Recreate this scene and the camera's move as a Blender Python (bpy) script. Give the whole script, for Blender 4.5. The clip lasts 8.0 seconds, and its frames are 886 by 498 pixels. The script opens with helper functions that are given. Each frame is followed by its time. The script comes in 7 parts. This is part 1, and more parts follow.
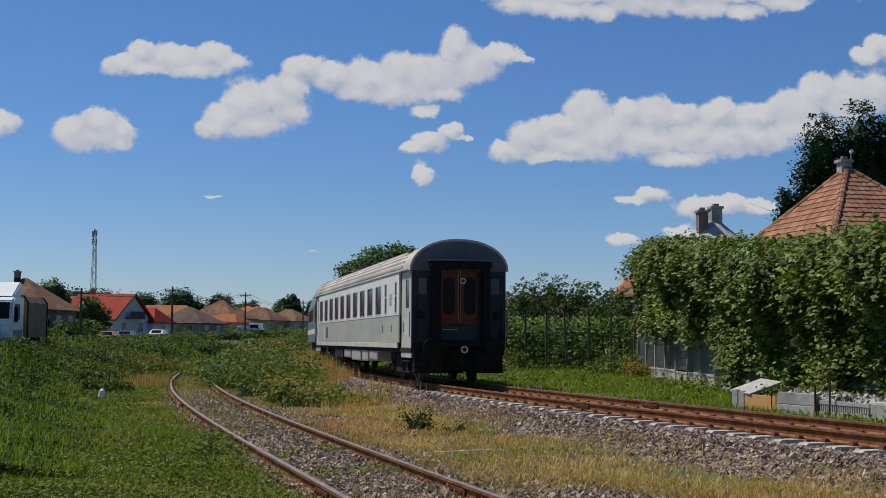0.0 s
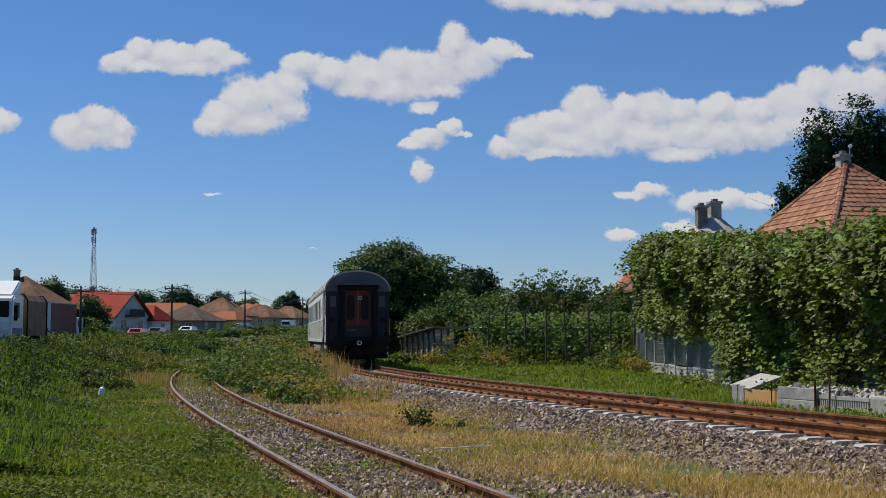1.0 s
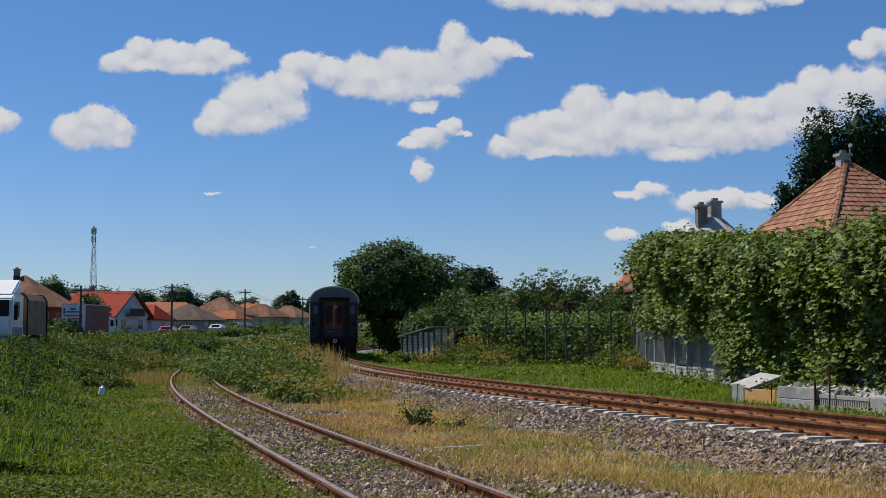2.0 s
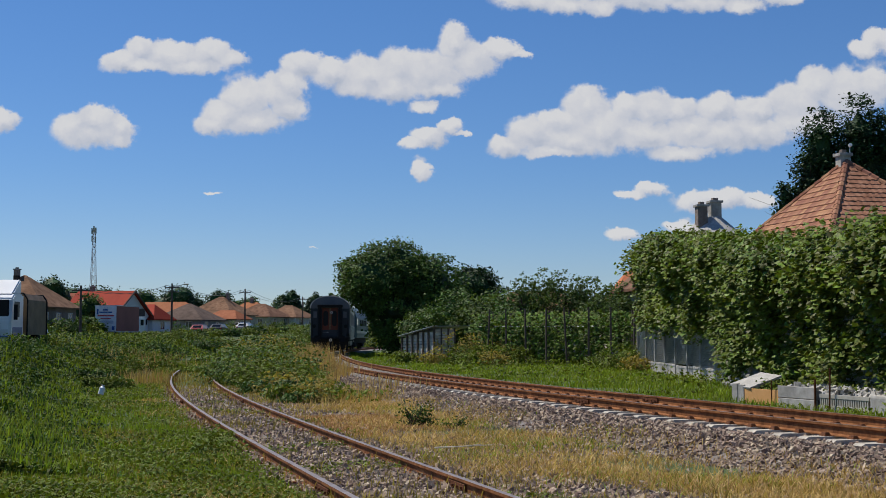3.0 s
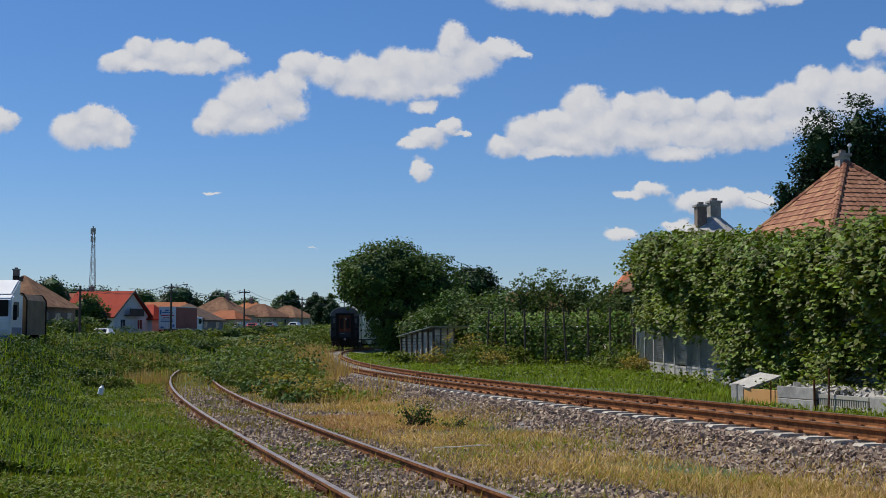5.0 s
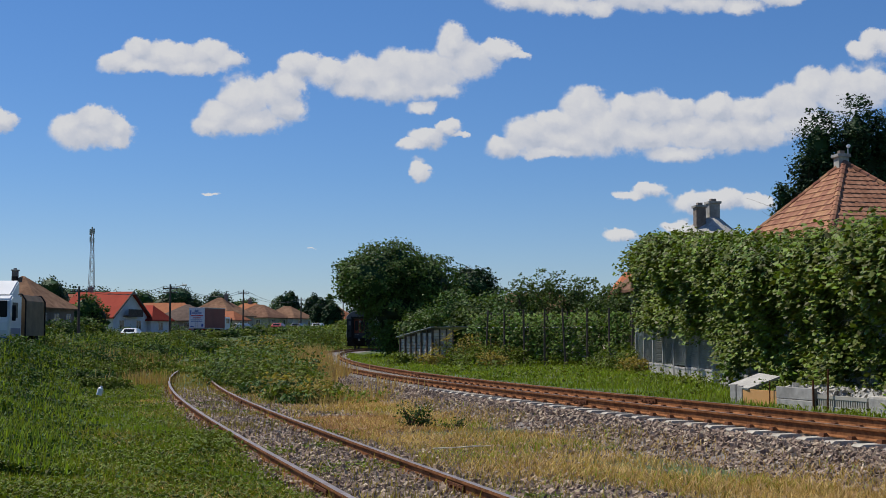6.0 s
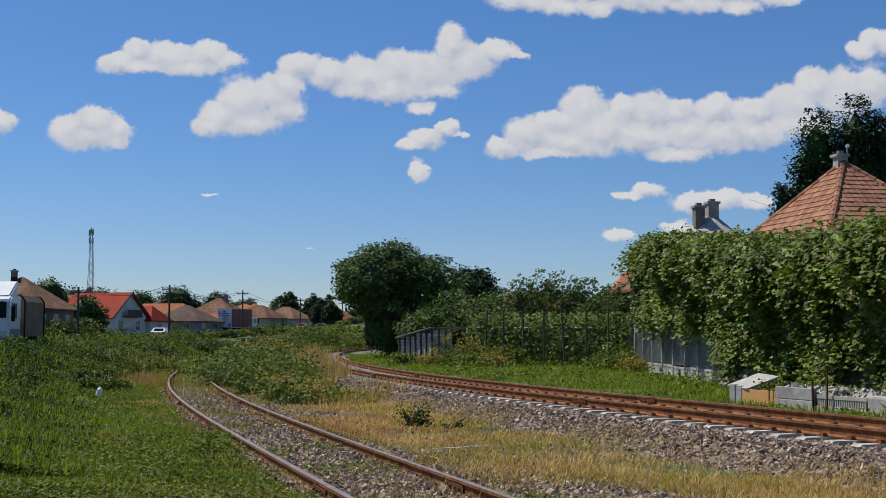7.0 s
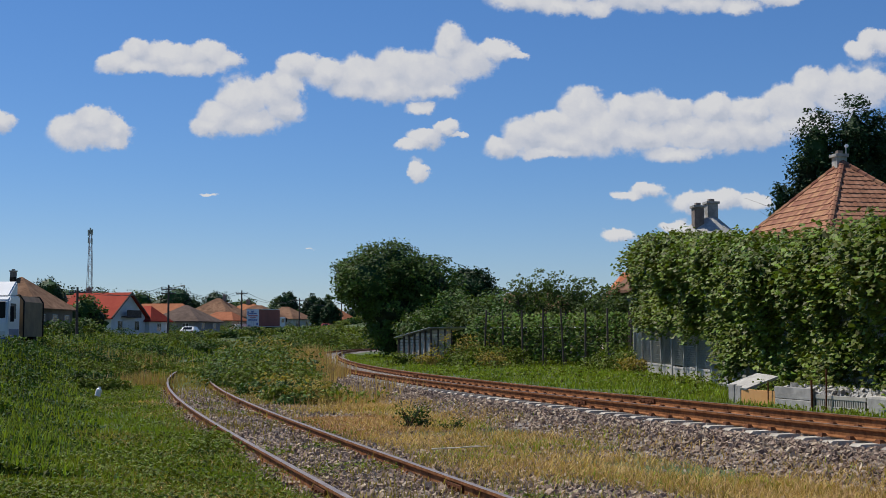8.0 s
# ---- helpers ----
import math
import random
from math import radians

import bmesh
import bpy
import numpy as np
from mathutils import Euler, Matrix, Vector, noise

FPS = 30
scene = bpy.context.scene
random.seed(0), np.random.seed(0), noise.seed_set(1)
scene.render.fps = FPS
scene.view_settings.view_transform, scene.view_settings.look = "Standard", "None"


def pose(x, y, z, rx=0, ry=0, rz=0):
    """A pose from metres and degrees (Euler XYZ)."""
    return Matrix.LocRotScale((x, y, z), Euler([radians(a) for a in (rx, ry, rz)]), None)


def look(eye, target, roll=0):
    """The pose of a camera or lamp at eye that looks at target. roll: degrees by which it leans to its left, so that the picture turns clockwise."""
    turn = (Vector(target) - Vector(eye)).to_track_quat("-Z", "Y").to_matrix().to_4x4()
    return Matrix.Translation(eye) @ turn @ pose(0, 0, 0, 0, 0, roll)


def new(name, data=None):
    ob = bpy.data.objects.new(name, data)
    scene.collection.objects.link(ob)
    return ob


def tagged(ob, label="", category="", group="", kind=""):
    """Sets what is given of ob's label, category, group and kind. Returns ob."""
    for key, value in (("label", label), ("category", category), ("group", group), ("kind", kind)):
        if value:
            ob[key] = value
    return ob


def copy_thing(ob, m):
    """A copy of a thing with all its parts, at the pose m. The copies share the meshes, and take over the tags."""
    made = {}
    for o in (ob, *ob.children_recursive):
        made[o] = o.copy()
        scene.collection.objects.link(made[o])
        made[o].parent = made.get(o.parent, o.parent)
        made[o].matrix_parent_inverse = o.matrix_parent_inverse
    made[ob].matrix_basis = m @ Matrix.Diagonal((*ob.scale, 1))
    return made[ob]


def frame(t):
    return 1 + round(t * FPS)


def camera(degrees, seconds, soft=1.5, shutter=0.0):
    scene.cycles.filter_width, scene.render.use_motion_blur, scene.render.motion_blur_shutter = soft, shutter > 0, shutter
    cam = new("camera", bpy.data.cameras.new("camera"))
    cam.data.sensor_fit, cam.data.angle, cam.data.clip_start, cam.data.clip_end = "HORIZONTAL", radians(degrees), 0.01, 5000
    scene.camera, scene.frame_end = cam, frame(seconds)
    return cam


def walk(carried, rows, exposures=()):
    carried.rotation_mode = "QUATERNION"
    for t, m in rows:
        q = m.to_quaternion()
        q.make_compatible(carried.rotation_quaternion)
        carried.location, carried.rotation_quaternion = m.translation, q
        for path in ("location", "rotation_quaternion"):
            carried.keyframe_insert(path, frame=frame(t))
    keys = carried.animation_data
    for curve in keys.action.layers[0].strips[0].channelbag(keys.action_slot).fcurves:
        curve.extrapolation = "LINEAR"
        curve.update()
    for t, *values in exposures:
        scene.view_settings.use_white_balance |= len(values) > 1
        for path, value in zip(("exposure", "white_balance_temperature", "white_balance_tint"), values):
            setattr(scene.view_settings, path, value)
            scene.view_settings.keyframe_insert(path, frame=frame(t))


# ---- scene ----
# camera: hand-held, standing beside the siding
EYE = (0.0, 0.0, 1.70)
cam = camera(38.0, 8.0, soft=0.7)
SWAY = [(0.0, 4.111, 0.143, 0.351), (0.5, 3.988, 0.127, 0.083), (1.0, 3.949, 0.114, 0.078), (1.5, 3.932, 0.114, 0.085),
        (3.0, 3.911, 0.114, 0.074), (3.5, 3.911, 0.114, 0.073), (4.0, 3.911, 0.114, 0.073), (4.5, 3.911, 0.108, 0.074),
        (6.0, 3.949, 0.041, 0.070), (6.5, 3.951, 0.035, 0.060), (7.0, 3.964, 0.006, 0.012), (7.5, 3.970, -0.004, 0.0),
        (8.0, 3.967, -0.034, -0.003)]
walk(cam, [(t, pose(*EYE, 90 + p, 0, y) @ pose(0, 0, 0, 0, 0, r)) for t, p, y, r in SWAY],
     exposures=[(0.0, -.14), (0.5, -.09), (1.0, -.03), (1.5, 0.0), (8.0, 0.0)])

# light: high summer sun from the left, behind the train
SUN_EL, SUN_AZ = radians(58), radians(-58)      # azimuth from +y, clockwise towards +x
to_sun = Vector((math.sin(SUN_AZ) * math.cos(SUN_EL), math.cos(SUN_AZ) * math.cos(SUN_EL), math.sin(SUN_EL)))
sun = new("sun", bpy.data.lights.new("sun", "SUN"))
sun.data.energy, sun.data.angle, sun.data.color = 5.0, radians(0.53), (1.0, 0.94, 0.83)
sun.matrix_world = look(tuple(to_sun * 50), (0, 0, 0))


class Nodes:
    """Short way to write node trees."""

    def __init__(self, tree):
        self.tree = tree
        tree.nodes.clear()

    def add(self, kind, **inputs):
        n = self.tree.nodes.new(kind)
        for k, v in inputs.items():
            key = int(k[1:]) if k[0] == "i" and k[1:].isdigit() else k.replace("_", " ")
            self.put(n.inputs[key], v)
        return n

    def put(self, socket, v):
        if isinstance(v, bpy.types.NodeSocket):
            self.tree.links.new(v, socket)
        elif isinstance(v, bpy.types.Node):
            self.tree.links.new(v.outputs[0], socket)
        else:
            socket.default_value = v

    def math(self, op, a, b=0.0, c=0.0, clamp=False):
        n = self.add("ShaderNodeMath", i0=a, i1=b, i2=c)
        n.operation, n.use_clamp = op, clamp
        return n.outputs[0]

    def vec(self, op, a, b=(0, 0, 0), c=(0, 0, 0), out=0):
        n = self.add("ShaderNodeVectorMath", i0=a)
        n.operation = op
        self.put(n.inputs[1], b)
        if op == "MULTIPLY_ADD":
            self.put(n.inputs[2], c)
        return n.outputs[out]

    def noise(self, vector, scale, detail=4.0, rough=0.55, distort=0.0):
        n = self.add("ShaderNodeTexNoise", Vector=vector, Scale=scale, Detail=detail, Roughness=rough, Distortion=distort)
        return n.outputs[0]

    def ramp(self, fac, stops):
        n = self.add("ShaderNodeValToRGB", Fac=fac)
        e = n.color_ramp.elements
        while len(e) < len(stops):
            e.new(0.5)
        for el, (p, c) in zip(e, stops):
            el.position, el.color = p, (*c, 1)
        return n.outputs[0]

    def mix(self, fac, a, b, how="MIX"):
        n = self.add("ShaderNodeMix")
        n.data_type, n.blend_type = "RGBA", how
        self.put(n.inputs[0], fac)
        self.put(n.inputs[6], a if not isinstance(a, tuple) else (*a, 1))
        self.put(n.inputs[7], b if not isinstance(b, tuple) else (*b, 1))
        return n.outputs[2]

    def smooth(self, v, lo, hi):
        n = self.add("ShaderNodeMapRange", Value=v)
        n.interpolation_type = "SMOOTHSTEP"
        n.inputs[1].default_value, n.inputs[2].default_value = lo, hi
        return n.outputs[0]


# sky: clear blue with fair-weather cumulus; each cloud is a few soft lobes (u, v, half width, half height)
# in the plane one unit ahead of the eye
CLOUDS = [
    [(-0.2575, 0.2161, 0.0141, 0.0076), (-0.2421, 0.2251, 0.0132, 0.0099), (-0.2153, 0.2215, 0.0264, 0.0116), (-0.1864, 0.2237, 0.0176, 0.0108), (-0.1686, 0.2192, 0.0114, 0.0072),
     (-0.2019, 0.2134, 0.0351, 0.0063), (-0.2441, 0.2125, 0.0220, 0.0054)],
    [(-0.2943, 0.1653, 0.0176, 0.0116), (-0.2744, 0.1712, 0.0184, 0.0108), (-0.2566, 0.1640, 0.0123, 0.0099), (-0.2808, 0.1586, 0.0264, 0.0099), (-0.2564, 0.1551, 0.0097, 0.0054)],
    [(-0.3476, 0.1712, 0.0114, 0.0099)],
    [(-0.1747, 0.1752, 0.0184, 0.0125), (-0.1835, 0.1685, 0.0149, 0.0072), (-0.1571, 0.1877, 0.0202, 0.0148), (-0.1350, 0.1922, 0.0176, 0.0134), (-0.1238, 0.1810, 0.0141, 0.0108),
     (-0.1525, 0.1698, 0.0264, 0.0090), (-0.1239, 0.1990, 0.0132, 0.0112)],
    [(-0.1129, 0.2134, 0.0176, 0.0112), (-0.0907, 0.2080, 0.0176, 0.0112), (-0.0640, 0.2080, 0.0220, 0.0148), (-0.0373, 0.2125, 0.0198, 0.0148), (-0.0417, 0.1967, 0.0264, 0.0099),
     (-0.0129, 0.2080, 0.0264, 0.0179), (0.0049, 0.2327, 0.0132, 0.0152), (0.0205, 0.2192, 0.0198, 0.0134), (0.0427, 0.2251, 0.0167, 0.0081), (0.0583, 0.2215, 0.0097, 0.0031),
     (-0.0728, 0.1967, 0.0132, 0.0081), (-0.0062, 0.1945, 0.0176, 0.0063)],
    [(-0.0182, 0.1810, 0.0105, 0.0045)],
    [(-0.0261, 0.1515, 0.0123, 0.0049), (-0.0128, 0.1564, 0.0141, 0.0072), (0.0027, 0.1640, 0.0105, 0.0058), (0.0137, 0.1577, 0.0061, 0.0022)],
    [(-0.0203, 0.1319, 0.0075, 0.0072)],
    [(-0.1828, 0.1132, 0.0114, 0.0031)],
    [(0.0469, 0.1506, 0.0158, 0.0081), (0.0647, 0.1609, 0.0176, 0.0143), (0.0891, 0.1698, 0.0176, 0.0099), (0.1114, 0.1833, 0.0198, 0.0148), (0.0957, 0.1564, 0.0307, 0.0125),
     (0.1223, 0.1631, 0.0264, 0.0170), (0.1446, 0.1810, 0.0141, 0.0116), (0.1624, 0.1810, 0.0176, 0.0143), (0.1845, 0.1788, 0.0154, 0.0116), (0.1533, 0.1586, 0.0264, 0.0125),
     (0.1910, 0.1631, 0.0220, 0.0134), (0.2134, 0.1810, 0.0176, 0.0116), (0.2153, 0.1586, 0.0264, 0.0125), (0.2422, 0.1788, 0.0198, 0.0116), (0.2419, 0.1609, 0.0264, 0.0116),
     (0.2734, 0.1855, 0.0220, 0.0161), (0.2914, 0.1990, 0.0176, 0.0143), (0.3135, 0.1945, 0.0198, 0.0193), (0.3358, 0.1990, 0.0176, 0.0161), (0.2819, 0.1676, 0.0264, 0.0108),
     (0.1841, 0.1444, 0.0220, 0.0063), (0.0823, 0.1453, 0.0220, 0.0040)],
    [(0.0652, 0.2667, 0.0264, 0.0076), (0.0964, 0.2630, 0.0198, 0.0067), (0.1231, 0.2599, 0.0132, 0.0058), (0.1544, 0.2676, 0.0307, 0.0090), (0.1990, 0.2644, 0.0264, 0.0076),
     (0.2346, 0.2612, 0.0154, 0.0058), (0.2660, 0.2689, 0.0198, 0.0058), (0.1634, 0.2757, 0.1318, 0.0081)],
    [(0.1439, 0.1119, 0.0123, 0.0040), (0.1594, 0.1163, 0.0132, 0.0054)],
    [(0.1946, 0.1061, 0.0167, 0.0081), (0.2168, 0.1088, 0.0176, 0.0072), (0.2410, 0.1074, 0.0158, 0.0058)],
    [(0.1370, 0.0809, 0.0145, 0.0049)],
    [(0.1812, 0.0875, 0.0132, 0.0049)],
    [(0.3298, 0.2282, 0.0132, 0.0067), (0.3389, 0.2350, 0.0114, 0.0076), (0.3499, 0.2327, 0.0132, 0.0090)],
    [(-0.0999, 0.0681, 0.0070, 0.0018)],
]


def make_sky():
    world = bpy.data.worlds.new("sky")
    scene.world = world
    world.use_nodes = True
    n = Nodes(world.node_tree)
    sky = n.add("ShaderNodeTexSky")
    sky.sky_type, sky.sun_disc, sky.sun_elevation, sky.sun_rotation = "NISHITA", False, SUN_EL, SUN_AZ % (2 * math.pi)
    sky.air_density, sky.dust_density, sky.ozone_density = 1.0, 0.0, 2.0
    way = n.add("ShaderNodeTexCoord").outputs["Generated"]
    sep = n.add("ShaderNodeSeparateXYZ", Vector=way)
    ahead = n.math("MAXIMUM", sep.outputs[1], 0.02)
    uv = n.add("ShaderNodeCombineXYZ", X=n.math("DIVIDE", sep.outputs[0], ahead), Y=n.math("DIVIDE", sep.outputs[2], ahead)).outputs[0]
    w1 = n.add("ShaderNodeTexNoise", Vector=uv, Scale=60.0, Detail=5.0, Roughness=0.6)
    warp = n.vec("MULTIPLY_ADD", w1.outputs["Color"], (.013, .011, 0), n.vec("ADD", uv, (-.0065, -.0055, 0)))
    w0 = n.add("ShaderNodeTexNoise", Vector=uv, Scale=24.0, Detail=3.0, Roughness=0.5)
    warp = n.vec("MULTIPLY_ADD", w0.outputs["Color"], (.014, .010, 0), n.vec("ADD", warp, (-.007, -.005, 0)))
    w2 = n.add("ShaderNodeTexNoise", Vector=uv, Scale=190.0, Detail=4.0, Roughness=0.65)
    warp = n.vec("MULTIPLY_ADD", w2.outputs["Color"], (.0052, .0044, 0), n.vec("ADD", warp, (-.0026, -.0022, 0)))

    def body_of(at, soft):
        field = None
        for lobes in CLOUDS:
            for u, v, a, b in lobes:
                q = n.vec("MULTIPLY_ADD", at, (1 / a, 1 / b, 0), (-u / a, -v / b, 0))
                d = n.vec("LENGTH", q, out=1)
                if b < .0032 and len(lobes) == 1:       # a thin wisp
                    d = n.math("ADD", d, .48)
                field = d if field is None else n.math("SMOOTH_MIN", field, d, soft)
        return field
    field = body_of(warp, 0.16)
    # the same body a little towards the sun: thick there means shade here
    ahead_of = body_of(n.vec("ADD", warp, (-.0030, .0070, 0)), 0.70)
    rise = n.math("SUBTRACT", ahead_of, field)
    crisp = n.smooth(rise, -.25, .35)           # crisp sunny rims, ragged soft bases
    fine = n.noise(uv, 120.0, 6.0, 0.62)
    rim = n.math("ADD", field, n.math("MULTIPLY", n.math("SUBTRACT", fine, 0.5), n.math("ADD", 0.75, n.math("MULTIPLY", crisp, -.3))))
    edge = n.math("ADD", 1.42, n.math("MULTIPLY", crisp, -.30))
    mask = n.add("ShaderNodeMapRange", Value=rim, i1=0.80, i2=edge, i3=1.0, i4=0.0)
    mask.interpolation_type = "SMOOTHSTEP"
    mask = n.math("MULTIPLY", mask.outputs[0], n.smooth(sep.outputs[1], 0.05, 0.2))
    puff = n.noise(warp, 55.0, 5.0, 0.58)
    light = n.math("ADD", n.math("MULTIPLY", rise, 0.50), n.math("MULTIPLY", n.math("SUBTRACT", puff, 0.5), 1.15))
    tone = n.ramp(n.math("ADD", light, 0.60, clamp=True), [(0.1, (.60, .665, .80)), (0.4, (.76, .795, .89)), (0.62, (.86, .875, .935)), (0.9, (.97, .97, .985))])
    rich = n.add("ShaderNodeHueSaturation", Color=sky.outputs[0])
    rich.inputs["Saturation"].default_value = 1.08
    air = n.ramp(n.math("MULTIPLY", sep.outputs[2], 2.0, clamp=True), [(0.0, (.78, .905, 1.26)), (.25, (.655, .895, 1.28)), (.7, (.64, .955, 1.33))])
    clear = n.mix(1.0, rich.outputs[0], air, "MULTIPLY")
    bg = n.add("ShaderNodeBackground", Color=clear, Strength=0.072)
    cl = n.add("ShaderNodeBackground", Color=tone, Strength=0.69)
    out = n.add("ShaderNodeMixShader", i0=n.math("MULTIPLY", mask, 0.96), i1=bg.outputs[0], i2=cl.outputs[0])
    n.add("ShaderNodeOutputWorld", Surface=out.outputs[0])
    world.cycles.sampling_method = "MANUAL"
    world.cycles.sample_map_resolution = 512


make_sky()


# ---- materials ----
def surface(name, stops, scale=3.0, rough=0.8, metal=0.0, bump=0.2, bump_scale=30.0, stain=0.25, stain_scale=0.6,
            vary=0.0, island=False, thin=0.0, stretch=(1, 1, 1), coat=0.0):
    """A worn surface: grain in the given colours, large soft stains, fine relief, a shift of tone from piece to piece."""
    m = bpy.data.materials.new(name)
    m.use_nodes = True
    n = Nodes(m.node_tree)
    co = n.vec("MULTIPLY", n.add("ShaderNodeTexCoord").outputs["Object"], stretch)
    grain = n.noise(co, scale, 5.0, 0.6)
    col = n.ramp(grain, [(0.3 + 0.4 * i / max(1, len(stops) - 1), c) for i, c in enumerate(stops)])
    if stain:
        s = n.smooth(n.noise(co, stain_scale, 3.0, 0.5), 0.35, 0.7)
        col = n.mix(n.math("MULTIPLY", s, stain), col, tuple(0.45 * c for c in stops[0]))
    if vary:
        rnd = n.add("ShaderNodeNewGeometry").outputs["Random Per Island"] if island else n.add("ShaderNodeObjectInfo").outputs["Random"]
        hsv = n.add("ShaderNodeHueSaturation", Color=col)
        n.put(hsv.inputs["Value"], n.math("ADD", 1.0 - vary, n.math("MULTIPLY", rnd, 2 * vary)))
        n.put(hsv.inputs["Hue"], n.math("ADD", 0.5 - vary * 0.05, n.math("MULTIPLY", rnd, vary * 0.10)))
        col = hsv.outputs[0]
    b = n.add("ShaderNodeBsdfPrincipled", Base_Color=col, Roughness=rough, Metallic=metal)
    b.inputs["Specular IOR Level"].default_value = 0.16 if thin or rough > .7 else 0.32
    if coat:
        b.inputs["Coat Weight"].default_value = coat
    if bump:
        bp = n.add("ShaderNodeBump", Height=n.noise(co, bump_scale, 4.0, 0.6), Strength=bump, Distance=0.02)
        n.put(b.inputs["Normal"], bp)
    end = b.outputs[0]
    if thin:
        tr = n.add("ShaderNodeBsdfTranslucent", Color=n.mix(1.0, col, (1.25, 1.3, 0.55), "MULTIPLY"))
        end = n.add("ShaderNodeMixShader", i0=thin, i1=b.outputs[0], i2=tr.outputs[0]).outputs[0]
    n.add("ShaderNodeOutputMaterial", Surface=end)
    return m


def pane(name, colour=(0.02, 0.025, 0.03), rough=0.05, spec=0.6):
    m = bpy.data.materials.new(name)
    m.use_nodes = True
    n = Nodes(m.node_tree)
    b = n.add("ShaderNodeBsdfPrincipled", Base_Color=(*colour, 1), Roughness=rough)
    b.inputs["Specular IOR Level"].default_value = spec
    n.add("ShaderNodeOutputMaterial", Surface=b.outputs[0])
    return m


M = {}


def mats():
    S = surface
    M["rail_side"] = S("rail_rust", [(.11, .042, .016), (.25, .10, .038), (.36, .165, .065)], 6, .85, 0, .4, 60, .3, 1.5)
    M["rail_top"] = S("rail_worn_top", [(.22, .16, .12), (.38, .32, .28)], 8, .42, .45, .1, 60, .2, 2)
    M["rail_top_dull"] = S("rail_dull_top", [(.16, .10, .07), (.28, .22, .18)], 8, .5, .5, .2, 60, .3, 2)
    M["sleeper"] = S("sleeper_concrete", [(.37, .33, .275), (.54, .49, .42)], 9, .9, 0, .3, 50, .35, 2, vary=.18)
    M["sleeper_wood"] = S("sleeper_wood", [(.06, .045, .035), (.14, .11, .09)], 5, .95, 0, .5, 40, .4, 2, vary=.2)
    M["clip"] = S("rusty_iron", [(.06, .025, .015), (.18, .07, .03)], 20, .85, .2, .3, 80, 0)
    M["stone"] = S("ballast_stone", [(.17, .12, .09), (.315, .235, .178), (.50, .395, .31)], 6, .95, 0, .3, 60, .2, 1, vary=.42, island=True)
    M["blade"] = S("grass_green", [(.145, .205, .018), (.29, .35, .040)], 1.2, .75, 0, 0, 1, .2, .3, vary=.35, island=True, thin=.28)
    M["dry"] = S("grass_dry", [(.40, .25, .10), (.57, .40, .19)], 1.5, .85, 0, 0, 1, .15, .4, vary=.3, island=True, thin=.25)
    M["half"] = S("grass_half_dry", [(.22, .18, .045), (.37, .285, .095)], 1.5, .85, 0, 0, 1, .2, .4, vary=.3, island=True, thin=.3)
    M["weed"] = S("weed_leaf", [(.066, .098, .011), (.18, .215, .027)], .8, .65, 0, 0, 1, .3, .25, vary=.45, island=True, thin=.2)
    M["weed_dark"] = S("darker_weed_leaf", [(.026, .058, .011), (.06, .11, .02)], .8, .65, 0, 0, 1, .3, .25, vary=.45, island=True, thin=.15)
    M["brown_straw"] = S("brown_straw", [(.32, .17, .075), (.50, .30, .15)], 1.5, .9, 0, 0, 1, .2, .4, vary=.35, island=True, thin=.15)
    M["vine"] = S("vine_leaf", [(.054, .085, .011), (.185, .23, .030)], .7, .5, 0, 0, 1, .15, .3, vary=.6, island=True, thin=.16)
    M["vine_pale"] = S("pale_vine_leaf", [(.06, .11, .016), (.16, .22, .035)], .8, .6, 0, 0, 1, .25, .5, vary=.6, island=True, thin=.25)
    M["tree"] = S("tree_leaf", [(.042, .085, .016), (.10, .16, .030)], .5, .55, 0, 0, 1, .2, .3, vary=.45, island=True, thin=.14)
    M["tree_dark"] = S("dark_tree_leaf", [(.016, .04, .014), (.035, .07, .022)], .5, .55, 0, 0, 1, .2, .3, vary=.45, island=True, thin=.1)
    M["orchard"] = S("orchard_leaf", [(.05, .085, .025), (.10, .14, .04)], .6, .6, 0, 0, 1, .2, .3, vary=.4, island=True, thin=.3)
    M["bark"] = S("bark", [(.05, .035, .025), (.13, .10, .075)], 4, .95, 0, .8, 12, .3, 1, stretch=(1, 1, .3))
    M["concrete"] = S("weathered_concrete", [(.30, .29, .27), (.48, .46, .43)], 5, .95, 0, .4, 40, .45, 1.5, vary=.1)
    M["slab"] = S("pale_slab", [(.34, .325, .30), (.52, .50, .465)], 7, .9, 0, .5, 30, .3, 3)
    M["orange"] = S("orange_board", [(.58, .30, .11), (.68, .38, .16)], 4, .8, 0, .2, 30, .15, 2)
    M["oldwood"] = S("grey_planks", [(.28, .25, .21), (.46, .42, .37)], 6, .95, 0, .5, 30, .3, 2, vary=.25, stretch=(1, 1, .25))
    M["palewood"] = S("pale_boards", [(.52, .47, .39), (.74, .68, .58)], 6, .95, 0, .4, 30, .35, 2, vary=.2, stretch=(1, .4, 1))
    M["tin"] = S("sheet_metal", [(.42, .43, .44), (.60, .61, .62)], 4, .5, .5, .2, 20, .4, 2)
    M["wire"] = S("fence_wire", [(.30, .32, .33), (.45, .47, .48)], 20, .5, .7, 0, 1, 0)
    M["cable"] = S("cable", [(.03, .03, .03), (.05, .05, .05)], 5, .7, 0, 0, 1, 0)
    M["steel"] = S("mast_steel", [(.30, .20, .19), (.42, .36, .36)], 2, .6, .3, 0, 1, 0)
    M["pole"] = S("pole_wood", [(.07, .055, .045), (.15, .12, .10)], 5, .95, 0, .4, 20, .3, 1)
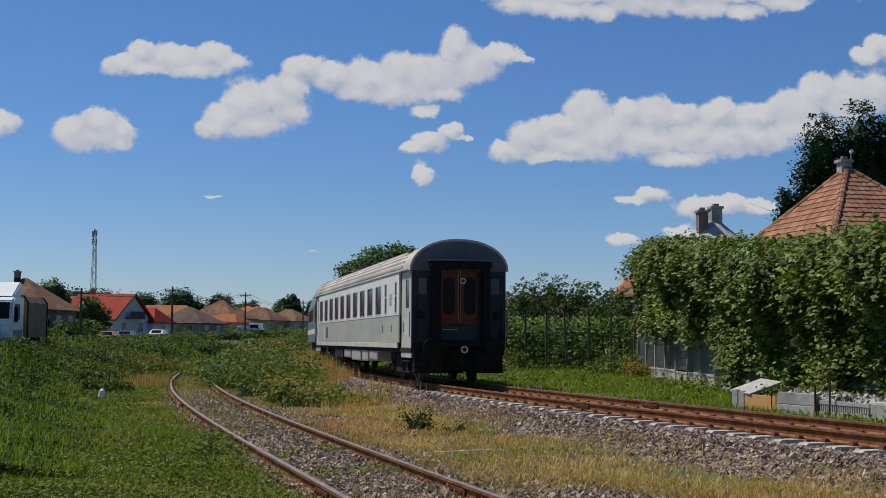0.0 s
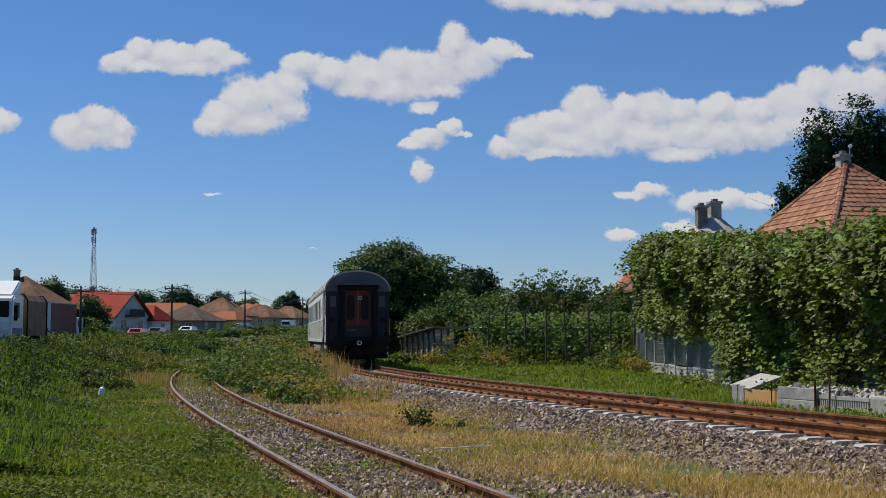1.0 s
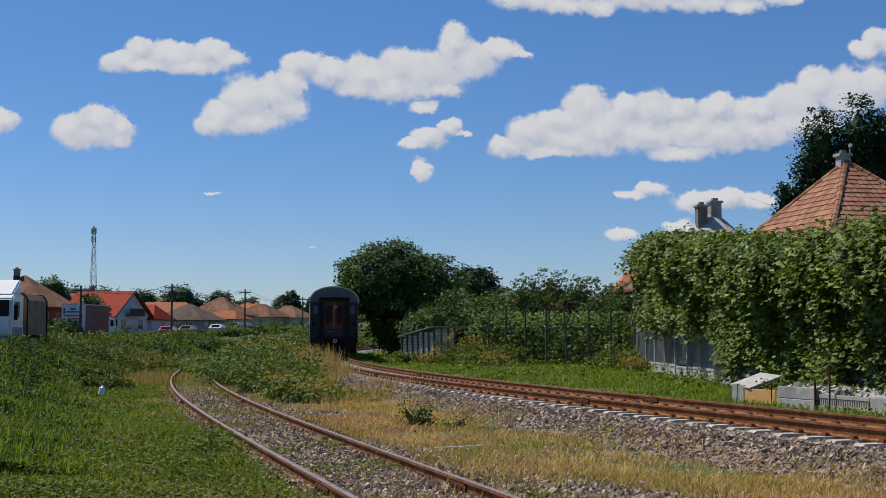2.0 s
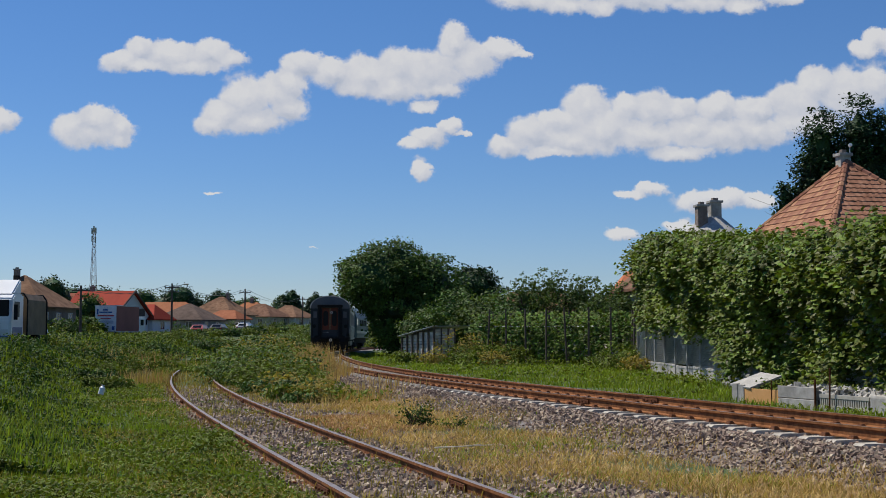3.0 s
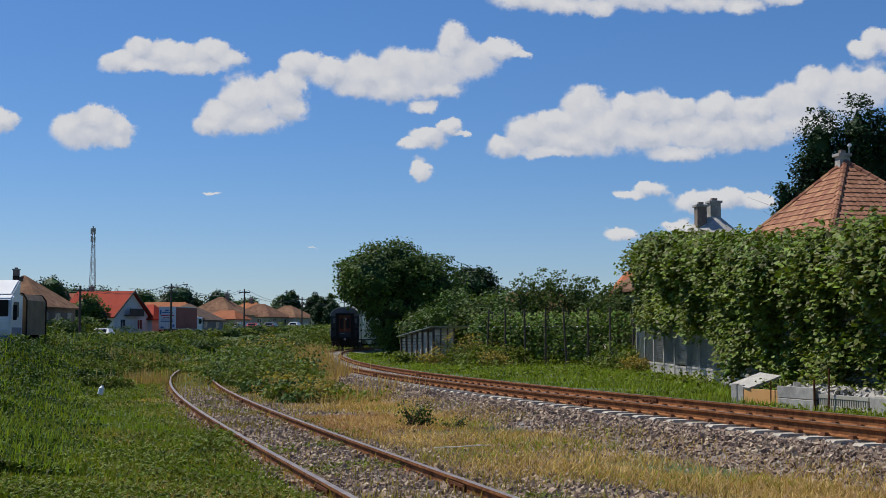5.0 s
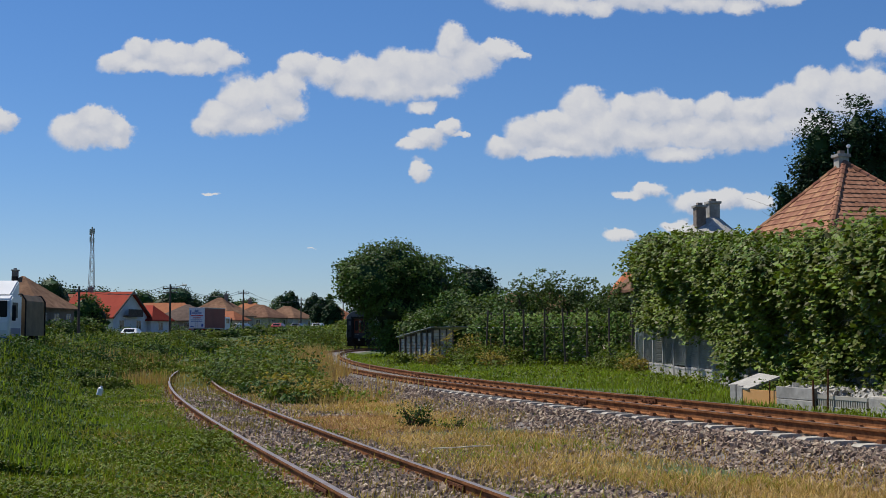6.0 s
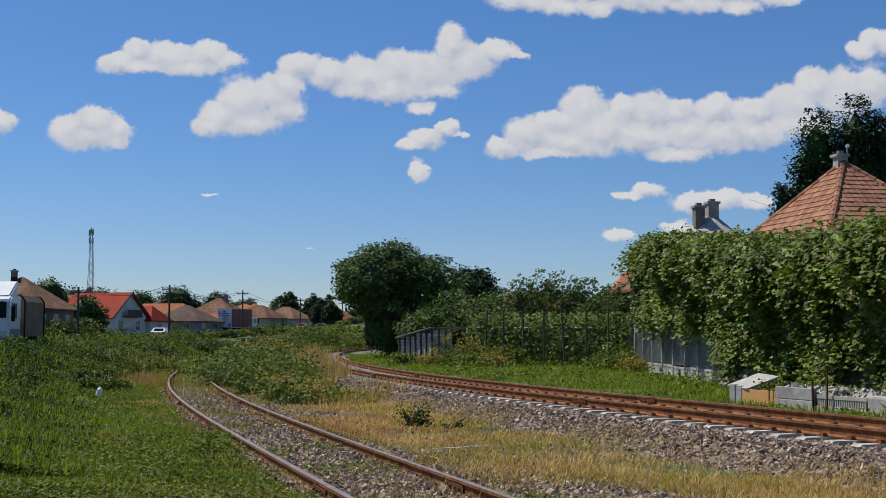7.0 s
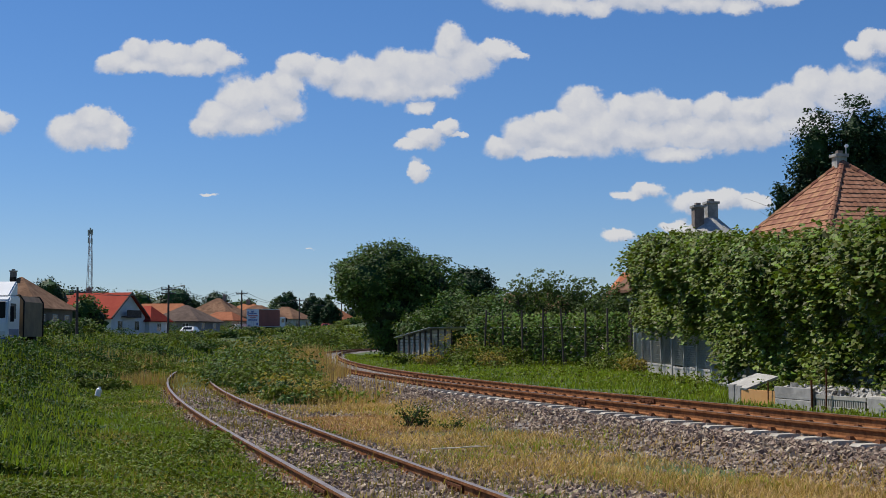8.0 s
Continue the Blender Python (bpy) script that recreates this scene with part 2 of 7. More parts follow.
    M["tile"] = S("roof_tile", [(.24, .11, .065), (.34, .165, .10), (.42, .23, .15)], 3, .9, 0, .3, 25, .35, .6, vary=.25)
    M["tile_old"] = S("old_roof_tile", [(.11, .058, .037), (.19, .102, .064), (.25, .145, .095)], 1.5, .95, 0, .3, 15, .45, .4, vary=.2)
    M["tile_grey"] = S("grey_roof_tile", [(.085, .06, .05), (.15, .108, .087)], 1.5, .95, 0, .3, 15, .4, .4, vary=.2)
    M["tile_bright"] = S("bright_orange_tile", [(.42, .13, .06), (.54, .20, .10)], 2, .9, 0, .3, 15, .2, .5, vary=.2)
    M["tile_red"] = S("red_roof_sheet", [(.26, .030, .016), (.35, .05, .027)], 1, .85, 0, .2, 15, .2, .5)
    M["tile_orange"] = S("orange_roof_tile", [(.24, .075, .034), (.33, .12, .06)], 2, .85, 0, .3, 15, .2, .5, vary=.2)
    M["wall_cream"] = S("cream_render", [(.38, .34, .27), (.50, .45, .37)], 2, .95, 0, .2, 20, .3, .5)
    M["wall_white"] = S("white_render", [(.62, .61, .58), (.74, .73, .70)], 2, .95, 0, .2, 20, .25, .5)
    M["wall_grey"] = S("grey_render", [(.27, .25, .23), (.38, .36, .33)], 2, .95, 0, .2, 20, .4, .5)
    M["wall_brown"] = S("brown_render", [(.20, .15, .12), (.29, .23, .19)], 2, .95, 0, .2, 20, .4, .5)
    M["brick"] = S("chimney_brick", [(.17, .14, .12), (.30, .25, .22)], 6, .95, 0, .5, 25, .4, 1)
    M["glass"] = pane("window_glass")
    M["coach_glass"] = pane("coach_window_glass", (.018, .017, .018), .16)
    M["glass_dark"] = pane("dull_dark_glass", (.004, .004, .005), .4, .2)
    M["asphalt"] = S("asphalt", [(.045, .045, .047), (.075, .073, .07)], 4, .9, 0, .3, 40, .3, .3)
    M["coach_grey"] = S("coach_grey_paint", [(.41, .40, .335), (.50, .485, .41)], 2, .42, 0, .03, 8, .25, .7, stretch=(1, .3, 1))
    M["coach_white"] = S("coach_white_paint", [(.74, .71, .64), (.82, .79, .72)], 2, .42, 0, .03, 8, .2, .7, stretch=(1, .3, 1))
    M["coach_roof"] = S("coach_roof_paint", [(.43, .375, .32), (.58, .52, .45)], 2, .55, 0, .08, 8, .5, .8, stretch=(1, .3, 1))
    M["coach_cream"] = S("coach_cream_stripe", [(.56, .54, .44), (.66, .64, .54)], 3, .5, 0, .03, 8, .3, .8)
    M["coach_end"] = S("coach_end_paint", [(.014, .017, .022), (.025, .029, .036)], 2, .5, 0, .05, 10, .3, 1)
    M["coach_red"] = S("gangway_door_red", [(.095, .016, .004), (.14, .026, .007)], 3, .5, 0, .03, 8, .3, 1.5)
    M["coach_door"] = S("coach_door_paint", [(.50, .48, .42), (.60, .575, .51)], 2, .45, 0, .03, 8, .3, .7)
    M["coach_arch"] = S("coach_arch_paint", [(.085, .09, .098), (.13, .136, .145)], 2, .5, 0, .04, 8, .35, 1)
    M["rubber"] = S("black_rubber", [(.006, .006, .007), (.015, .015, .015)], 6, .75, 0, .1, 20, 0)
    M["under"] = S("underframe_grime", [(.012, .011, .010), (.036, .031, .027)], 5, .9, .1, .3, 25, .3, 2)
    M["wheel"] = S("wheel_steel", [(.06, .05, .045), (.14, .12, .11)], 6, .6, .5, .1, 20, .3, 2)
    M["box_grey"] = S("underframe_box_paint", [(.36, .34, .29), (.50, .47, .41)], 4, .6, 0, .05, 15, .4, 1)
    M["loco"] = S("locomotive_green_paint", [(.085, .13, .125), (.13, .18, .17)], 2, .5, 0, .03, 8, .3, .7)
    M["lamp_white"] = S("pale_enamel", [(.55, .55, .53), (.66, .66, .64)], 4, .4, 0, 0, 1, .2, 2)
    M["truck_white"] = S("truck_white_paint", [(.66, .68, .70), (.76, .77, .78)], 2, .35, 0, 0, 1, .2, 1, coat=.3)
    M["truck_blue"] = S("truck_blue_paint", [(.03, .09, .24), (.05, .13, .32)], 2, .35, 0, 0, 1, .2, 1)
    M["tarp_brown"] = S("brown_tarpaulin", [(.20, .13, .07), (.30, .20, .11)], 2, .7, 0, .3, 4, .35, .8)
    M["box_red"] = S("lorry_rust_red_box", [(.24, .062, .05), (.31, .09, .075)], 2, .6, 0, .05, 6, .3, .5)
    M["sign_white"] = S("sign_white", [(.70, .71, .73), (.80, .80, .81)], 3, .5, 0, 0, 1, .12, 1)
    M["sign_blue"] = S("sign_blue", [(.05, .10, .30), (.07, .13, .36)], 3, .5, 0, 0, 1, 0)
    M["sign_red"] = S("sign_red", [(.45, .05, .06), (.55, .08, .08)], 3, .5, 0, 0, 1, 0)
    M["car_silver"] = S("car_silver_paint", [(.42, .43, .45), (.52, .53, .54)], 2, .3, .3, 0, 1, .1, 1, coat=.5)
    M["car_white"] = S("car_white_paint", [(.70, .71, .72), (.78, .78, .79)], 2, .3, 0, 0, 1, .1, 1, coat=.5)
    M["car_red"] = S("car_red_paint", [(.36, .03, .03), (.45, .05, .05)], 2, .3, 0, 0, 1, .1, 1, coat=.5)
    M["car_dark"] = S("car_dark_paint", [(.03, .035, .045), (.06, .065, .075)], 2, .3, 0, 0, 1, .1, 1, coat=.5)
    M["tyre"] = S("tyre", [(.012, .012, .012), (.025, .025, .025)], 8, .9, 0, .1, 30, 0)
    M["plastic"] = S("white_plastic", [(.74, .75, .76), (.82, .82, .83)], 4, .35, 0, 0, 1, .1, 5)
    M["tail_red"] = S("tail_lamp_red", [(.35, .01, .01), (.45, .02, .02)], 4, .25, 0, 0, 1, 0)
    M["brass"] = S("worn_brass", [(.20, .13, .06), (.32, .22, .11)], 8, .5, .4, .1, 30, .2, 2)
    M["soil"] = S("soil", [(.08, .06, .045), (.15, .12, .09)], 5, .95, 0, .5, 20, .3, 1)


mats()


# ---- geometry helpers ----
def part(name, bm, material, parent=None, label=""):
    """Links a bmesh as one mesh object, under a thing or part if one is given."""
    me = bpy.data.meshes.new(name)
    bm.to_mesh(me)
    bm.free()
    for m in (material if isinstance(material, list) else [material]):
        me.materials.append(m)
    ob = new(name, me)
    if parent is not None:
        ob.parent = parent
    if label:
        ob["label"] = label
    return ob


def thing(name, m, label, category, group="", kind=""):
    ob = new(name)
    ob.empty_display_size = 0.2
    ob.matrix_world = m
    return tagged(ob, label, category, group, kind)


def mesh_of(name, verts, faces, material, smooth=False):
    """A mesh object from arrays: verts (n, 3), faces (m, k)."""
    verts, faces = np.asarray(verts, np.float32), np.asarray(faces, np.int32)
    me = bpy.data.meshes.new(name)
    me.vertices.add(len(verts))
    me.vertices.foreach_set("co", verts.ravel())
    k = faces.shape[1]
    me.loops.add(faces.size)
    me.loops.foreach_set("vertex_index", faces.ravel())
    me.polygons.add(len(faces))
    me.polygons.foreach_set("loop_start", np.arange(0, faces.size, k, dtype=np.int32))
    me.polygons.foreach_set("loop_total", np.full(len(faces), k, np.int32))
    me.update(calc_edges=True)
    me.polygons.foreach_set("use_smooth", np.full(len(faces), smooth))
    me.materials.append(material)
    return new(name, me)


def box(bm, x0, x1, y0, y1, z0, z1, bevel=0.0, m=None, mat=0):
    r = bmesh.ops.create_cube(bm, size=1.0)
    vs = r["verts"]
    t = Matrix.Translation(((x0 + x1) / 2, (y0 + y1) / 2, (z0 + z1) / 2)) @ Matrix.Diagonal((abs(x1 - x0), abs(y1 - y0), abs(z1 - z0), 1))
    bmesh.ops.transform(bm, matrix=(m @ t) if m is not None else t, verts=vs)
    fs = {f for v in vs for f in v.link_faces}
    for f in fs:
        f.material_index = mat
    if bevel:
        es = list({e for v in vs for e in v.link_edges})
        bmesh.ops.bevel(bm, geom=es, offset=bevel, segments=2, affect="EDGES", profile=0.6)
    return bm


def boxes(*rows, bevel=0.0):
    bm = bmesh.new()
    for r in rows:
        box(bm, *r, bevel=bevel)
    return bm


def rod(bm, a, b, r0, r1=None, seg=8, caps=True):
    a, b = Vector(a), Vector(b)
    d = b - a
    m = Matrix.Translation((a + b) / 2) @ d.to_track_quat("Z", "Y").to_matrix().to_4x4()
    bmesh.ops.create_cone(bm, cap_ends=caps, segments=seg, radius1=r0, radius2=r0 if r1 is None else r1, depth=d.length, matrix=m)
    return bm


def rods(*rows, seg=8):
    bm = bmesh.new()
    for r in rows:
        rod(bm, *r, seg=seg)
    return bm


def prism(bm, outline, y0, y1, mat=0):
    """An outline in x, z drawn out from y0 to y1."""
    a = [bm.verts.new((x, y0, z)) for x, z in outline]
    b = [bm.verts.new((x, y1, z)) for x, z in outline]
    n = len(outline)
    fs = [bm.faces.new((a[i], a[(i + 1) % n], b[(i + 1) % n], b[i])) for i in range(n)]
    fs += [bm.faces.new(a[::-1]), bm.faces.new(b)]
    for f in fs:
        f.material_index = mat
    bmesh.ops.recalc_face_normals(bm, faces=fs)
    return bm


rng = np.random.default_rng(7)


def leaves(points, size, spread=0.35, up=0.25, facing=None, aspect=0.8):
    """Folded leaf quads round the points: verts and faces."""
    n = len(points)
    nrm = rng.normal(size=(n, 3))
    nrm[:, 2] = np.abs(nrm[:, 2]) * (1 + up) + up
    if facing is not None:
        nrm = nrm * 0.75 + facing
    nrm /= np.linalg.norm(nrm, axis=1)[:, None]
    t = np.cross(nrm, rng.normal(size=(n, 3)))
    t /= np.linalg.norm(t, axis=1)[:, None] + 1e-9
    b = np.cross(nrm, t)
    s = (size * (1 + spread * rng.uniform(-1, 1, n)))[:, None]
    p = np.asarray(points)
    v = np.empty((n, 4, 3))
    v[:, 0] = p - t * s * 0.5
    v[:, 1] = p + b * s * 0.5 * aspect - nrm * s * 0.14 + t * s * 0.08
    v[:, 2] = p + t * s * 0.55
    v[:, 3] = p - b * s * 0.5 * aspect - nrm * s * 0.14 + t * s * 0.08
    i = np.arange(n)[:, None] * 4
    tri = np.concatenate([i + [0, 1, 2], i + [0, 2, 3]], 0)
    return v.reshape(-1, 3), tri


def blades(points, height, width, lean=0.4):
    """Grass blades: two bent pieces each."""
    n = len(points)
    a = rng.uniform(0, 2 * np.pi, n)
    side = np.stack([np.cos(a), np.sin(a), 0 * a], 1)
    out = np.stack([-np.sin(a), np.cos(a), 0 * a], 1) * (rng.uniform(0.1, 1, n) * lean)[:, None]
    h = (height * rng.uniform(0.5, 1.25, n))[:, None]
    w = (np.asarray(width) * rng.uniform(0.7, 1.3, n))[:, None] if np.ndim(width) else width * rng.uniform(.7, 1.3, n)[:, None]
    p = np.asarray(points)
    up = np.array([0, 0, 1.0])
    v = np.empty((n, 5, 3))
    v[:, 0] = p - side * w
    v[:, 1] = p + side * w
    mid = p + up * h * 0.55 + out * h * 0.35
    v[:, 2] = mid + side * w * 0.75
    v[:, 3] = mid - side * w * 0.75
    v[:, 4] = p + up * h * 0.95 + out * h
    i = np.arange(n)[:, None] * 5
    tri = np.concatenate([i + [0, 1, 2], i + [0, 2, 3], i + [3, 2, 4]], 0)
    return v.reshape(-1, 3), tri


def pebbles(points, size):
    """Broken stones: jittered, turned cubes."""
    n = len(points)
    c = np.array([[-1, -1, -1], [1, -1, -1], [1, 1, -1], [-1, 1, -1], [-1, -1, 1], [1, -1, 1], [1, 1, 1], [-1, 1, 1]], float) * 0.5
    v = c[None] * (1 + rng.uniform(-0.45, 0.35, (n, 8, 1))) * rng.uniform(0.6, 1.15, (n, 1, 3)) + rng.uniform(-.12, .12, (n, 8, 3))
    q = rng.normal(size=(n, 4))
    q /= np.linalg.norm(q, axis=1)[:, None]
    w, x, y, z = q.T
    R = np.stack([1 - 2 * (y * y + z * z), 2 * (x * y - z * w), 2 * (x * z + y * w), 2 * (x * y + z * w), 1 - 2 * (x * x + z * z),
                  2 * (y * z - x * w), 2 * (x * z - y * w), 2 * (y * z + x * w), 1 - 2 * (x * x + y * y)], 1).reshape(n, 3, 3)
    s = size * rng.uniform(0.55, 1.3, n)
    v = np.einsum("nij,nkj->nki", R, v) * s[:, None, None] + np.asarray(points)[:, None]
    f = np.array([[0, 3, 2, 1], [4, 5, 6, 7], [0, 1, 5, 4], [1, 2, 6, 5], [2, 3, 7, 6], [3, 0, 4, 7]])
    return v.reshape(-1, 3), (np.arange(n)[:, None, None] * 8 + f).reshape(-1, 4)


def fuzz(x, y, s, seed=0.0):
    """Smooth two-dimensional noise from -1 to 1."""
    x, y = np.asarray(x, float) / s + seed, np.asarray(y, float) / s - seed
    return (np.sin(x * 1.7 + 1.3 * np.sin(y * 1.1 + seed)) + np.sin(y * 2.1 + 1.7 * np.sin(x * 0.9)) + np.sin((x + y) * 3.3 + seed) * .6) / 2.6


# ---- plan of the two tracks: the middle of each, x over y ----
MAIN_Y = [-20, -6, 3, 9, 14, 17.4, 19.2, 22.25, 24.45, 26.75, 29.35, 33.2, 35.8, 39.4, 43.8, 49.3, 55.5, 65, 75, 88, 98, 107, 116, 126, 138, 152, 170, 190]
MAIN_X = [17.6, 13.6, 10.9, 9.1, 7.5, 6.45, 5.8, 4.7, 4.0, 3.2, 2.35, 1.15, .4, -.48, -1.4, -2.55, -3.68, -5.25, -6.6, -7.95, -8.6, -9.1, -9.4, -9.4, -8.9, -7.6, -5.0, -1.0]
SIDE_Y = [-15, -8, -2, 4, 8, 10, 12, 14, 17, 20, 24, 28, 33, 38, 44, 52, 60, 77.4, 96, 120, 150]
SIDE_X = [7.6, 5.75, 4.15, 2.45, 1.31, .76, .18, -.45, -1.41, -2.36, -3.56, -4.68, -5.96, -7.14, -8.5, -10.15, -11.6, -14.1, -16.0, -18.2, -20.2]
main_fit = np.polynomial.Polynomial.fit(MAIN_Y, MAIN_X, 9)
side_fit = np.polynomial.Polynomial.fit(SIDE_Y, SIDE_X, 7)
RAIL_M, RAIL_S = 0.52, 0.15                     # height of the rail tops


def main_x(y):
    return main_fit(np.clip(y, -18, 188))


def side_x(y):
    return side_fit(np.clip(y, -14, 148))


main_slope, side_slope = main_fit.deriv(), side_fit.deriv()


def off_main(x, y):
    """Distance to the right of the main track's middle."""
    return (x - main_x(y)) / np.sqrt(1 + main_slope(np.clip(y, -18, 188)) ** 2)


def off_side(x, y):
    return (x - side_x(y)) / np.sqrt(1 + side_slope(np.clip(y, -14, 148)) ** 2)


ROAD = [(-27, 40), (-29.5, 62), (-32.5, 82), (-35.2, 100), (-36.9, 122), (-37.2, 147), (-36.4, 165), (-34, 188), (-31.2, 214), (-26, 245), (-18, 285), (-6, 340)]
ROAD_Z = [.6, .75, .8, .82, .9, 1.25, 1.6, 2.1, 2.6, 3.0, 3.3, 3.6]


def road_x(y):
    return np.interp(y, [p[1] for p in ROAD], [p[0] for p in ROAD])


def road_z(y):
    return np.interp(y, [p[1] for p in ROAD], ROAD_Z)


def step(v, a, b):
    t = np.clip((np.asarray(v, float) - a) / (b - a), 0, 1)
    return t * t * (3 - 2 * t)


def ground_z(x, y):
    """Height of the ground."""
    x, y = np.asarray(x, float), np.asarray(y, float)
    dm, ds = off_main(x, y), off_side(x, y)
    z = 0.03 * fuzz(x, y, 2.3) + 0.02 * fuzz(x, y, .7, 3)
    # bank to the left of the siding, up to the road
    far = step(-ds, 2.2, 11) * np.clip(.55 + .35 * step(y, 15, 60), 0, 1)
    z = z + far * (1 + .12 * fuzz(x, y, 6, 1))
    rz = road_z(np.clip(y, 40, 340))
    z = z + (rz - z) * step(-(x - road_x(np.clip(y, 40, 340))), -14, -4) * step(y, 20, 50)
    # rise between the two tracks further off
    mid = step(ds, 2.0, 5.0) * step(-dm, 3.0, 5.5) * step(y, 26, 48) * .55
    z = z + mid * step(y, 20, 45)
    z = z + step(y, 70, 190) * 2.0 * step(-dm, 3, 9) * step(ds, -2.5, 3)
    # right of the line
    z = z + step(dm, 1.7, 3.2) * .27
    # ballast bed of the main line, lower bed of the siding
    bed = (1 - step(np.abs(dm), 1.6, 2.75))
    z = z * (1 - bed) + bed * (RAIL_M - .222)
    low = (1 - step(np.abs(ds), 1.3, 2.6)) * (1 - step(y, 130, 160))
    z = z * (1 - low) + low * 0.0
    return z


def ground():
    def axis(lo, fine0, fine1, hi, st, k=26):
        a = -np.geomspace(1, 1 + fine0 - lo, k)[::-1] + 1 + fine0
        b = np.geomspace(1, 1 + hi - fine1, k) - 1 + fine1
        return np.concatenate([a[:-1], np.arange(fine0, fine1, st), b])
    xs, ys = axis(-4500, -46, 24, 4500, .4), axis(-1500, -2, 70, 4800, .42, 40)
    X, Y = np.meshgrid(xs, ys)
    Z = ground_z(X, Y)
    away = np.maximum(np.abs(X), np.abs(Y))
    Z = np.where(away > 420, Z * (1 - step(away, 420, 900)) + 2.0 * step(away, 420, 900), Z)
    nx, ny = len(xs), len(ys)
    i = np.arange(nx * ny).reshape(ny, nx)
    f = np.stack([i[:-1, :-1], i[:-1, 1:], i[1:, 1:], i[1:, :-1]], -1).reshape(-1, 4)
    m = bpy.data.materials.new("ground")
    m.use_nodes = True
    n = Nodes(m.node_tree)
    co = n.add("ShaderNodeTexCoord").outputs["Object"]
    green = n.ramp(n.noise(co, .7, 6, .6), [(.3, (.035, .06, .014)), (.5, (.06, .095, .022)), (.7, (.11, .12, .04))])
    dry = n.ramp(n.noise(co, 1.5, 6, .65), [(.3, (.12, .09, .045)), (.5, (.24, .175, .08)), (.7, (.33, .25, .12))])
    stony = n.ramp(n.add("ShaderNodeTexVoronoi", Vector=co, Scale=14.0).outputs["Color"], [(.1, (.10, .085, .075)), (.5, (.19, .165, .15)), (.9, (.28, .25, .23))])
    d = n.add("ShaderNodeAttribute")
    d.attribute_name = "dryness"
    g = n.add("ShaderNodeAttribute")
    g.attribute_name = "gravel"
    col = n.mix(n.smooth(n.math("ADD", d.outputs["Fac"], n.math("MULTIPLY", n.noise(co, 1.2, 4, .6), .5)), .45, .85), green, dry)
    col = n.mix(n.smooth(n.math("ADD", g.outputs["Fac"], n.math("MULTIPLY", n.noise(co, 1.7, 4, .6), .5)), .55, .85), col, stony)
    b = n.add("ShaderNodeBsdfPrincipled", Base_Color=col, Roughness=.95)
    n.put(b.inputs["Normal"], n.add("ShaderNodeBump", Height=n.noise(co, 18, 5, .7), Strength=.8, Distance=.05))
    n.add("ShaderNodeOutputMaterial", Surface=b.outputs[0])
    ob = mesh_of("ground", np.stack([X, Y, Z], -1).reshape(-1, 3), f, m, True)
    for nm, v in (("dryness", dryness(X, Y)), ("gravel", gravel(X, Y))):
        ob.data.attributes.new(nm, "FLOAT", "POINT").data.foreach_set("value", v.ravel().astype(np.float32))
    return tagged(ob, "uneven grassy railway land with dry and stony patches", "ground", kind="structure")


def dryness(x, y):
    """0 green to 1 dry: the strip between the two tracks is parched."""
    dm, ds = off_main(x, y), off_side(x, y)
    s = step(ds, .9, 2.2) * step(-dm, 1.6, 2.6) * (1 - .75 * step(y, 34, 46))
    s = s * np.clip(.62 + .75 * fuzz(x, y, 1.7, 5), .04, 1)
    s = s + .6 * step(-ds, 1.0, 1.6) * (1 - step(-ds, 2.2, 3.4)) * np.clip(.2 + fuzz(x, y, 2.0, 9), 0, 1)
    return np.clip(s, 0, 1)


def gravel(x, y):
    dm, ds = off_main(x, y), off_side(x, y)
    a = 1 - step(np.abs(dm) + 1.1 * step(y, 50, 66), 2.1, 3.1)
    b = 1 - step(np.where(ds > 0, ds * .78 + .35 * fuzz(x, y, 1.4, 31), -ds * 1.75 + .1), 1.5, 2.6)
    b = b * np.clip(1 - .5 * step(y, 36, 44) - step(y, 44, 50), 0, 1)
    c = .55 * step(fuzz(x, y, 1.8, 12), .25, .6) * step(ds, 1, 2) * step(-dm, 1, 2) * (1 - step(y, 22, 30))
    return np.clip(np.maximum(np.maximum(a, b), c), 0, 1)


# ---- the tracks ----
RAIL = [(-.036, .0), (.036, .0), (.036, -.032), (.011, -.05), (.010, -.135), (.07, -.155), (.07, -.17), (-.07, -.17), (-.07, -.155), (-.010, -.135), (-.011, -.05), (-.036, -.032)]


def line_points(fn, slope, y0, y1, ds):
    ys, y = [], y0
    while y < y1:
        ys.append(y)
        y += ds / math.sqrt(1 + float(slope(y)) ** 2)
    ys = np.array(ys)
    d = np.stack([slope(ys), np.ones_like(ys)], 1)
    d /= np.linalg.norm(d, axis=1)[:, None]
    return np.stack([fn(ys), ys], 1), d


def rail_mesh(name, pts, dirs, side, top, mats_, parent, label):
    nrm = np.stack([dirs[:, 1], -dirs[:, 0]], 1)
    c = pts + nrm * side
    prof = np.array(RAIL)
    n, k = len(c), len(prof)
    v = np.empty((n, k, 3))
    v[:, :, :2] = c[:, None] + nrm[:, None] * prof[None, :, :1]
    v[:, :, 2] = top + prof[None, :, 1]
    i = np.arange(n * k).reshape(n, k)
    j = np.roll(i, -1, 1)
    f = np.stack([i[:-1], i[1:], j[1:], j[:-1]], -1)
    ob = mesh_of(name, v.reshape(-1, 3), f.reshape(-1, 4), mats_[0])
    ob.data.materials.append(mats_[1])
    mi = np.zeros((n - 1, k), np.int32)
    mi[:, 0] = 1
    ob.data.polygons.foreach_set("material_index", mi.ravel())
    ob.parent = parent
    ob["label"] = label
    return ob


